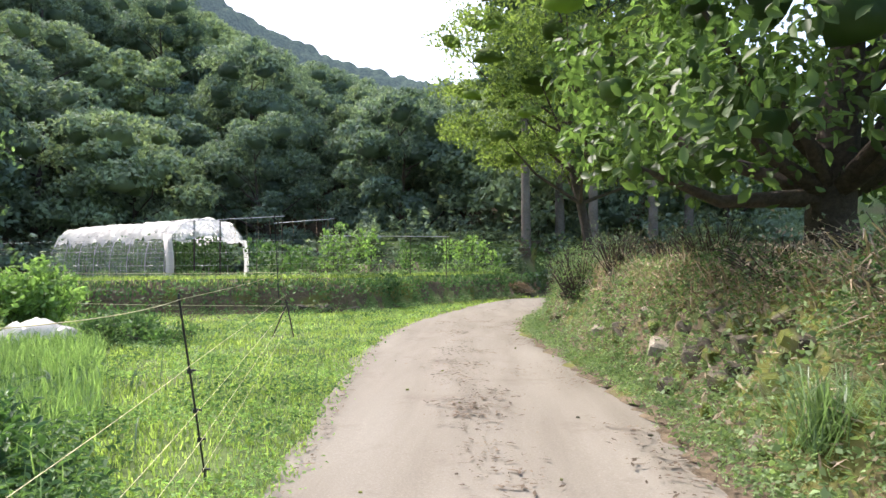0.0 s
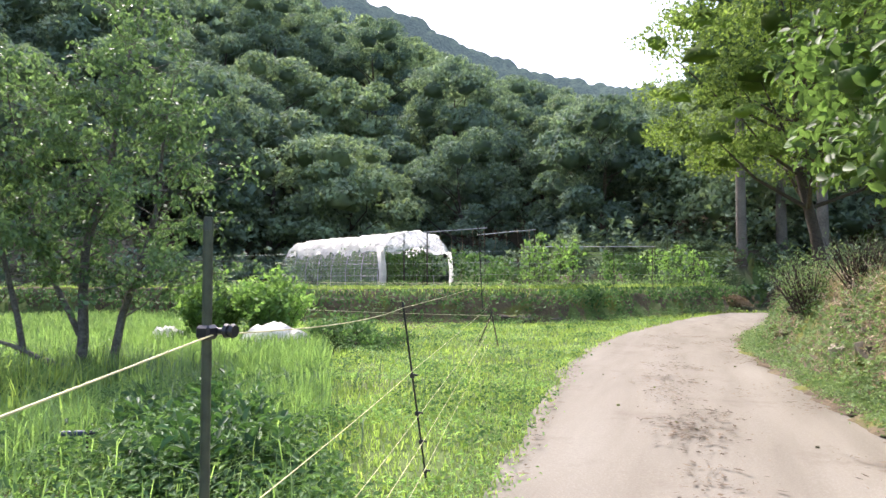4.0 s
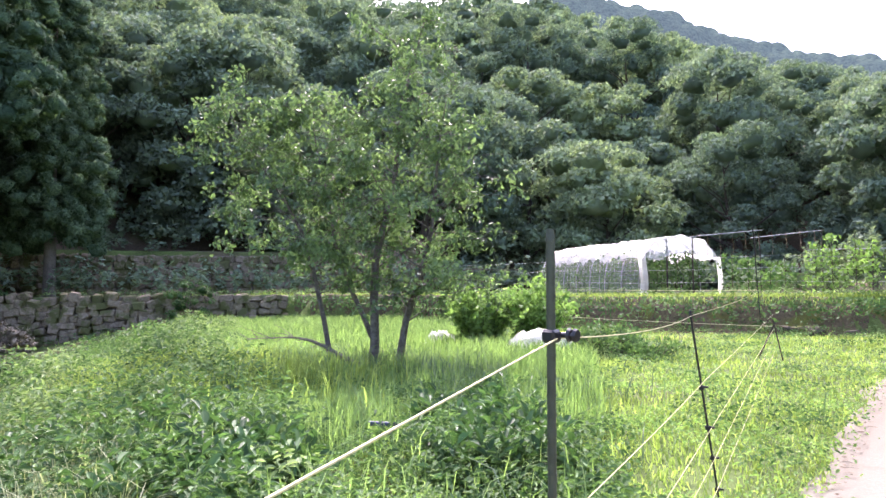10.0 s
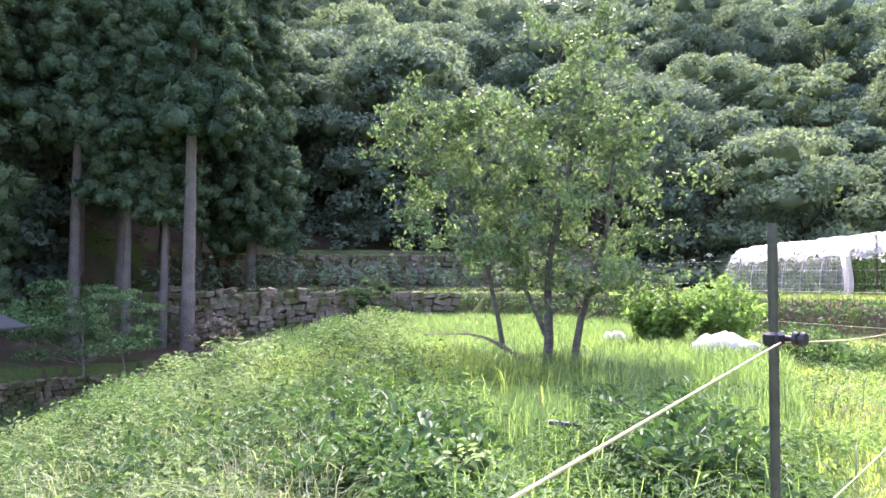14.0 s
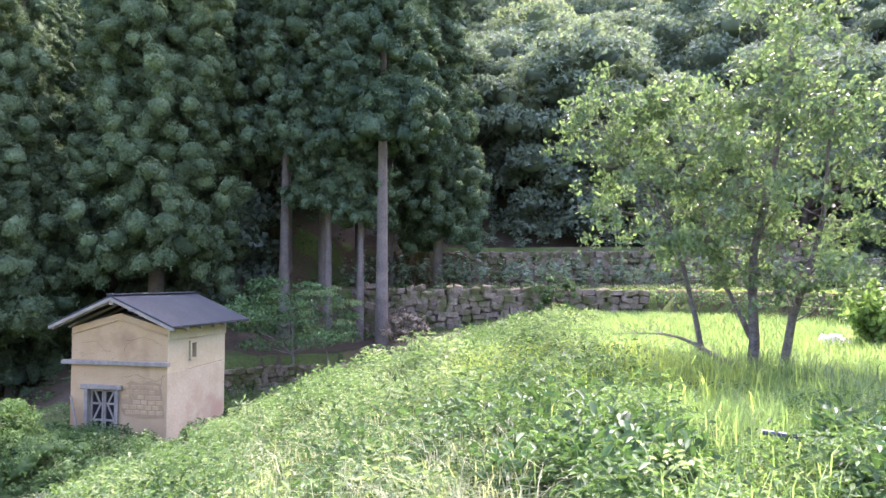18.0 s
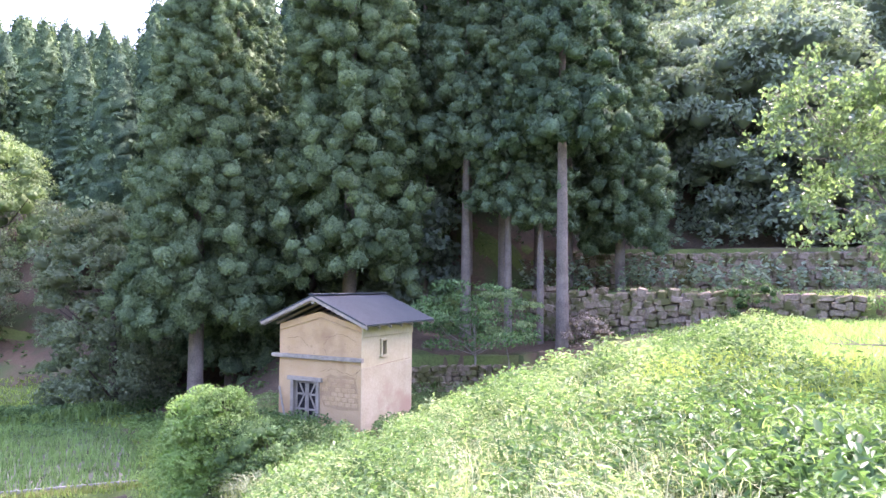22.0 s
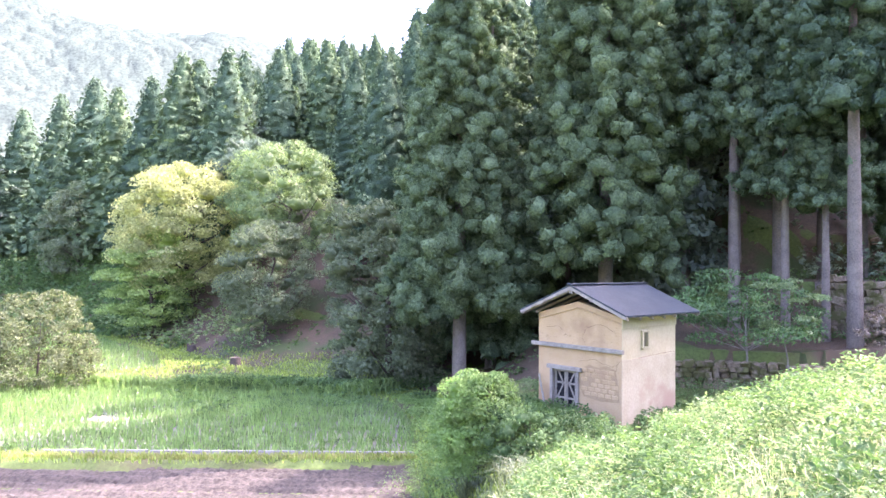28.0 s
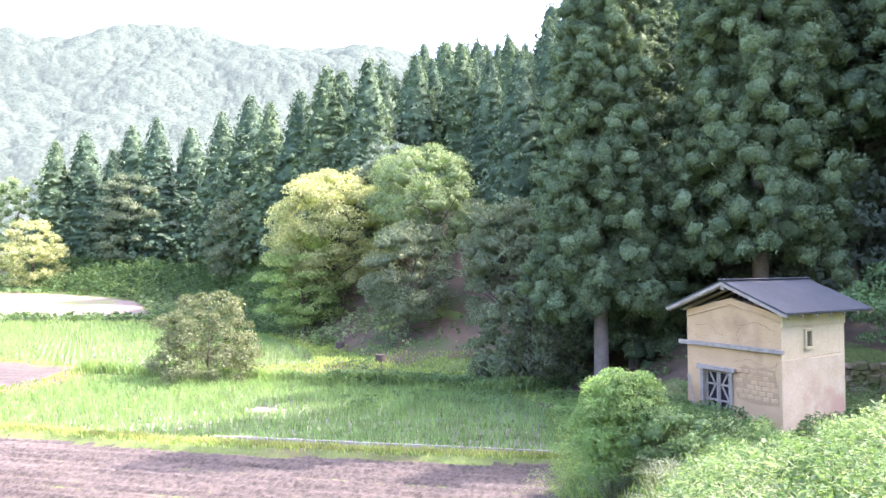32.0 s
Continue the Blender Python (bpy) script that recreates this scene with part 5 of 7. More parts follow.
# bank of grass under the terrace and along the far bend
x, y = scatter_polar(90000, -22, 72, 15, 36, rng, 1.0)
t = side_of(x, y, TERRACE)
k = (t > np.where(x > -14, 0.5, -1.2)) & (t < 3.4) & (np.hypot(x, y) < 29.5) & (side_of(x, y, ROAD) > road_half(y) + 0.1) & (rng.random(len(x)) < np.where(np.abs(t) < 0.9, 1.0, 0.6))
x, y, t = x[k], y[k], t[k]
v, f = blades(on_land(x, y, -0.02), 0.08 + 0.15 * rng.random(len(x)), np.full(len(x), 0.026), 1.1, rng)
stuff("terrace_grass", v, f, L_GRASS, "grass hanging over the terrace bank", "grass")
x, y = scatter_polar(30000, -14, 72, 16, 33, rng, 1.0)
t = side_of(x, y, TERRACE)
k = (t > -0.75) & (t < 1.3) & (patchy(x, y, 0.31, 23) + 0.25 * t > 0.3)
x, y, t = x[k], y[k], t[k]
w = rng.random(len(x)) < 0.45 + 0.2 * t
for which, mat_, name_ in ((~w, L_WEED, "terrace_weeds"), (w, L_PALE, "terrace_weeds_pale")):
    weeds(x[which], y[which], 0.10 + 0.22 * patchy(x[which], y[which], 0.22, 4), 0.055, 6, mat_, name_, "leafy weeds over the terrace bank", rng)

# long grass hanging over the lip of the terrace
x, y = scatter_polar(60000, -14, 62, 16, 33, rng, 1.0)
t = side_of(x, y, TERRACE)
k = (t > 0.35) & (t < 1.25) & (side_of(x, y, ROAD) > road_half(y) + 0.3) & (rng.random(len(x)) < 0.25 + 0.75 * patchy(x, y, 0.35, 12))
x, y = x[k], y[k]
v, f = blades(on_land(x, y, -0.02), 0.14 + 0.22 * patchy(x, y, 0.4, 3) * rng.random(len(x)), np.full(len(x), 0.024), 1.3, rng)
stuff("lip_grass", v, f, L_GRASS, "long bright grass along the lip of the terrace", "grass")

# plants on the face of the terrace bank
n = 6500
u = rng.random(n)
d = np.r_[0, np.cumsum(np.hypot(*np.diff(TERRACE[5:11], axis=0).T))]
x, y = np.interp(u * d[-1], d, TERRACE[5:11, 0]), np.interp(u * d[-1], d, TERRACE[5:11, 1])
c = np.c_[x + rng.normal(0, 0.08, n) + 0.05, y - 0.12 + rng.normal(0, 0.08, n), 0.08 + 1.0 * rng.random(n) ** 0.75]
c = c[(patchy(c[:, 0], c[:, 2] * 2 + c[:, 1], 0.9, 37) + c[:, 2] * 0.6 > 0.6) & ((c[:, 2] > 0.62) | (rng.random(n) < 0.3))]
n = len(c)
s = 0.08 + 0.09 * rng.random(n)
v, f = leaf_faces(c, scatter_dirs(n, rng) + np.array([0, -0.4, -0.5]), scatter_dirs(n, rng) * 0.6 + np.array([0, -0.7, 0.5]), s, s * 0.55, 0.2)
stuff("terrace_creepers", v, f, L_WEED, "green creepers hanging down the terrace bank", "weeds")

# rice in rows
def rice(poly, z, across, along, name, label, tall):
    p = np.array(poly)
    c, d = math.cos(0.29), math.sin(0.29)
    g = np.stack(np.meshgrid(np.arange(-45, 45, across), np.arange(-45, 45, along), indexing="ij"), -1).reshape(-1, 2)
    q = np.c_[g[:, 0] * c - g[:, 1] * d, g[:, 0] * d + g[:, 1] * c] + p.mean(0) + rng.normal(0, 0.03, (len(g), 2))
    bare = patchy(q[:, 0], q[:, 1], 1.7, 3) * patchy(q[:, 0], q[:, 1], 0.8, 6)
    q = q[inside(q[:, 0], q[:, 1], poly) & (bare > 0.003)]
    q = np.repeat(q, 7, 0) + rng.normal(0, 0.05, (len(q) * 7, 2))
    h = tall * (0.6 + 0.6 * rng.random(len(q))) * (0.8 + 0.3 * patchy(q[:, 0], q[:, 1], 2.5, 8))
    v, f = blades(np.c_[q, np.full(len(q), z - 0.02)], h, 0.02 + 0.0004 * np.hypot(q[:, 0], q[:, 1]), 0.7, rng)
    stuff(name, v, f, L_RICE, label, "rice")


rice(PADDY_A, -4.6, 0.36, 0.22, "rice_near", "young rice plants in rows in shallow water", 0.42)
rice(PADDY_B, -4.45, 0.62, 0.5, "rice_far", "bright green rice in the farther paddy", 0.6)

# grass over the lower land round the paddies
x, y = scatter_polar(110000, 92, 153, 10, 74, rng, 0.9)
k = (land(x, y) < -1.0) & (side_of(x, y, PLATEAU) > 3)
for poly, _ in FIELDS + [(DRYFIELD, 0)]:
    k &= ~inside(x, y, poly)
k &= (np.hypot(x, y) > 33) | (y < -3)
k &= ~((x < -27) & (y > -11)) & (y < weed_edge(x) + 0.8) & (np.hypot(x, y) < np.interp(np.degrees(np.arctan2(-x, y)), [108, 113, 121, 126, 130, 136], [34, 41, 45, 51, 60, 90]))
x, y = x[k], y[k]
r = np.hypot(x, y)
v, f = blades(on_land(x, y), 0.10 + 0.16 * rng.random(len(x)), 0.016 + 0.0014 * r, 0.9, rng)
stuff("path_grass", v, f, L_GRASS, "grass on the paths and banks round the paddies", "grass")
x, y = scatter_polar(7000, 128, 156, 60, 132, rng, 1.0)
k = ~inside(x, y, DRYFIELD) & ~inside(x, y, PADDY_B) & ~inside(x, y, MUDSTRIP)
x, y = x[k], y[k]
weeds(x, y, np.full(len(x), 0.5), 0.22, 4, L_WEED, "bank_weeds", "leafy green growth on the far banks", rng, 0.5)

# grass on the bund before the near paddy, and the taller fringe behind it
def along(line, n, spread, rng):
    line = np.array(line)
    d = np.r_[0, np.cumsum(np.hypot(*np.diff(line, axis=0).T))]
    u = rng.random(n) * d[-1]
    return np.interp(u, d, line[:, 0]) + rng.normal(0, spread, n), np.interp(u, d, line[:, 1]) + rng.normal(0, spread, n)


x, y = along([(-20.75, -7.2), (-18.6, -13.6), (-16.85, -20.0), (-15.4, -27.3), (-13.9, -34.0)], 9000, 0.14, rng)
v, f = blades(on_land(x, y), 0.08 + 0.14 * rng.random(len(x)), np.full(len(x), 0.022), 0.9, rng)
stuff("bund_grass", v, f, L_BUND, "yellowing short grass on the bund along the paddy", "grass")
x, y = along([(-25.6, -37.0), (-27.4, -31.8), (-28.8, -25.0), (-29.8, -18.0), (-30.6, -13.2), (-32.5, -12.5)], 9000, 0.35, rng)
v, f = blades(on_land(x, y), (0.35 + 0.5 * rng.random(len(x))) * (0.6 + 0.7 * patchy(x, y, 1.2, 5)), np.full(len(x), 0.05), 0.9, rng)
stuff("paddy_fringe", v, f, L_TALL, "tall green grass along the far edge of the paddy", "grass")
x, y = along([(-29.5, -22.0), (-30.4, -17.5), (-31.5, -13.5), (-34.5, -11.0)], 1500, 0.45, rng)
weeds(x, y, 0.35 + 0.3 * rng.random(len(x)), 0.13, 9, L_WEED, "fringe_weeds", "dark leafy weeds along the paddy edge", rng, 0.4)

x, y = along([(-17.2, -5.6), (-20.0, -6.3), (-22.3, -6.6), (-26.0, -8.2), (-30.5, -10.6)], 3200, 0.55, rng)
weeds(x, y, 0.08 + 0.2 * patchy(x, y, 0.4, 8), 0.07, 8, L_BRIGHT, "path_weeds", "low bright green weeds on the path beside the paddy", rng, 0.55)

# undergrowth at the foot of the woods
x, y = scatter_polar(2400, 121, 143, 0, 30, rng, 1.0)
a = np.arctan2(-x, y)
d = np.hypot(x, y) - 2 + np.interp(np.degrees(a), [118, 124, 130, 134, 138, 144], [44, 50, 58, 73, 89, 96])
x, y = -np.sin(a) * d, np.cos(a) * d
k = ~inside(x, y, DRYFIELD) & ~inside(x, y, PADDY_B)
weeds(x[k], y[k], 0.3 + 0.9 * rng.random(k.sum()), 0.13, 9, L_PALE, "valley_undergrowth", "light green scrub on the bank beyond the paddies", rng, 0.4)
x, y = scatter_polar(1500, -20, 19, 33.0, 37, rng, 1.0)
k = np.abs(side_of(x, y, ROAD)) > 1.8
weeds(x[k], y[k], 0.15 + 0.4 * rng.random(k.sum()), 0.14, 9, L_GREY, "bank_undergrowth", "low dull green undergrowth behind the vegetable beds", rng, 0.4)
x, y = scatter_polar(2600, 127, 149, 0, 18, rng, 0.8)
a = np.arctan2(-x, y)
d = np.hypot(x, y) - 4 + np.interp(np.degrees(a), YAWS, FOOT)
x, y = -np.sin(a) * d, np.cos(a) * d
weeds(x, y, 0.6 + 2.2 * rng.random(len(x)), 0.17, 9, L_WEED, "far_undergrowth", "green undergrowth at the foot of the far trees", rng, 0.4)
x, y = scatter_polar(4500, -24, 80, 33, 88, rng, 1.2)
weeds(x, y, 0.5 + 1.3 * rng.random(len(x)), 0.2, 12, L_HILL, "undergrowth", "dark undergrowth at the foot of the wooded hill", rng, 0.4)
x, y = scatter_polar(2600, 74, 128, 30, 60, rng, 1.2)
k = patchy(x, y, 2.0, 29) > 0.5
weeds(x[k], y[k], 0.15 + 0.4 * rng.random(k.sum()), 0.14, 6, L_WEED, "grove_ferns", "low ferns on the cedar grove floor", rng, 0.5)


# ---- stones ----
def stone_meshes(count, mat, seed, name="stone"):
    rng = np.random.default_rng(seed)
    made = []
    for _ in range(count):
        bm = bmesh.new()
        bmesh.ops.create_cube(bm, size=1.0)
        bmesh.ops.bevel(bm, geom=list(bm.edges), offset=0.16, segments=1, affect="EDGES")
        for v in bm.verts:
            v.co += Vector(rng.normal(0, 0.055, 3))
        me = bpy.data.meshes.new(name)
        bm.to_mesh(me)
        bm.free()
        me.materials.append(mat)
        made.append(me)
    return made


def stone_mat(name, dark, light, moss):
    m, nt, b = material(name, 0.92, 0.2)
    o = nt.nodes.new("ShaderNodeObjectInfo")
    c = ramp(nt, o.outputs["Random"], [(0.0, dark), (1.0, light)])
    c = mix(nt, 0.45, c, ramp(nt, noise_tex(nt, 11.0, 7, 0.7), [(0.35, tuple(k * 0.5 for k in dark)), (0.65, tuple(min(1, k * 1.3) for k in light))]))
    c = mix(nt, ramp(nt, noise_tex(nt, 2.2, 5), [(0.46, (0, 0, 0)), (0.58, (1, 1, 1))]), c, moss)
    nt.links.new(c, b.inputs["Base Color"])
    bump(nt, b, noise_tex(nt, 25.0, 8, 0.7), 0.9, 0.02)
    return m


WALLSTONE = stone_mat("tan wall stone", (0.10, 0.078, 0.052), (0.29, 0.235, 0.165), (0.10, 0.105, 0.04))
MOSSY = stone_mat("mossy bank stone", (0.04, 0.036, 0.028), (0.16, 0.14, 0.10), (0.13, 0.15, 0.03))
wall_stones = stone_meshes(7, WALLSTONE, 3)
bank_stones = stone_meshes(7, MOSSY, 4)


def stone_wall(name, line, top, size, label, seed, out=0.12):
    """A dry wall along a polyline: dark core and separate stones in rough courses."""
    rng = np.random.default_rng(seed)
    line = np.array(line, float)
    d = np.r_[0, np.cumsum(np.hypot(*np.diff(line, axis=0).T))]

    def at(u):
        return np.array([np.interp(u, d, line[:, 0]), np.interp(u, d, line[:, 1])])

    core = []
    us = np.linspace(0, d[-1], int(d[-1] / 0.5) + 2)
    pts = np.array([at(u) for u in us])
    way = unit(np.gradient(pts, axis=0))
    nrm = np.c_[way[:, 1], -way[:, 0]]
    tops = np.interp(us, [0, d[-1]], top)
    foot = land(pts[:, 0] + nrm[:, 0] * 0.5, pts[:, 1] + nrm[:, 1] * 0.5) - 0.3
    v = np.concatenate([np.c_[pts + nrm * 0.02, foot], np.c_[pts + nrm * 0.0, tops - 0.05], np.c_[pts - nrm * 0.5, tops - 0.05]])
    n = len(us)
    i = np.arange(n - 1)
    f = np.concatenate([np.stack([i, i + 1, n + i + 1, n + i], -1), np.stack([n + i, n + i + 1, 2 * n + i + 1, 2 * n + i], -1)])
    wall = tagged(link(name, mesh_of(name, v, f, STONE)), label, "wall", kind="structure")
    z = np.interp(0, [0, 1], [0, 0])
    made = 0
    course = 0
    while True:
        u, any_ = rng.uniform(0, size), False
        while u < d[-1]:
            w = size * rng.uniform(0.7, 1.5)
            c = at(min(u + w / 2, d[-1]))
            k = min(int((u / d[-1]) * (n - 1)), n - 2)
            z0 = foot[k] + 0.3 + course * size * 0.66
            if z0 < tops[k] - size * 0.2 and made < 290:
                any_ = True
                made += 1
                ang = math.degrees(math.atan2(way[k, 1], way[k, 0]))
                ob = link("stone", wall_stones[rng.integers(7)], wall)
                ob.matrix_world = pose(c[0] + nrm[k, 0] * (out + rng.normal(0, 0.03)), c[1] + nrm[k, 1] * (out + rng.normal(0, 0.03)), z0 + size * 0.33, rng.normal(0, 6), rng.normal(0, 9), ang + rng.normal(0, 7)) @ Matrix.Diagonal((w * 1.0, 0.34, size * rng.uniform(0.55, 0.95), 1))
            u += w
        course += 1
        if not any_ or course > 14:
            break
    return wall


# ---- earth face of the terrace ----
rng = np.random.default_rng(51)
SOIL = rough_mat("dark bank soil", (0.05, 0.04, 0.026), (0.16, 0.125, 0.075), 1.5, 12.0, 0.95, 0.03, (0.13, 0.14, 0.03))
line = TERRACE[5:11]
d = np.r_[0, np.cumsum(np.hypot(*np.diff(line, axis=0).T))]
us = np.arange(0, d[-1], 0.12)
cx, cy = np.interp(us, d, line[:, 0]), np.interp(us, d, line[:, 1])
wx, wy = np.gradient(cx), np.gradient(cy)
nx, ny = -wy / np.hypot(wx, wy), wx / np.hypot(wx, wy)
tt = np.linspace(-0.35, 0.5, 14)
xx, yy = cx[:, None] + nx[:, None] * tt, cy[:, None] + ny[:, None] * tt
zz = land(xx, yy) + 0.035 + (0.03 * waves(xx * 3, yy * 2, 0.3) + 0.02 * rng.normal(size=xx.shape)) * (tt > -0.3)
zz[:, 0] -= 0.12
zz[:, -1] -= 0.1
n, m = xx.shape
i, j = np.meshgrid(np.arange(n - 1), np.arange(m - 1), indexing="ij")
f = np.stack([i * m + j, (i + 1) * m + j, (i + 1) * m + j + 1, i * m + j + 1], -1).reshape(-1, 4)
tagged(link("ground_terrace_face", mesh_of("ground_terrace_face", np.stack([xx, yy, zz], -1).reshape(-1, 3), f, SOIL, True)), "dark crumbling earth face of the terrace", "ground", kind="structure")

# ---- stone bank beside the track ----
yy, uu = np.meshgrid(np.arange(-9.0, 27, 0.14), np.linspace(-0.30, 3.2, 46), indexing="ij")
ragged = 0.10 * waves(yy, yy * 0.4, 0.21) + 0.06 * waves(yy * 3, yy, 0.3) + 0.05 * rng.normal(size=yy.shape)
xx = np.interp(yy, BANK[:, 1], BANK[:, 0]) + uu + np.where(uu < 0, ragged * (-uu / 0.30), 0)
zz = np.maximum(land(xx, yy), 0.052 - 0.03 * np.clip(uu, 0, 1)) + 0.012 * step((uu + 0.3) / 0.15) - 0.004 + (0.06 * waves(xx, yy, 0.10) + 0.02 * rng.normal(size=xx.shape)) * step(uu / 0.4) * (uu < 2.9)
zz[:, 0] -= 0.03
zz[:, -1] -= 0.1
i, j = np.meshgrid(np.arange(yy.shape[0] - 1), np.arange(45), indexing="ij")
f = np.stack([i * 46 + j, i * 46 + j + 1, (i + 1) * 46 + j + 1, (i + 1) * 46 + j], -1).reshape(-1, 4)
tagged(link("ground_bank_soil", mesh_of("ground_bank_soil", np.stack([xx, yy, zz], -1).reshape(-1, 3), f, SOIL, True)), "dark crumbling soil of the bank, spilling onto the track", "ground", kind="structure")
bank = thing("stone_bank", pose(1.8, 8, 0), "collapsed dry-stone bank overgrown with moss and dead stalks", "bank", kind="structure")


def bank_spot(y, up):
    """A place on the face of the bank: its distance along y, and how far up (0 to 1)."""
    x0 = np.interp(y, BANK[:, 1], BANK[:, 0])
    x = x0 + 0.05 + 1.05 * up
    return x, y, land_at(x, y)


for _ in range(58):
    y0, up = 3.0 + 13.5 * rng.random() ** 1.3, 0.15 + 0.85 * rng.random()
    if rng.random() < 0.35:
        y0, up = rng.normal(6.6, 0.8), 0.35 + 0.35 * rng.random()
    x0, y0, z0 = bank_spot(y0, up)
    s = rng.uniform(0.09, 0.21)
    ob = link("stone", bank_stones[rng.integers(7)])
    ob.parent = bank
    ob.matrix_parent_inverse = bank.matrix_world.inverted()
    ob.matrix_world = pose(x0 - 0.03, y0, z0 + s * 0.10, rng.normal(0, 18), rng.normal(-25, 15), rng.uniform(60, 120)) @ Matrix.Diagonal((s * rng.uniform(1.0, 1.7), s, s * rng.uniform(0.6, 0.9), 1))
# the stones that still stand proud of the face: a mossy heap, and a few pale ones
CREAM = stone_mat("pale bank stone", (0.2, 0.175, 0.13), (0.36, 0.32, 0.25), (0.16, 0.16, 0.06))
pale_stones = stone_meshes(3, CREAM, 9)
for px_, py_, pz_, s, pale in ((2.42, 6.55, 0.74, 0.30, 0), (2.62, 6.6, 0.70, 0.36, 0), (2.78, 6.5, 0.80, 0.30, 0), (2.62, 6.75, 0.94, 0.30, 0), (2.48, 6.9, 0.93, 0.26, 0), (2.9, 6.7, 0.93, 0.27, 0), (2.38, 6.3, 0.52, 0.24, 0), (2.66, 6.15, 0.55, 0.30, 0), (2.9, 6.1, 0.72, 0.28, 0), (2.56, 5.0, 0.62, 0.20, 1), (2.36, 5.4, 0.50, 0.20, 1), (1.98, 5.2, 0.30, 0.15, 1), (2.22, 9.6, 0.82, 0.24, 1), (1.75, 11.0, 0.80, 0.22, 1), (2.05, 8.4, 0.66, 0.25, 1), (2.45, 5.7, 0.38, 0.26, 0), (2.8, 5.3, 0.85, 0.26, 0)):
    ob = link("stone", (pale_stones if pale else bank_stones)[rng.integers(3)])
    ob.parent = bank
    ob.matrix_parent_inverse = bank.matrix_world.inverted()
    ob.matrix_world = pose(px_, py_, min(pz_, land_at(px_, py_) + s * 0.3), rng.normal(0, 8), rng.normal(-12, 9), rng.uniform(70, 110)) @ Matrix.Diagonal((s * rng.uniform(0.9, 1.4), s, s * rng.uniform(0.55, 0.75), 1))
n = 19000
y = 2.0 + 22 * rng.random(n) ** 1.3
up = rng.random(n) * 3.2
x = np.interp(y, BANK[:, 1], BANK[:, 0]) - 0.15 + up
k = rng.random(n) < np.where(up < 0.5, 0.9, 0.4 + 0.4 * patchy(x, y, 0.7, 41))
x, y, up = x[k], y[k], up[k]
low_k = up < 0.75
weeds(x[low_k], y[low_k], np.full(low_k.sum(), 0.10), 0.044, 9, L_PALE, "verge_weeds", "small creeping weeds along the foot of the bank", rng, 0.5)
weeds(x[~low_k], y[~low_k], 0.1 + 0.2 * rng.random((~low_k).sum()), 0.05, 4, L_PALE, "bank_creepers", "green creepers over the stones of the bank", rng, 0.3)
weeds(x[~low_k][::2], y[~low_k][::2], 0.06 + 0.12 * rng.random(len(x[~low_k][::2])), 0.05, 6, L_DRY, "bank_litter", "dead brown leaves and litter on the bank", rng, 0.4)
# small leaves, living and dead, over the whole face
for count, mat_, name_, label_, side_ in ((13000, L_PALE, "bank_leaves", "small green leaves matted over the bank", 1), (9000, L_DRY, "bank_dead_leaves", "dead brown leaves matted over the bank", -1)):
    y = 2.2 + 18 * rng.random(count) ** 1.5
    up = 0.1 + 2.6 * rng.random(count)
    x = np.interp(y, BANK[:, 1], BANK[:, 0]) + up
    k = rng.random(count) < 0.25 + 0.75 * step((side_ * (patchy(x + y * 0.3, y, 0.19, 8) - 0.5) + 0.25 - side_ * 0.12 * (up - 1.2)) / 0.4)
    x, y = x[k], y[k]
    n = len(x)
    c = on_land(x, y, 0.02) + np.c_[-0.08 * rng.random(n), rng.normal(0, 0.03, n), 0.16 * rng.random(n) ** 1.5]
    s = (0.045 + 0.06 * rng.random(n)) * (0.8 + 0.02 * y)
    v, f = leaf_faces(c, scatter_dirs(n, rng), scatter_dirs(n, rng) + np.array([-0.5, -0.2, 0.6]), s * (1.0 if side_ > 0 else 1.5), s * (0.6 if side_ > 0 else 0.35), 0.3)
    stuff(name_, v, f, mat_, label_, "leaves")
# leafy growth in patches on top of the bank
n = 5200
y = 3.5 + 15 * rng.random(n) ** 1.2
up = 0.55 + 2.3 * rng.random(n)
x = np.interp(y, BANK[:, 1], BANK[:, 0]) + up
k = patchy(x * 1.3, y, 0.42, 14) > 0.42
x, y = x[k], y[k]
w = rng.random(len(x)) < 0.6
weeds(x[w], y[w], 0.12 + 0.24 * patchy(x[w], y[w], 0.3, 5), 0.05, 9, L_WEED, "bank_top_weeds", "green leafy weeds growing through the dead stalks", rng, 0.45)
weeds(x[~w], y[~w], 0.12 + 0.3 * patchy(x[~w], y[~w], 0.3, 5), 0.05, 9, L_GREY, "bank_top_weeds_grey", "dull grey-green weeds growing through the dead stalks", rng, 0.4)
# dead stalks, thin and tangled
n = 7000
y = 3.0 + 15 * rng.random(n) ** 1.3
up = 0.75 + 1.9 * rng.random(n)
x = np.interp(y, BANK[:, 1], BANK[:, 0]) + up
base = on_land(x, y)
a = rng.random(n) * 2 * np.pi
tip = base + np.c_[np.cos(a) * 0.85 * rng.random(n), np.sin(a) * 0.85 * rng.random(n), 0.04 + 0.42 * rng.random(n) ** 2.2]
side = np.c_[-np.sin(a), np.cos(a), 0 * a] * 0.0075
mid = (base + tip) / 2 + rng.normal(0, 0.06, (n, 3)) + np.array([0, 0, 0.10])
v = np.stack([base - side, base + side, mid + side, mid - side, tip], 1).reshape(-1, 3)
k = np.arange(n)[:, None] * 5
f = np.concatenate([k + [0, 1, 2], k + [0, 2, 3], k + [3, 2, 4]])
stuff("dead_stalks", v, f, L_DRY, "tangle of dry brown stalks on top of the bank", "dead plants")
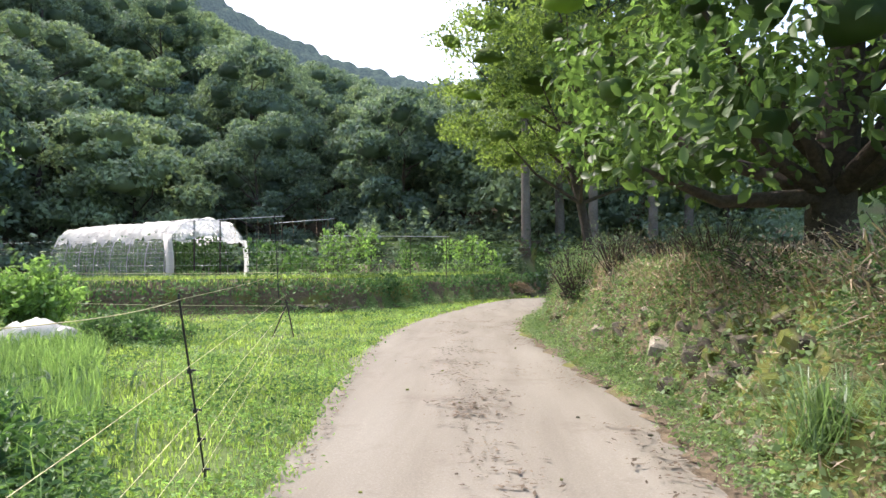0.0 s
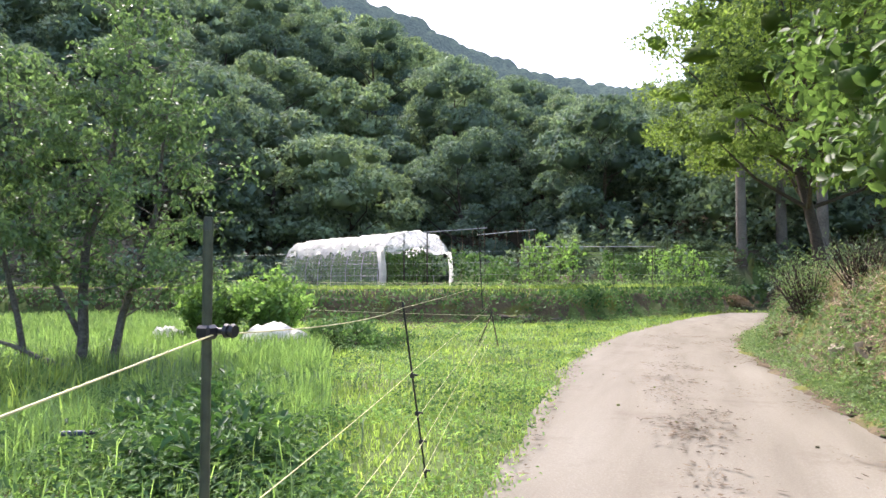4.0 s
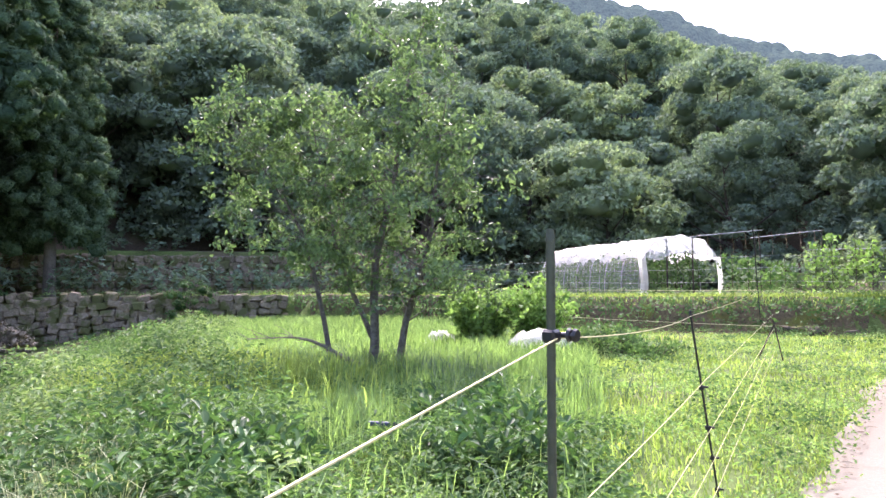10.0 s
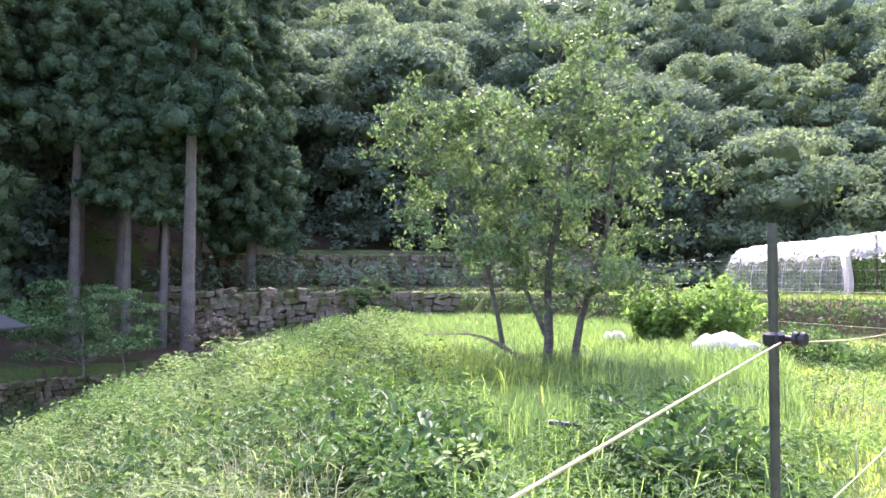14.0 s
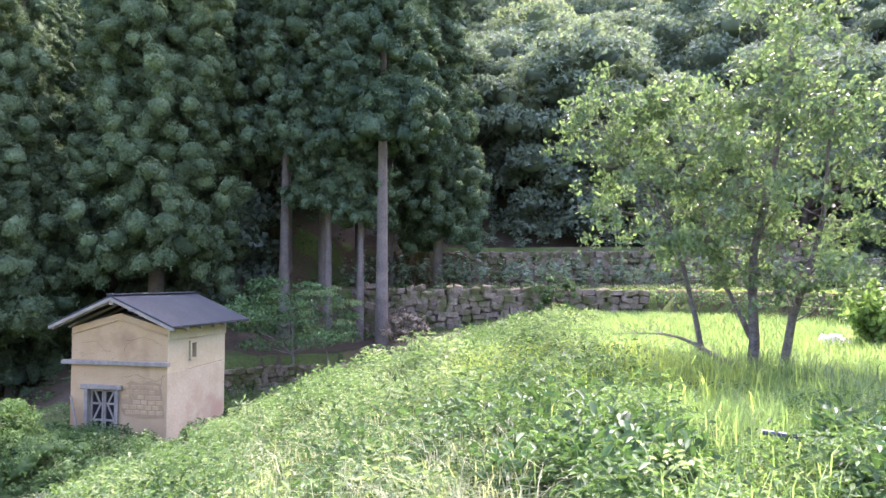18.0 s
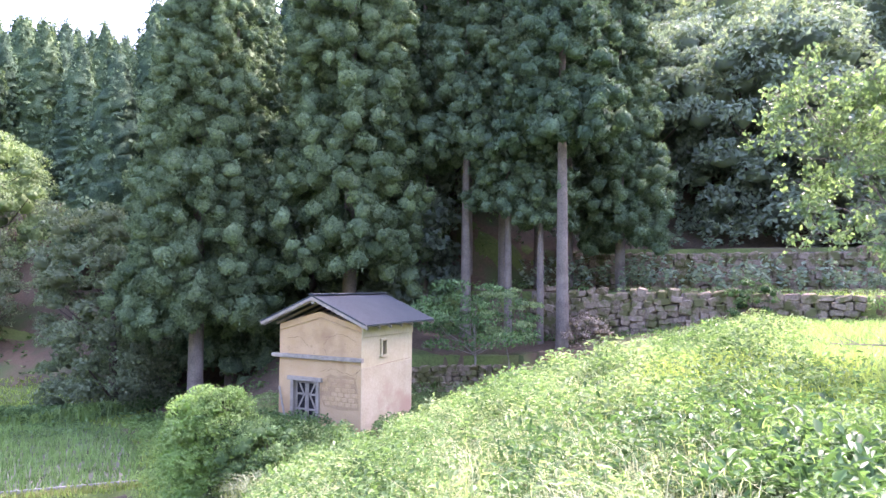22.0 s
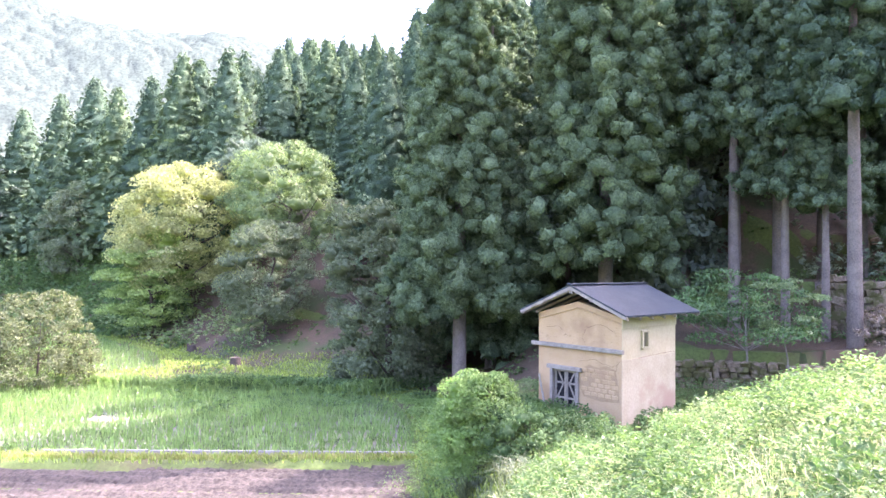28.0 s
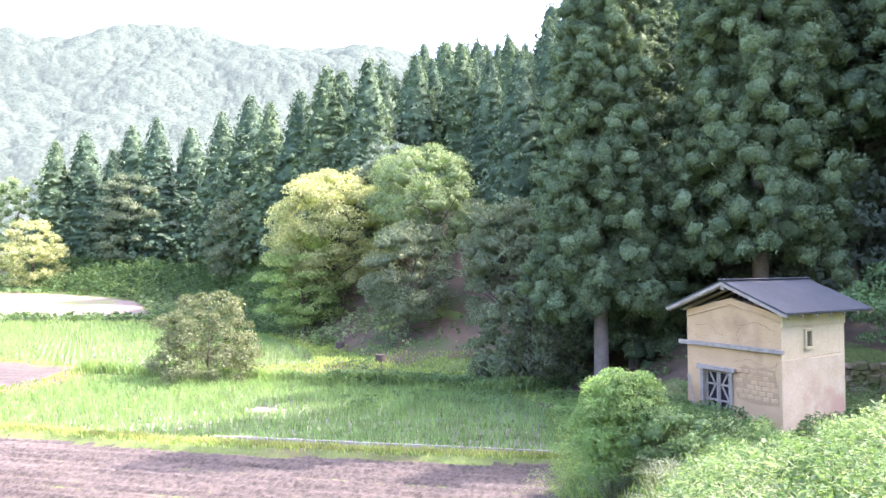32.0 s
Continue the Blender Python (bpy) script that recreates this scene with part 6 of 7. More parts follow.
# a clump of long grass at its foot, and shrubs on the nose of the bank
for gx, gy, count, tall_ in [(2.12, 4.55, 240, 0.78), (2.3, 3.9, 160, 0.6)]:
    clump = thing("grass_clump", pose(gx, gy, land_at(gx, gy) - 0.02), "clump of long arching green grass at the foot of the bank", "grass clump")
    m = count
    p = np.c_[rng.normal(0, 0.09, m), rng.normal(0, 0.09, m), np.zeros(m)]
    v, f = blades(p, tall_ * (0.5 + 0.6 * rng.random(m)), np.full(m, 0.010), 1.7, rng)
    link("blade_tuft", mesh_of("blade_tuft", v, f, L_SEDGE), clump)


def shrub(name, x, y, tall_, wide, mat, label, stems=26, leaves=500, leaf=0.05, seed=1, woody=BARK, sink=0.05, low_part=0.3):
    """A bush of upright stems with leaves about their upper ends."""
    rng = np.random.default_rng(seed)
    e = thing(name, pose(x, y, land_at(x, y) - sink), label, "bush")
    ends_ = []
    pieces = []
    for _ in range(stems):
        a, r = rng.random() * 6.283, wide * rng.random() ** 0.6
        p0 = np.array([math.cos(a) * r * 0.3, math.sin(a) * r * 0.3, -0.05])
        p2 = np.array([math.cos(a) * r, math.sin(a) * r, tall_ * (0.55 + 0.45 * rng.random()) * (1 - 0.25 * (r / wide) ** 2)])
        p1 = (p0 + p2) / 2 + np.array([0, 0, 0.12 * tall_]) + rng.normal(0, 0.04, 3)
        pieces.append(tube(np.array([p0, p1, p2]), [0.012, 0.008, 0.003], 4))
        for w in np.linspace(low_part, 1, 6):
            ends_.append(p0 + (p1 - p0) * w * 2 if w < 0.5 else p1 + (p2 - p1) * (w * 2 - 1))
    v, f = merge(pieces)
    link("twig_tangle", mesh_of("twig_tangle", v, f, woody, True), e)
    ends_ = np.array(ends_)
    each = rng.integers(0, len(ends_), leaves)
    c = ends_[each] + rng.normal(0, wide * 0.10, (leaves, 3))
    c[:, 2] = np.abs(c[:, 2])
    s = leaf * (0.6 + 0.8 * rng.random(leaves))
    v, f = leaf_faces(c, scatter_dirs(leaves, rng) + np.array([0, 0, -0.2]), scatter_dirs(leaves, rng) + np.array([0, 0, 0.6]), s, s * 0.5, 0.25)
    link("foliage", mesh_of("foliage", v, f, mat), e)
    return e


shrub("azalea_bush", 1.75, 13.6, 1.15, 0.85, L_PALE, "half-bare twiggy bush on the nose of the bank", 90, 2400, 0.045, 2)
shrub("azalea_bush", 2.3, 12.2, 0.9, 0.7, L_GREY, "half-bare twiggy bush on the bank", 90, 900, 0.045, 3)
shrub("azalea_bush", 2.9, 11.0, 0.8, 0.6, L_DRY, "bare dark twiggy bush on the bank", 70, 260, 0.045, 4)
shrub("azalea_bush", 3.1, 9.5, 0.9, 0.7, L_GREY, "dull green bush on the bank", 70, 900, 0.05, 5)
shrub("azalea_bush", 3.0, 7.0, 0.55, 0.8, L_DRY, "brown dead bush on the bank", 80, 1100, 0.05, 6)
shrub("azalea_bush", 3.3, 5.6, 0.6, 0.8, L_GREY, "dull green undergrowth on the bank", 80, 900, 0.05, 7)

# ---- bushes in the meadow and below it ----
UNDER = (-27.1, 3.0)
shrub("leafy_bush", -9.3, 13.6, 1.75, 0.9, L_BRIGHT, "bright green leafy bush by the plastic sheet", 70, 6000, 0.13, 11, low_part=0.05)
shrub("leafy_bush", -10.6, 13.0, 1.65, 0.85, L_BRIGHT, "bright green leafy bush in the meadow", 70, 6000, 0.13, 12, low_part=0.05)
shrub("low_bush", -7.1, 12.8, 0.72, 0.95, L_WEED, "low leafy plants beside the plastic sheet", 50, 3200, 0.09, 13, low_part=0.0)
shrub("low_bush", -6.2, 12.7, 0.45, 0.8, L_WEED, "low leafy plants beside the plastic sheet", 40, 2000, 0.08, 14, low_part=0.0)
t = tree("round_bush", 2.6, 1.0, L_BRIGHT, 18000, 0.085, 72, "dense round green bush overgrown with vines", clear=0.0, category="bush", r0=0.04, blobs=70, squat=0.3, inner=0.55, core=0.5, wide=0.3, top=0.75, tier=0.95)
t.matrix_world = pose(-17.9, -4.6, min(-3.6, land_at(-17.9, -4.6))) @ Matrix.Diagonal((1.15, 1.15, 1.0, 1))
t = tree("round_bush", 1.2, 1.1, L_WEED, 4000, 0.08, 73, "low green bush below the storehouse", clear=0.0, category="bush", r0=0.03, blobs=30, squat=0.32)
put(t, -17.0, -3.2, 0, 1.0, 0.15)
for gx, gy in [(-16.6, -4.6), (-15.0, -3.0), (-18.5, 0.6)]:
    clump = thing("pampas_clump", pose(gx, gy, land_at(gx, gy)), "arching clump of pampas grass on the slope", "grass clump")
    p = np.c_[rng.normal(0, 0.1, 220), rng.normal(0, 0.1, 220), np.zeros(220)]
    v, f = blades(p, 0.9 * (0.5 + 0.6 * rng.random(220)), np.full(220, 0.022), 1.6, rng)
    link("blade_tuft", mesh_of("blade_tuft", v, f, L_GREY), clump)
t = tree("understory_tree", 4.4, 2.6, L_DOCK, 7000, 0.13, 75, "small dark shade tree with flat sprays before the cedars", clear=0.45, blobs=30, r0=0.05, bark=GREY_BARK, squat=0.26, core=0, tier=0.4, wide=0.3, top=0.8)
put(t, *UNDER)
# sun glint on this one is painted: it gets the paler leaf colour
t = tree("understory_tree", 4.3, 1.1, L_PALE, 2200, 0.13, 76, "small tree with sun on its leaves put in as a paler leaf colour", clear=0.5, blobs=12, r0=0.03, bark=GREY_BARK, squat=0.3, core=0, tier=0.4)
put(t, UNDER[0] + 0.2, UNDER[1] + 1.4)
t = tree("dry_bush", 1.3, 1.0, L_DRY, 1500, 0.12, 77, "heap of dry brown fern at the end of the stone wall", clear=0.0, category="bush", r0=0.02)
put(t, -28.2, 7.8)
t = tree("wall_shrub", 1.9, 0.9, L_WEED, 2200, 0.10, 78, "dark green shrub growing against the stone wall", clear=0.0, category="bush", r0=0.02)
put(t, -25.6, 13.6)


# ---- storehouse details ----
LEDGE = 2.03
part("ledge_beam", box_bm((3.35, 0.12, 0.12), (WIDE / 2 + 0.06, -0.07, LEDGE), bevel=0.015), GREYWOOD, store, "weathered grey beam across the gable wall")
for a0 in (D0 - 0.05, D1 + 0.05):
    part("door_post", box_bm((0.11, 0.14, DH + 0.35), (a0, -0.01, (DH - 0.25) / 2), bevel=0.01), GREYWOOD, store)
part("door_lintel", box_bm((1.28, 0.18, 0.12), ((D0 + D1) / 2, -0.02, DH + 0.07), bevel=0.012), GREYWOOD, store)
DARKIN, nt_, b_ = material("dark interior boards", 0.9, 0.1)
b_.inputs["Base Color"].default_value = (0.02, 0.02, 0.02, 1)
for leaf_i in range(2):
    w = (D1 - D0) / 2
    a0 = D0 + leaf_i * w
    door = part("door_leaf", box_bm((w - 0.02, 0.03, DH + 0.2), (a0 + w / 2, 0.10, DH / 2 - 0.1)), DARKIN, store, "old double door with a wooden lattice")
    for u in (0.035, w - 0.035):
        part("stile", box_bm((0.055, 0.045, DH + 0.2), (a0 + u, 0.07, DH / 2 - 0.1), bevel=0.006), GREYWOOD, door)
    for h in (0.05, 0.45, 0.9, DH - 0.04):
        part("rail", box_bm((w - 0.13, 0.045, 0.055), (a0 + w / 2, 0.07, h), bevel=0.006), GREYWOOD, door)
    for h, turn_ in ((0.25, 62), (0.68, 118), (1.08, 62)):
        t_ = Matrix.Rotation(radians(turn_ if leaf_i == 0 else 180 - turn_), 4, "Y")
        part("lattice_slat", box_bm((0.44, 0.03, 0.045), (a0 + w / 2, 0.075, h), turn=t_), GREYWOOD, door)
part("leaning_plank", box_bm((0.06, 0.03, 1.25), (D1 + 0.30, -0.16, 0.5), turn=Matrix.Rotation(radians(14), 4, "Y")), GREYWOOD, store)
# small side window with a frame and bars
for name, size, at in (("window_jamb", (0.10, 0.07, V1 - V0 + 0.14), (-0.01, W0 - 0.035, (V0 + V1) / 2)), ("window_jamb", (0.10, 0.07, V1 - V0 + 0.14), (-0.01, W1 + 0.035, (V0 + V1) / 2)), ("window_sill", (0.12, 0.38, 0.07), (-0.015, (W0 + W1) / 2, V0 - 0.03)), ("window_head", (0.10, 0.38, 0.07), (-0.01, (W0 + W1) / 2, V1 + 0.03))):
    part(name, box_bm(size, at, bevel=0.008), LIME, store)
part("window_board", box_bm((0.03, 0.30, 0.50), (0.15, (W0 + W1) / 2, (V0 + V1) / 2)), DARKIN, store)
for k in range(2):
    part("window_bar", box_bm((0.03, 0.022, 0.46), (0.06, W0 + 0.07 + 0.08 * k, (V0 + V1) / 2)), GREYWOOD, store)
# raised plaster band under the eaves and under the gable
part("plaster_band", box_bm((0.05, DEEP, 0.30), (-0.022, DEEP / 2, HIGH - 0.16), bevel=0.01), LIME, store)
for sgn in (0, 1):
    ang = math.atan2(PEAK, WIDE / 2) * (-1 if sgn == 0 else 1)
    cx = WIDE * 0.25 if sgn == 0 else WIDE * 0.75
    part("gable_moulding", box_bm((WIDE / 2 * 1.02, 0.045, 0.05), (cx, -0.02, HIGH + 0.02), turn=Matrix.Rotation(ang * 0.68, 4, "Y"), bevel=0.01), PLASTER, store)
    slope = math.atan2(PEAK + 0.02, WIDE / 2)
    length_ = (WIDE / 2 + OV) / math.cos(slope)
    bx = (WIDE / 2 - OV) / 2 if sgn == 0 else (WIDE + OV + WIDE / 2) / 2
    bz = (top + low_z) / 2 - 0.09
    for yy in (-OF + 0.02, DEEP + OB - 0.02):
        part("barge_board", box_bm((length_, 0.035, 0.10), (bx, yy, bz), turn=Matrix.Rotation(ang * 1.0, 4, "Y")), GREYWOOD, store)
    for k in range(7):
        part("rafter", box_bm((length_ * 0.98, 0.06, 0.07), (bx, -OF + 0.12 + k * (DEEP + OF + OB - 0.24) / 6, bz - 0.045), turn=Matrix.Rotation(ang, 4, "Y")), GREYWOOD, store)
part("ridge_cap", box_bm((0.22, DEEP + OF + OB + 0.04, 0.04), (WIDE / 2, (DEEP + OB - OF) / 2, top + 0.015), bevel=0.012), TIN, store)
part("ridge_beam", box_bm((0.12, DEEP + OF + OB - 0.1, 0.14), (WIDE / 2, (DEEP + OB - OF) / 2, top - 0.19)), GREYWOOD, store)
# cracks in the plaster, and the step between the two coats on the side wall
CRACK, nt_, b_ = material("dark crack", 0.95, 0.05)
b_.inputs["Base Color"].default_value = (0.15, 0.10, 0.06, 1)


def crack(points, name="crack"):
    pts = []
    for a, b in zip(points[:-1], points[1:]):
        for k in np.linspace(0, 1, 7, endpoint=False):
            p = np.array(a) * (1 - k) + np.array(b) * k
            pts.append(p + np.array([rng.normal(0, 0.014), 0, rng.normal(0, 0.014)]) * (1 if a[1] < 0.02 and a[0] > 0 else 0))
    pts.append(np.array(points[-1], float))
    link(name, mesh_of(name, *tube(np.array(pts), [0.0045] * len(pts), 4), CRACK), store)


crack([(0.05, 0.0, 1.75), (0.3, 0.0, 1.55), (0.9, 0.0, 1.72), (1.45, 0.0, 1.62)])
crack([(0.12, 0.0, 0.95), (0.2, 0.0, 1.35), (0.14, 0.0, 1.75)])
crack([(0.2, 0.0, 2.55), (0.7, 0.0, 2.75), (1.3, 0.0, 2.62)])
crack([(1.9, 0.0, 2.3), (2.2, 0.0, 2.6), (2.7, 0.0, 2.55)])
crack([(1.2, 0.0, 2.05), (1.35, 0.0, 2.35), (1.2, 0.0, 2.6)])
crack([(-0.002, 0.02, 1.78), (-0.002, 0.9, 1.80), (-0.002, 1.9, 1.84), (-0.002, DEEP - 0.02, 1.86)], "coat_line")
part("lower_coat", box_bm((0.014, DEEP - 0.02, 2.3), (-0.006, DEEP / 2, 1.80 - 1.15), bevel=0.005), RAWCOAT, store, "pale rough undercoat of the side wall")
MUDWALL = rough_mat("bare mud wall", (0.31, 0.21, 0.105), (0.40, 0.285, 0.155), 3.0, 40.0, 0.95, 0.012, space=False)
ragged_edge = [(0.06, 0.6), (0.1, 1.1), (0.2, 1.5), (0.5, 1.58), (0.8, 1.5), (1.1, 1.56), (1.4, 1.4), (1.44, 0.9), (1.3, 0.62), (0.7, 0.55)]
slab("bare_patch", [ragged_edge], 0.006, lambda a, h, d: (a, d - 0.003, h), MUDWALL, store, "bare patch where the plaster has fallen")
for k in range(46):
    a0, h0 = rng.uniform(0.1, WIDE - 0.1), rng.choice([rng.uniform(2.12, 2.35), rng.uniform(2.1, 3.0), rng.uniform(0.3, 1.9)])
    if D0 - 0.15 < a0 < D1 + 0.15 and h0 < DH + 0.3:
        continue
    bm = bmesh.new()
    bmesh.ops.create_circle(bm, cap_ends=True, segments=7, radius=1.0)
    for v_ in bm.verts:
        v_.co *= rng.uniform(0.6, 1.3)
    bmesh.ops.transform(bm, verts=bm.verts, matrix=Matrix.Translation((a0, -0.003, h0)) @ Matrix.Rotation(radians(90), 4, "X") @ Matrix.Diagonal((rng.uniform(0.012, 0.05), rng.uniform(0.008, 0.025), 1, 1)))
    part("plaster_chip", bm, MUDWALL, store)
# patch of bare wall where the plaster has fallen: rough mud bricks
for row_ in range(6):
    for col in range(5):
        a0 = 0.22 + col * 0.235 + (0.11 if row_ % 2 else 0)
        h0 = 0.72 + row_ * 0.135
        if a0 > 1.34 or rng.random() < 0.12:
            continue
        part("mud_brick", box_bm((0.20 + rng.normal(0, 0.012), 0.03, 0.115), (a0, -0.002 + rng.normal(0, 0.004), h0), turn=Matrix.Rotation(rng.normal(0, 0.03), 4, "Y"), bevel=0.012), PLASTER, store)


# ---- fence ----
def paint(name, colour, rough=0.5, metal=0.0, spec=0.5):
    m, nt, b = material(name, rough, spec)
    c = mix(nt, ramp(nt, noise_tex(nt, 30.0, 5), [(0.45, (0, 0, 0)), (0.7, (1, 1, 1))]), colour, tuple(v * 0.6 for v in colour))
    nt.links.new(c, b.inputs["Base Color"])
    b.inputs["Metallic"].default_value = metal
    return m


STAKE = paint("dark green coated steel", (0.055, 0.068, 0.04), 0.55)
BLACKP = paint("black plastic", (0.015, 0.016, 0.018), 0.4)
ROPE = paint("pale yellow fence rope", (0.62, 0.58, 0.30), 0.7)
PIPE = paint("galvanised pipe", (0.42, 0.42, 0.42), 0.45, 0.6)
BLUEP = paint("blue-grey plastic", (0.035, 0.05, 0.10), 0.5)


def rod_thing(name, foot, head, r, mat, label, clips=(), category="fence post"):
    foot, head = Vector(foot), Vector(head)
    e = thing(name, Matrix.Translation(foot), label, category)
    n = 12
    path = np.array([(head - foot) * k / n for k in range(-1, n + 1)])
    link("shaft", mesh_of("shaft", *tube(path, [r] * (n + 2), 8), mat, True), e)
    capb = bmesh.new()
    bmesh.ops.create_cone(capb, cap_ends=True, segments=10, radius1=r * 1.15, radius2=r * 0.9, depth=0.03, matrix=Matrix.Translation(head - foot))
    part("cap", capb, mat, e)
    for k in clips:
        c = (head - foot) * k
        clip = part("insulator", box_bm((r * 4.2, r * 3.2, 0.03), (c.x, c.y, c.z), bevel=0.004), BLACKP, e, "black plastic insulator clip")
        part("hook", box_bm((0.035, 0.014, 0.014), (c.x + 0.03, c.y - 0.01, c.z + 0.008), bevel=0.003), BLACKP, clip)
    return e


def rope_thing(points, r, mat, label, sag=0.0, name="fence_rope"):
    pts = []
    for a, b in zip(points[:-1], points[1:]):
        a, b = np.array(a), np.array(b)
        for k in np.linspace(0, 1, 12, endpoint=False):
            pts.append(a + (b - a) * k - np.array([0, 0, sag * 4 * k * (1 - k)]))
    pts.append(np.array(points[-1]))
    ob = link(name, mesh_of(name, *tube(np.array(pts), [r] * len(pts), 5), mat, True))
    return tagged(ob, label, "rope")


pole = rod_thing("fence_stake", (-1.11, 1.31, -0.35), (-1.07, 1.27, 1.60), 0.0105, STAKE, "dark green ribbed steel stake with a black insulator")
for k in range(40):
    ringb = bmesh.new()
    bmesh.ops.create_cone(ringb, cap_ends=False, segments=8, radius1=0.0114, radius2=0.0114, depth=0.006, matrix=Matrix.Translation((0.04 * k / 40, -0.04 * k / 40, 0.1 + 1.8 * k / 40)))
    part("rib", ringb, STAKE, pole)
clamp = part("clamp", box_bm((0.036, 0.036, 0.03), (0.036, -0.036, 1.72), bevel=0.006), BLACKP, pole, "black plastic clamp")
bm = bmesh.new()
bmesh.ops.create_cone(bm, cap_ends=True, segments=12, radius1=0.007, radius2=0.006, depth=0.05, matrix=Matrix.Translation((0.068, -0.02, 1.722)) @ Matrix.Rotation(radians(90), 4, "Y"))
part("arm", bm, BLACKP, clamp)
bm = bmesh.new()
for q in (0.074, 0.09):
    bmesh.ops.create_cone(bm, cap_ends=True, segments=14, radius1=0.016, radius2=0.013, depth=0.007, matrix=Matrix.Translation((q, -0.016, 1.722)) @ Matrix.Rotation(radians(90), 4, "Y"))
part("spool", bm, BLACKP, clamp)
rod_thing("fence_rod", (-1.93, 4.68, 0.0), (-1.94, 4.28, 1.30), 0.0075, BLACKP, "thin black fence rod with four insulator clips", (0.08, 0.25, 0.41, 0.62))
rod_thing("fence_rod", (-6.0, 19.3, 0.75), (-6.05, 19.1, 2.95), 0.012, BLACKP, "thin dark fence rod on the terrace edge", (0.1, 0.3))
for a, b in (((-4.45, 13.9, 0.0), (-4.14, 13.95, 0.72)), ((-4.02, 14.0, 0.0), (-4.16, 13.93, 0.78))):
    rod_thing("corner_stake", a, b, 0.014, BARK, "short leaning wooden stake bound to its neighbour", (), "stake")
rope_thing([(-1.06, 1.28, 1.365), (-1.94, 4.30, 1.28), (-6.0, 19.15, 1.25)], 0.0019, ROPE, "pale yellow electric fence rope between the posts", 0.03)
for z0, z1, z2 in ((0.92, 0.86, 0.90), (0.62, 0.54, 0.62), (0.44, 0.34, 0.45), (0.25, 0.15, 0.2)):
    rope_thing([(-1.09, 1.29, z0), (-1.91, 4.3 + (1.3 - z1) * 0.3, z1), (-4.15, 13.95, z2)], 0.0018, ROPE, "pale yellow electric fence rope between the posts", 0.01)
rope_thing([(-4.15, 13.95, 0.66), (-11.5, 15.5, 0.7), (-24, 18.5, 0.9)], 0.004, ROPE, "pale fence rope strung along the terrace", 0.03)
rope_thing([(-6.0, 19.15, 1.3), (-13, 18.6, 1.35), (-26, 20.0, 1.6)], 0.005, ROPE, "pale fence rope strung along the terrace", 0.03)
for z0 in (1.55, 1.95, 2.3):
    rope_thing([(-22, 21.5, z0), (-12, 20.6, z0), (-6, 21.3, z0), (-2.2, 26.6, z0), (2.0, 34, z0)], 0.003, PIPE, "thin wire strung before the vegetable beds", 0.04, "fence_wire")
rope_thing([(-1.06, 1.28, 1.365), (-0.68, 0.09, 1.287), (-0.80, -2.6, 0.95)], 0.0019, ROPE, "pale yellow electric fence rope running along the track", 0.0)
nozzle = thing("garden_torch", pose(-4.63, 4.15, 0.27, 0, 0, 28), "dark blue torch-shaped garden lamp on a short stake", "garden lamp")
bm = bmesh.new()
bmesh.ops.create_cone(bm, cap_ends=True, segments=14, radius1=0.022, radius2=0.02, depth=0.2, matrix=Matrix.Translation((-0.05, 0, 0)) @ Matrix.Rotation(radians(90), 4, "Y"))
part("barrel", bm, BLUEP, nozzle)
bm = bmesh.new()
bmesh.ops.create_cone(bm, cap_ends=True, segments=14, radius1=0.02, radius2=0.032, depth=0.09, matrix=Matrix.Translation((0.10, 0, 0)) @ Matrix.Rotation(radians(90), 4, "Y"))
part("head", bm, BLACKP, nozzle)
part("stake", box_bm((0.02, 0.02, 0.62), (0.05, 0, -0.31), bevel=0.004), BLACKP, nozzle)


# ---- net tunnel and vegetable beds on the terrace ----
def film_mat():
    m, nt, b = material("white plastic film", 0.35, 0.5)
    c = ramp(nt, noise_tex(nt, 3.0, 6, 0.7), [(0.3, (0.42, 0.42, 0.37)), (0.7, (0.80, 0.80, 0.77))])
    nt.links.new(c, b.inputs["Base Color"])
    bump(nt, b, noise_tex(nt, 5.0, 6), 0.6, 0.03)
    t = nt.nodes.new("ShaderNodeBsdfTranslucent")
    t.inputs[0].default_value = (0.85, 0.85, 0.82, 1)
    s = node(nt, "ShaderNodeMixShader", Fac=0.5)
    nt.links.new(b.outputs[0], s.inputs[1])
    nt.links.new(t.outputs[0], s.inputs[2])
    nt.links.new(s.outputs[0], nt.nodes["Material Output"].inputs[0])
    return m


FILM = film_mat()


def sheer_mat(name, thin, thick):
    """Thin worn film or net: partly see-through."""
    m, nt, b = material(name, 0.5, 0.3)
    b.inputs["Base Color"].default_value = (0.7, 0.7, 0.66, 1)
    t = nt.nodes.new("ShaderNodeBsdfTransparent")
    s = nt.nodes.new("ShaderNodeMixShader")
    nt.links.new(ramp(nt, noise_tex(nt, 4.0, 5, 0.7), [(0.4, (thin, thin, thin)), (0.65, (thick, thick, thick))]), s.inputs[0])
    nt.links.new(t.outputs[0], s.inputs[1])
    nt.links.new(b.outputs[0], s.inputs[2])
    nt.links.new(s.outputs[0], nt.nodes["Material Output"].inputs[0])
    return m


SHEER, VEIL = sheer_mat("sheer film", 0.25, 0.75), sheer_mat("fine white net", 0.10, 0.32)
TW, TL, TZ = 3.4, 8.8, 1.05
ax, ay = -0.830, 0.557
tunnel_m = Matrix(((0.557, ax, 0, -11.0), (0.83, ay, 0, 22.6), (0, 0, 1, TZ), (0, 0, 0, 1)))
tunnel = thing("net_tunnel", tunnel_m, "arched vegetable tunnel covered with white plastic film and netting", "greenhouse")


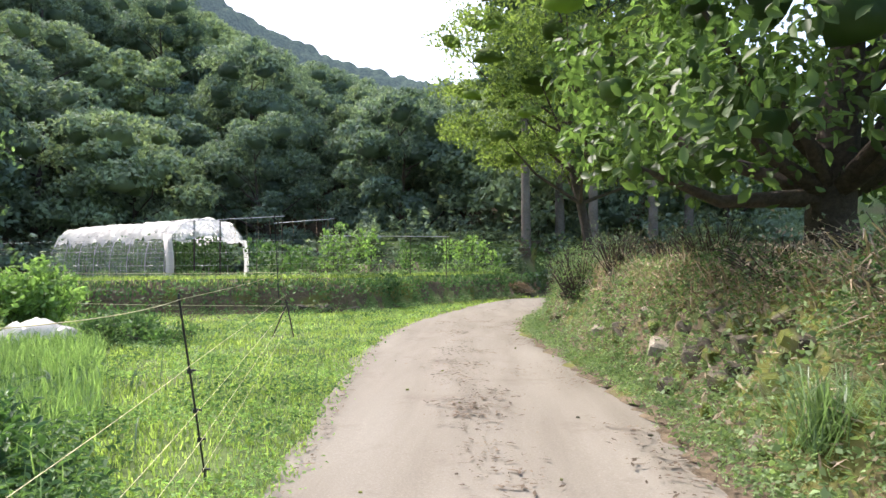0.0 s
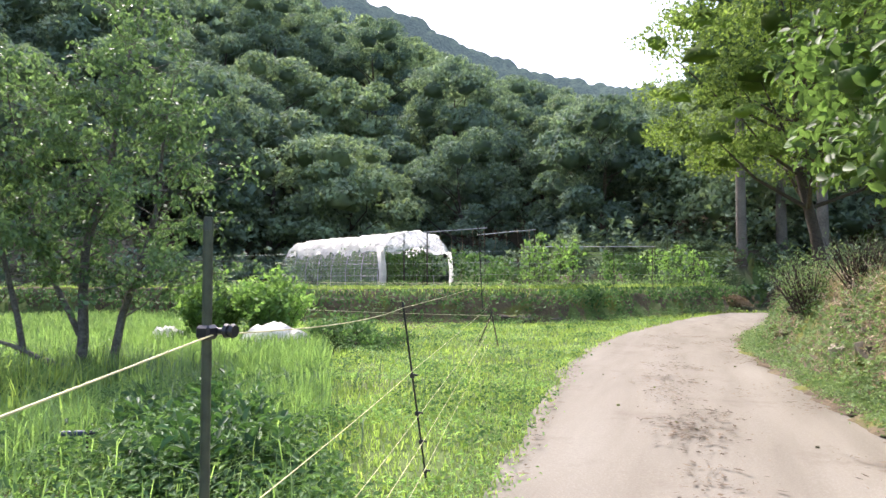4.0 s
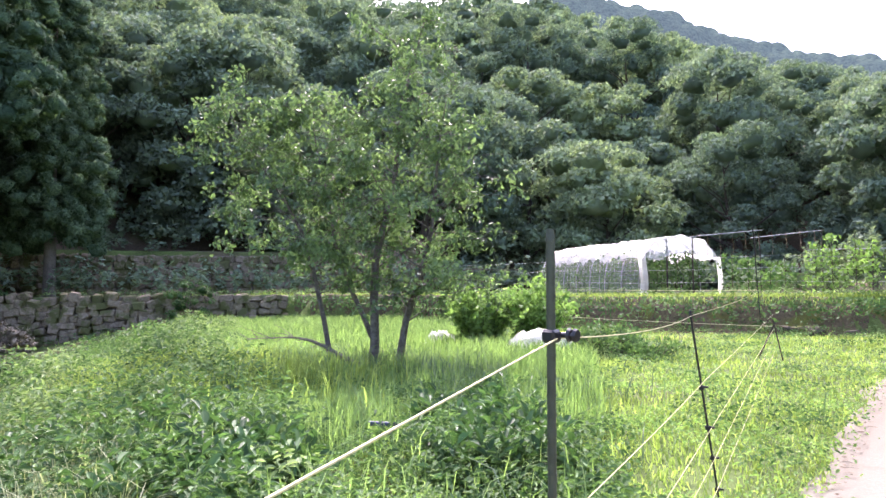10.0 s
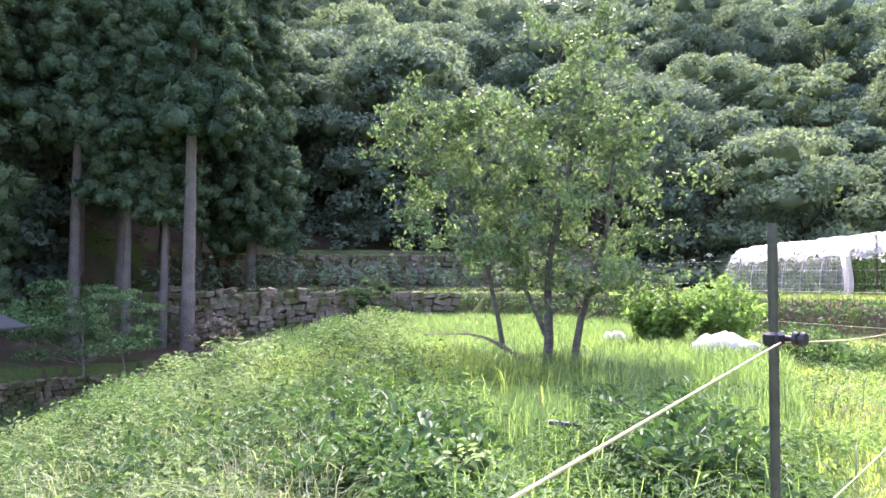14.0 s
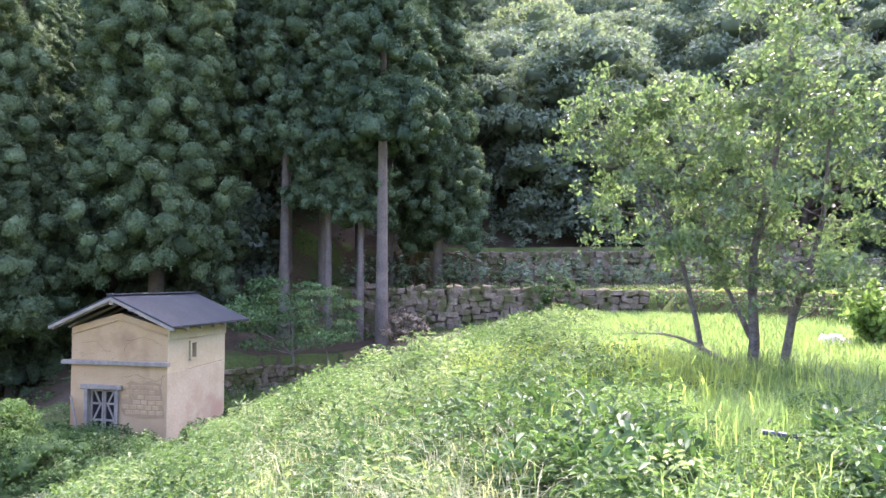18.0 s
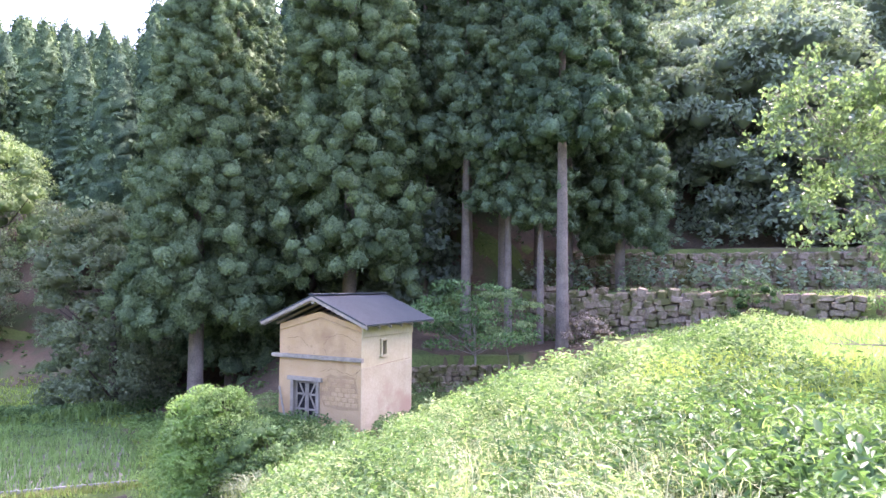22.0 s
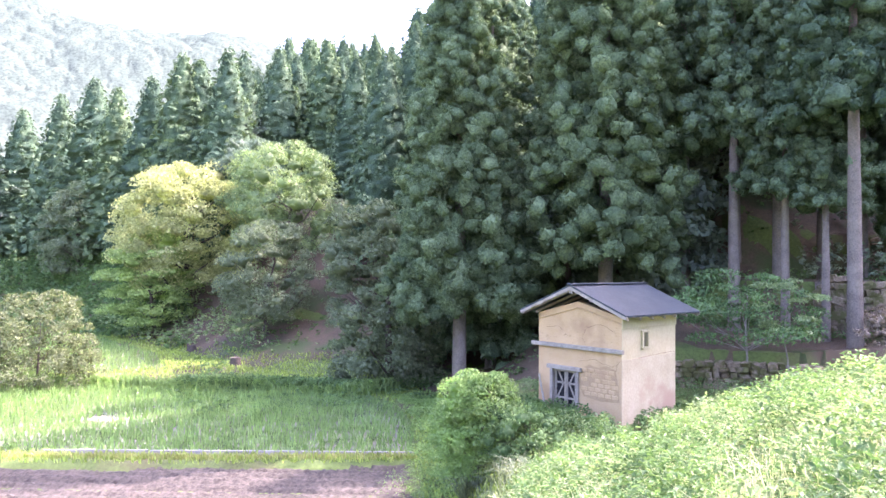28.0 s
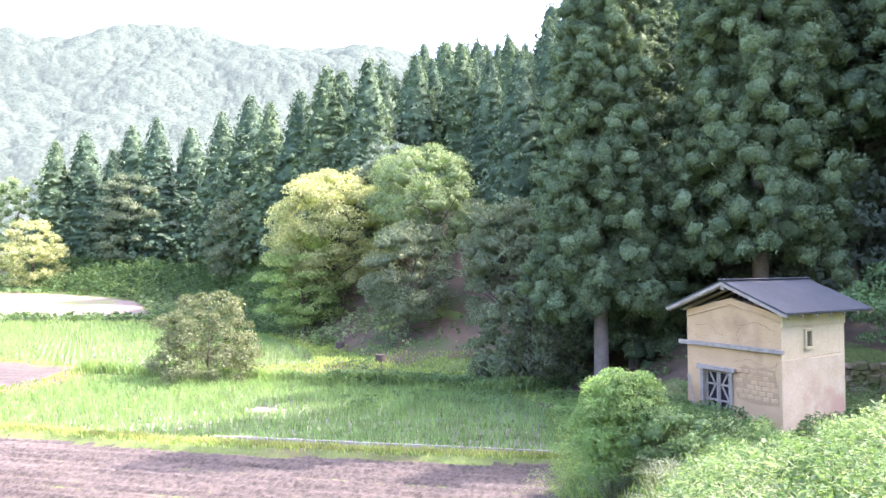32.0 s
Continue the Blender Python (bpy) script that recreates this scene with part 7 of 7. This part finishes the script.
def arch(u):
    """The hoop's outline, u from 0 to 1: upright sides and a rounded top."""
    a = np.pi * np.asarray(u)
    x = TW / 2 - TW / 2 * np.sign(np.cos(a)) * np.abs(np.cos(a)) ** 0.78
    return x, 2.12 * np.abs(np.sin(a)) ** 0.66


us = np.linspace(0, 1, 25)
for k in range(8):
    hx, hz = arch(us)
    p = np.c_[hx, np.full(25, TL * k / 7), hz]
    link("hoop", mesh_of("hoop", *tube(p, [0.014] * 25, 6), PIPE, True), tunnel)
for u in (0.24, 0.5, 0.76):
    hx, hz = arch(u)
    p = np.array([[hx, 0.0, hz], [hx, TL / 2, hz], [hx, TL, hz]])
    link("purlin", mesh_of("purlin", *tube(p, [0.011] * 3, 6), PIPE, True), tunnel)
rng = np.random.default_rng(61)
uu, vv = np.meshgrid(np.linspace(0.17, 0.83, 25), np.linspace(0, 1, 61), indexing="ij")
hx, hz = arch(uu)
wob = 0.03 * waves(uu * 40, vv * 30, 1.0) + 0.02 * rng.normal(size=uu.shape) + 0.03 * np.sin(vv * 95 + 4 * np.sin(uu * 9)) - 0.035 * np.abs(np.sin(vv * 7 * np.pi))
ragged = (0.12 * waves(vv * 50, vv * 21, 1.0) + 0.06 * rng.normal(size=uu.shape)) * (np.abs(uu - 0.5) > 0.3)
p = np.stack([hx + (hx - TW / 2) * 0.02, vv * (TL + 0.1) - 0.05 - (1 - vv) * 0.22 * waves(uu * 31, uu * 17, 1.0), hz + 0.03 + wob - ragged], -1).reshape(-1, 3)
i, j = np.meshgrid(np.arange(24), np.arange(60), indexing="ij")
f = np.stack([i * 61 + j, (i + 1) * 61 + j, (i + 1) * 61 + j + 1, i * 61 + j + 1], -1).reshape(-1, 4)
link("film_cover", mesh_of("film_cover", p, f, FILM, True), tunnel, "translucent white plastic film, wrinkled")
uu, vv = np.meshgrid(np.linspace(0.2, 0.8, 33), np.linspace(0, 1, 9), indexing="ij")
hx, hz = arch(uu)
low_z_ = 1.42 + 0.12 * waves(uu * 30, uu * 12, 1.0) + 0.25 * (uu - 0.5)
p = np.stack([hx, -0.06 + 0.03 * waves(uu * 60, vv * 9, 1.0), np.minimum(hz, low_z_) * vv + hz * (1 - vv)], -1).reshape(-1, 3)
i, j = np.meshgrid(np.arange(32), np.arange(8), indexing="ij")
f = np.stack([i * 9 + j, (i + 1) * 9 + j, (i + 1) * 9 + j + 1, i * 9 + j + 1], -1).reshape(-1, 4)
link("gable_film", mesh_of("gable_film", p, f, SHEER, True), tunnel, "sheer torn film hanging in the end arch")
for x0, x1 in ((0.0, 0.34), (3.2, 3.38)):
    uu, vv = np.meshgrid(np.linspace(x0, x1, 9), np.linspace(0.02, 1.55 if x0 < 1 else 1.4, 16), indexing="ij")
    p = np.stack([uu + 0.05 * np.sin(vv * 3), -0.03 + 0.04 * np.sin(uu * 40), vv], -1).reshape(-1, 3)
    i, j = np.meshgrid(np.arange(8), np.arange(15), indexing="ij")
    f = np.stack([i * 16 + j, (i + 1) * 16 + j, (i + 1) * 16 + j + 1, i * 16 + j + 1], -1).reshape(-1, 4)
    link("end_curtain", mesh_of("end_curtain", p, f, FILM, True), tunnel, "gathered plastic end curtain")
for px_ in (1.15, 2.2):
    link("end_post", mesh_of("end_post", *tube(np.array([[px_, 0, -0.1], [px_, 0, 1.0], [px_, 0, 2.05]]), [0.03] * 3, 6), BARK, True), tunnel)
pieces = []
for k in range(31):
    q = TL * k / 30
    pieces.append(tube(np.array([[0.0, q, 0.0], [0.01, q, 0.7], [0.05, q, 1.35]]), [0.002] * 3, 3))
for k in range(9):
    pieces.append(tube(np.array([[0.0, 0.0, 0.15 * k], [0.0, TL / 2, 0.15 * k], [0.0, TL, 0.15 * k]]), [0.002] * 3, 3))
link("side_net", mesh_of("side_net", *merge(pieces), FILM), tunnel, "coarse white side netting")


uu, vv = np.meshgrid(np.linspace(0, 1, 45), np.linspace(0.02, 1, 8), indexing="ij")
hx, hz = arch(0.2 * vv)
p = np.stack([hx - 0.03 + 0.02 * waves(uu * 50, vv * 5, 1.0), uu * TL, hz], -1).reshape(-1, 3)
i, j = np.meshgrid(np.arange(44), np.arange(7), indexing="ij")
f = np.stack([i * 8 + j, (i + 1) * 8 + j, (i + 1) * 8 + j + 1, i * 8 + j + 1], -1).reshape(-1, 4)
link("side_veil", mesh_of("side_veil", p, f, VEIL, True), tunnel, "fine white net over the side")


def crop(name, x, y, tall_, wide, mat, label, leaves, leaf, seed, pole_h=0.0):
    """A bed plant: a stem or cane with leaves up its length."""
    rng = np.random.default_rng(seed)
    e = thing(name, pose(x, y, land_at(x, y)), label, "vegetable plant", "vegetable beds on the terrace")
    hh = pole_h or tall_
    link("cane" if pole_h else "stem", mesh_of("cane", *tube(np.array([[0, 0, -0.1], [0.02, 0, hh * 0.5], [0, 0.02, hh]]), [0.012, 0.011, 0.008], 5), BARK, True), e)
    c = np.c_[rng.normal(0, wide * 0.45, leaves), rng.normal(0, wide * 0.45, leaves), tall_ * rng.random(leaves) ** 0.8]
    c[:, :2] *= (1.1 - 0.5 * c[:, 2:3] / tall_)
    s = leaf * (0.6 + 0.8 * rng.random(leaves))
    v, f = leaf_faces(c, scatter_dirs(leaves, rng) + np.array([0, 0, -0.6]), scatter_dirs(leaves, rng) + np.array([0, 0, 0.6]), s, s * 0.65, 0.2)
    link("foliage", mesh_of("foliage", v, f, mat), e)
    return e


Minv = tunnel_m
for k in range(16):
    for row_ in (0.6, 1.7, 2.7):
        p = Minv @ Vector((row_ + rng.normal(0, 0.1), 0.4 + k * 0.53, 0))
        crop("tomato_plant", p.x, p.y, rng.uniform(1.2, 1.75), 0.6, L_WEED, "leafy tomato plant inside the tunnel", 170, 0.12, k * 7 + int(row_ * 10))
beds = [(-8.0, 23.2, 1.5, 0.8, L_WEED), (-7.4, 22.9, 1.2, 0.8, L_WEED), (-6.9, 23.5, 1.1, 0.8, L_WEED), (-6.3, 22.9, 1.0, 0.9, L_WEED), (-5.6, 23.6, 1.6, 0.7, L_BRIGHT), (-5.1, 23.4, 1.75, 0.8, L_BRIGHT), (-4.5, 23.6, 1.65, 0.8, L_BRIGHT), (-4.1, 23.8, 1.5, 0.6, L_BRIGHT), (-3.4, 23.6, 0.7, 0.6, L_WEED), (-3.1, 25.6, 1.6, 0.6, L_WEED), (-3.2, 27.6, 0.9, 0.8, L_BRIGHT), (-2.6, 28.4, 1.2, 0.6, L_WEED), (-1.7, 29.6, 1.6, 0.9, L_BRIGHT), (-1.2, 29.8, 1.7, 0.9, L_BRIGHT), (-0.7, 30.0, 1.65, 0.9, L_BRIGHT), (-0.2, 30.3, 1.55, 0.8, L_BRIGHT), (0.3, 30.6, 1.4, 0.8, L_BRIGHT)]
for k, (x0, y0, h0, w0, m0) in enumerate(beds):
    crop("bean_plant", x0, y0, h0 * rng.uniform(0.8, 1.12), w0 * rng.uniform(0.55, 0.95), m0, "leafy climbing bean plant on a cane", 170, 0.14, 300 + k, h0 + 0.25)
trellis = thing("bean_trellis", pose(-7.4, 23.8, 1.05), "slim pole trellis with crossing top pipes", "trellis")
for a, b in (((-2.0, -0.6, 2.05), (0.2, 0.1, 2.2)), ((-0.2, 0.1, 1.95), (1.9, 0.5, 2.12)), ((1.5, 0.4, 1.5), (6.0, 0.9, 1.45))):
    link("top_pipe", mesh_of("top_pipe", *tube(np.array([a, np.add(a, b) / 2, b]), [0.016] * 3, 6), PIPE, True), trellis)
for q in ((-1.9, -0.55), (-0.05, 0.1), (0.1, 0.1), (1.85, 0.5), (3.2, 0.6), (4.6, 0.8), (5.9, 0.9)):
    link("upright", mesh_of("upright", *tube(np.array([[*q, -0.1], [*q, 1.0], [q[0], q[1], 2.1 if q[0] < 2 else 1.5]]), [0.014] * 3, 6), BARK, True), trellis)
for k in range(9):
    q = -1.6 + 0.42 * k
    link("string", mesh_of("string", *tube(np.array([[q, 0.0, 2.1], [q + 0.03, 0.02, 1.6], [q, 0.0, 1.3 + 0.3 * rng.random()]]), [0.006] * 3, 3), STRAW), trellis)

# heap of dry straw
heap = thing("straw_heap", pose(1.25, 31.6, land_at(1.25, 31.6)), "low heap of dry brown straw on the terrace", "straw heap")
n = 2600
a, q = rng.random(n) * 6.283, rng.random(n) ** 0.5
c = np.c_[np.cos(a) * q * 0.85, np.sin(a) * q * 0.6, 0.48 * (1 - q**2) + 0.02]
s = 0.22 * (0.5 + rng.random(n))
v, f = leaf_faces(c, np.c_[rng.normal(size=(n, 2)), rng.normal(0, 0.25, n)], scatter_dirs(n, rng) + np.array([0, 0, 1.2]), s, s * 0.10)
link("straw", mesh_of("straw", v, f, STRAW), heap)

# crumpled white sheet in the meadow
for name, cx, cy, wx, wy, hh in (("plastic_sheet", -8.35, 12.2, 0.9, 0.55, 0.46), ("plastic_sheet", -11.5, 12.6, 0.5, 0.3, 0.3)):
    X, Y = np.meshgrid(np.linspace(-1, 1, 26), np.linspace(-1, 1, 18), indexing="ij")
    R = np.hypot(X, Y * 1.0)
    Z = hh * np.clip(1 - R**2, 0, 1) ** 0.7 + 0.04 * waves(X * 9, Y * 7, 1.0) + 0.03 * rng.normal(size=X.shape) + 0.04
    p = np.stack([cx + X * wx * (1 + 0.1 * np.sin(Y * 5)), cy + Y * wy, land_at(cx, cy) + Z], -1).reshape(-1, 3)
    i, j = np.meshgrid(np.arange(25), np.arange(17), indexing="ij")
    f = np.stack([i * 18 + j, (i + 1) * 18 + j, (i + 1) * 18 + j + 1, i * 18 + j + 1], -1).reshape(-1, 4)
    ob = link(name, mesh_of(name, p, f, FILM))
    tagged(ob, "crumpled white plastic sheet heaped in the grass", "plastic sheet")

# boards along the paddy, a stake and a stump
PALEWOOD = rough_mat("bleached board", (0.19, 0.19, 0.155), (0.38, 0.37, 0.31), 3.0, 40.0, 0.9, 0.006)
for k in range(7):
    a, b = Vector((-21.1, -7.45, -4.44)).lerp(Vector((-17.7, -18.8, -4.44)), k / 7), Vector((-21.1, -7.45, -4.44)).lerp(Vector((-17.7, -18.8, -4.44)), (k + 0.97) / 7)
    d = b - a
    ob = part("paddy_board", box_bm((d.length, 0.07, 0.26), (0, 0, 0), bevel=0.008), PALEWOOD, None)
    ob.matrix_world = Matrix.Translation((a + b) / 2) @ Matrix.Rotation(math.atan2(d.y, d.x) + 0.01 * (k - 1), 4, "Z")
    tagged(ob, "weathered board edging the rice paddy", "board", "boards along the paddy")
rod_thing("marker_stake", (-17.4, -20.3, -4.6), (-17.4, -20.3, -3.95), 0.014, STRAW, "thin bamboo marker stake at the edge of the paddy", (), "stake")
for sx, sy, sh, sr in ((-37.0, -24.4, 0.55, 0.3), (-40.6, -30.2, 0.5, 0.28)):
    bm = bmesh.new()
    bmesh.ops.create_cone(bm, cap_ends=True, segments=14, radius1=sr * 1.2, radius2=sr, depth=sh, matrix=Matrix.Translation((0, 0, sh / 2)))
    ob = part("tree_stump", bm, BARK, None)
    ob.location = (sx, sy, land_at(sx, sy) - 0.05)
    tagged(ob, "old cut tree stump on the brown bank", "stump")
t = tree("hedge_row", 1.5, 1.2, L_WEED, 520, 0.2, 79, "clipped green hedge along the far paddy", clear=0.0, category="hedge", r0=0.02, blobs=16)
put(t, -52.6, -61.5, 0, 0.75)
for k in range(1, 16):
    copy_at(t, -52.6 + k * 0.68, -61.5 - k * 1.5, k * 50, 0.75 + 0.1 * math.sin(k * 2.1))
copy_at(t, -48.5, -47.0, 20, 1.2), copy_at(t, -47.0, -43.5, 80, 1.1), copy_at(t, -41.5, -32.6, 10, 0.9)

# litter on the track
rng = np.random.default_rng(77)
n = 11000
y = 2.5 + 27 * rng.random(n) ** 1.2
cx = np.interp(y, ROAD[:, 1], ROAD[:, 0])
u = np.where(rng.random(n) < 0.7, 0.55 + 0.45 * rng.random(n) ** 0.6, np.where(rng.random(n) < 0.6, rng.normal(-0.02, 0.12, n), -0.9 + 0.1 * rng.random(n)))
x = cx + u * road_half(y)
hx, hy = rng.normal(0.0, 0.22, 26), 4.5 + 13 * rng.random(26)
pick = rng.integers(0, 26, n)
heaped = rng.random(n) < 0.22
y = np.where(heaped, hy[pick] + rng.normal(0, 0.22, n), y)
x = np.where(heaped, np.interp(y, ROAD[:, 1], ROAD[:, 0]) + hx[pick] + rng.normal(0, 0.16, n), x)
k = (patchy(x, y, 0.8, 51) > 0.3) | heaped
x, y = x[k], y[k]
n = len(x)
a = rng.random(n) * 6.283
s = 0.014 + 0.045 * rng.random(n) ** 1.6
v, f = leaf_faces(np.c_[x, y, np.full(n, 0.062) + 0.006 * rng.random(n) + 0.012 * waves(x, y, 0.7)], np.c_[np.cos(a), np.sin(a), 0 * a], unit(scatter_dirs(n, rng) * 0.3 + np.array([0, 0, 1.0])), s * np.where(rng.random(n) < 0.4, 2.2, 1.0), s * np.where(rng.random(n) < 0.4, 0.12, 0.55))
stuff("track_litter", v, f, L_LITTER, "dry leaves and twigs scattered on the track", "leaf litter")
for k in range(12):
    px_, py_ = rng.uniform(-1.0, 1.4), rng.uniform(3.2, 14)
    px_ += np.interp(py_, ROAD[:, 1], ROAD[:, 0])
    s = rng.uniform(0.012, 0.032)
    ob = link("pebble", bank_stones[k % 7])
    ob.matrix_world = pose(px_, py_, 0.06 + s * 0.2, 0, 0, rng.uniform(0, 180)) @ Matrix.Diagonal((s * 1.3, s, s * 0.7, 1))
    tagged(ob, "small loose grey stone lying on the track", "stone", "stones on the track")

# dark pieces of rock at the foot of the terrace bank
rng = np.random.default_rng(88)
for k in range(9):
    u = rng.random()
    px_, py_ = -6.4 + 2.6 * u, 20.75 + 0.85 * u - 0.15
    s = rng.uniform(0.2, 0.42)
    ob = link("bank_stone", bank_stones[k % 7])
    ob.matrix_world = pose(px_, py_, land_at(px_, py_ - 0.4) + s * 0.25, rng.normal(0, 12), rng.normal(0, 12), rng.uniform(0, 180)) @ Matrix.Diagonal((s * 1.3, s, s * 0.8, 1))
    tagged(ob, "rough grey stone at the foot of the terrace bank", "stone", "stones of the terrace bank")


# ---- dry-stone walls, stone by stone ----
stone_wall("wall_upper_terrace", [(-31.2, 6.2), (-29.2, 9.1), (-26.8, 13.4), (-24.6, 17.2)], (1.15, 1.15), 0.42, "old dry-stone terrace wall of tan fieldstones", 1)
stone_wall("wall_behind_storehouse", [(-27.4, -1.5), (-27.3, 3.0), (-26.7, 8.6)], (-1.95, -1.75), 0.3, "low mossy stone wall behind the storehouse", 2)
stone_wall("wall_second_terrace", [(-37.2, 9.4), (-34.6, 16.2), (-30.6, 23.0), (-26.0, 28.0)], (3.1, 3.2), 0.5, "higher dry-stone terrace wall below the wood", 4)
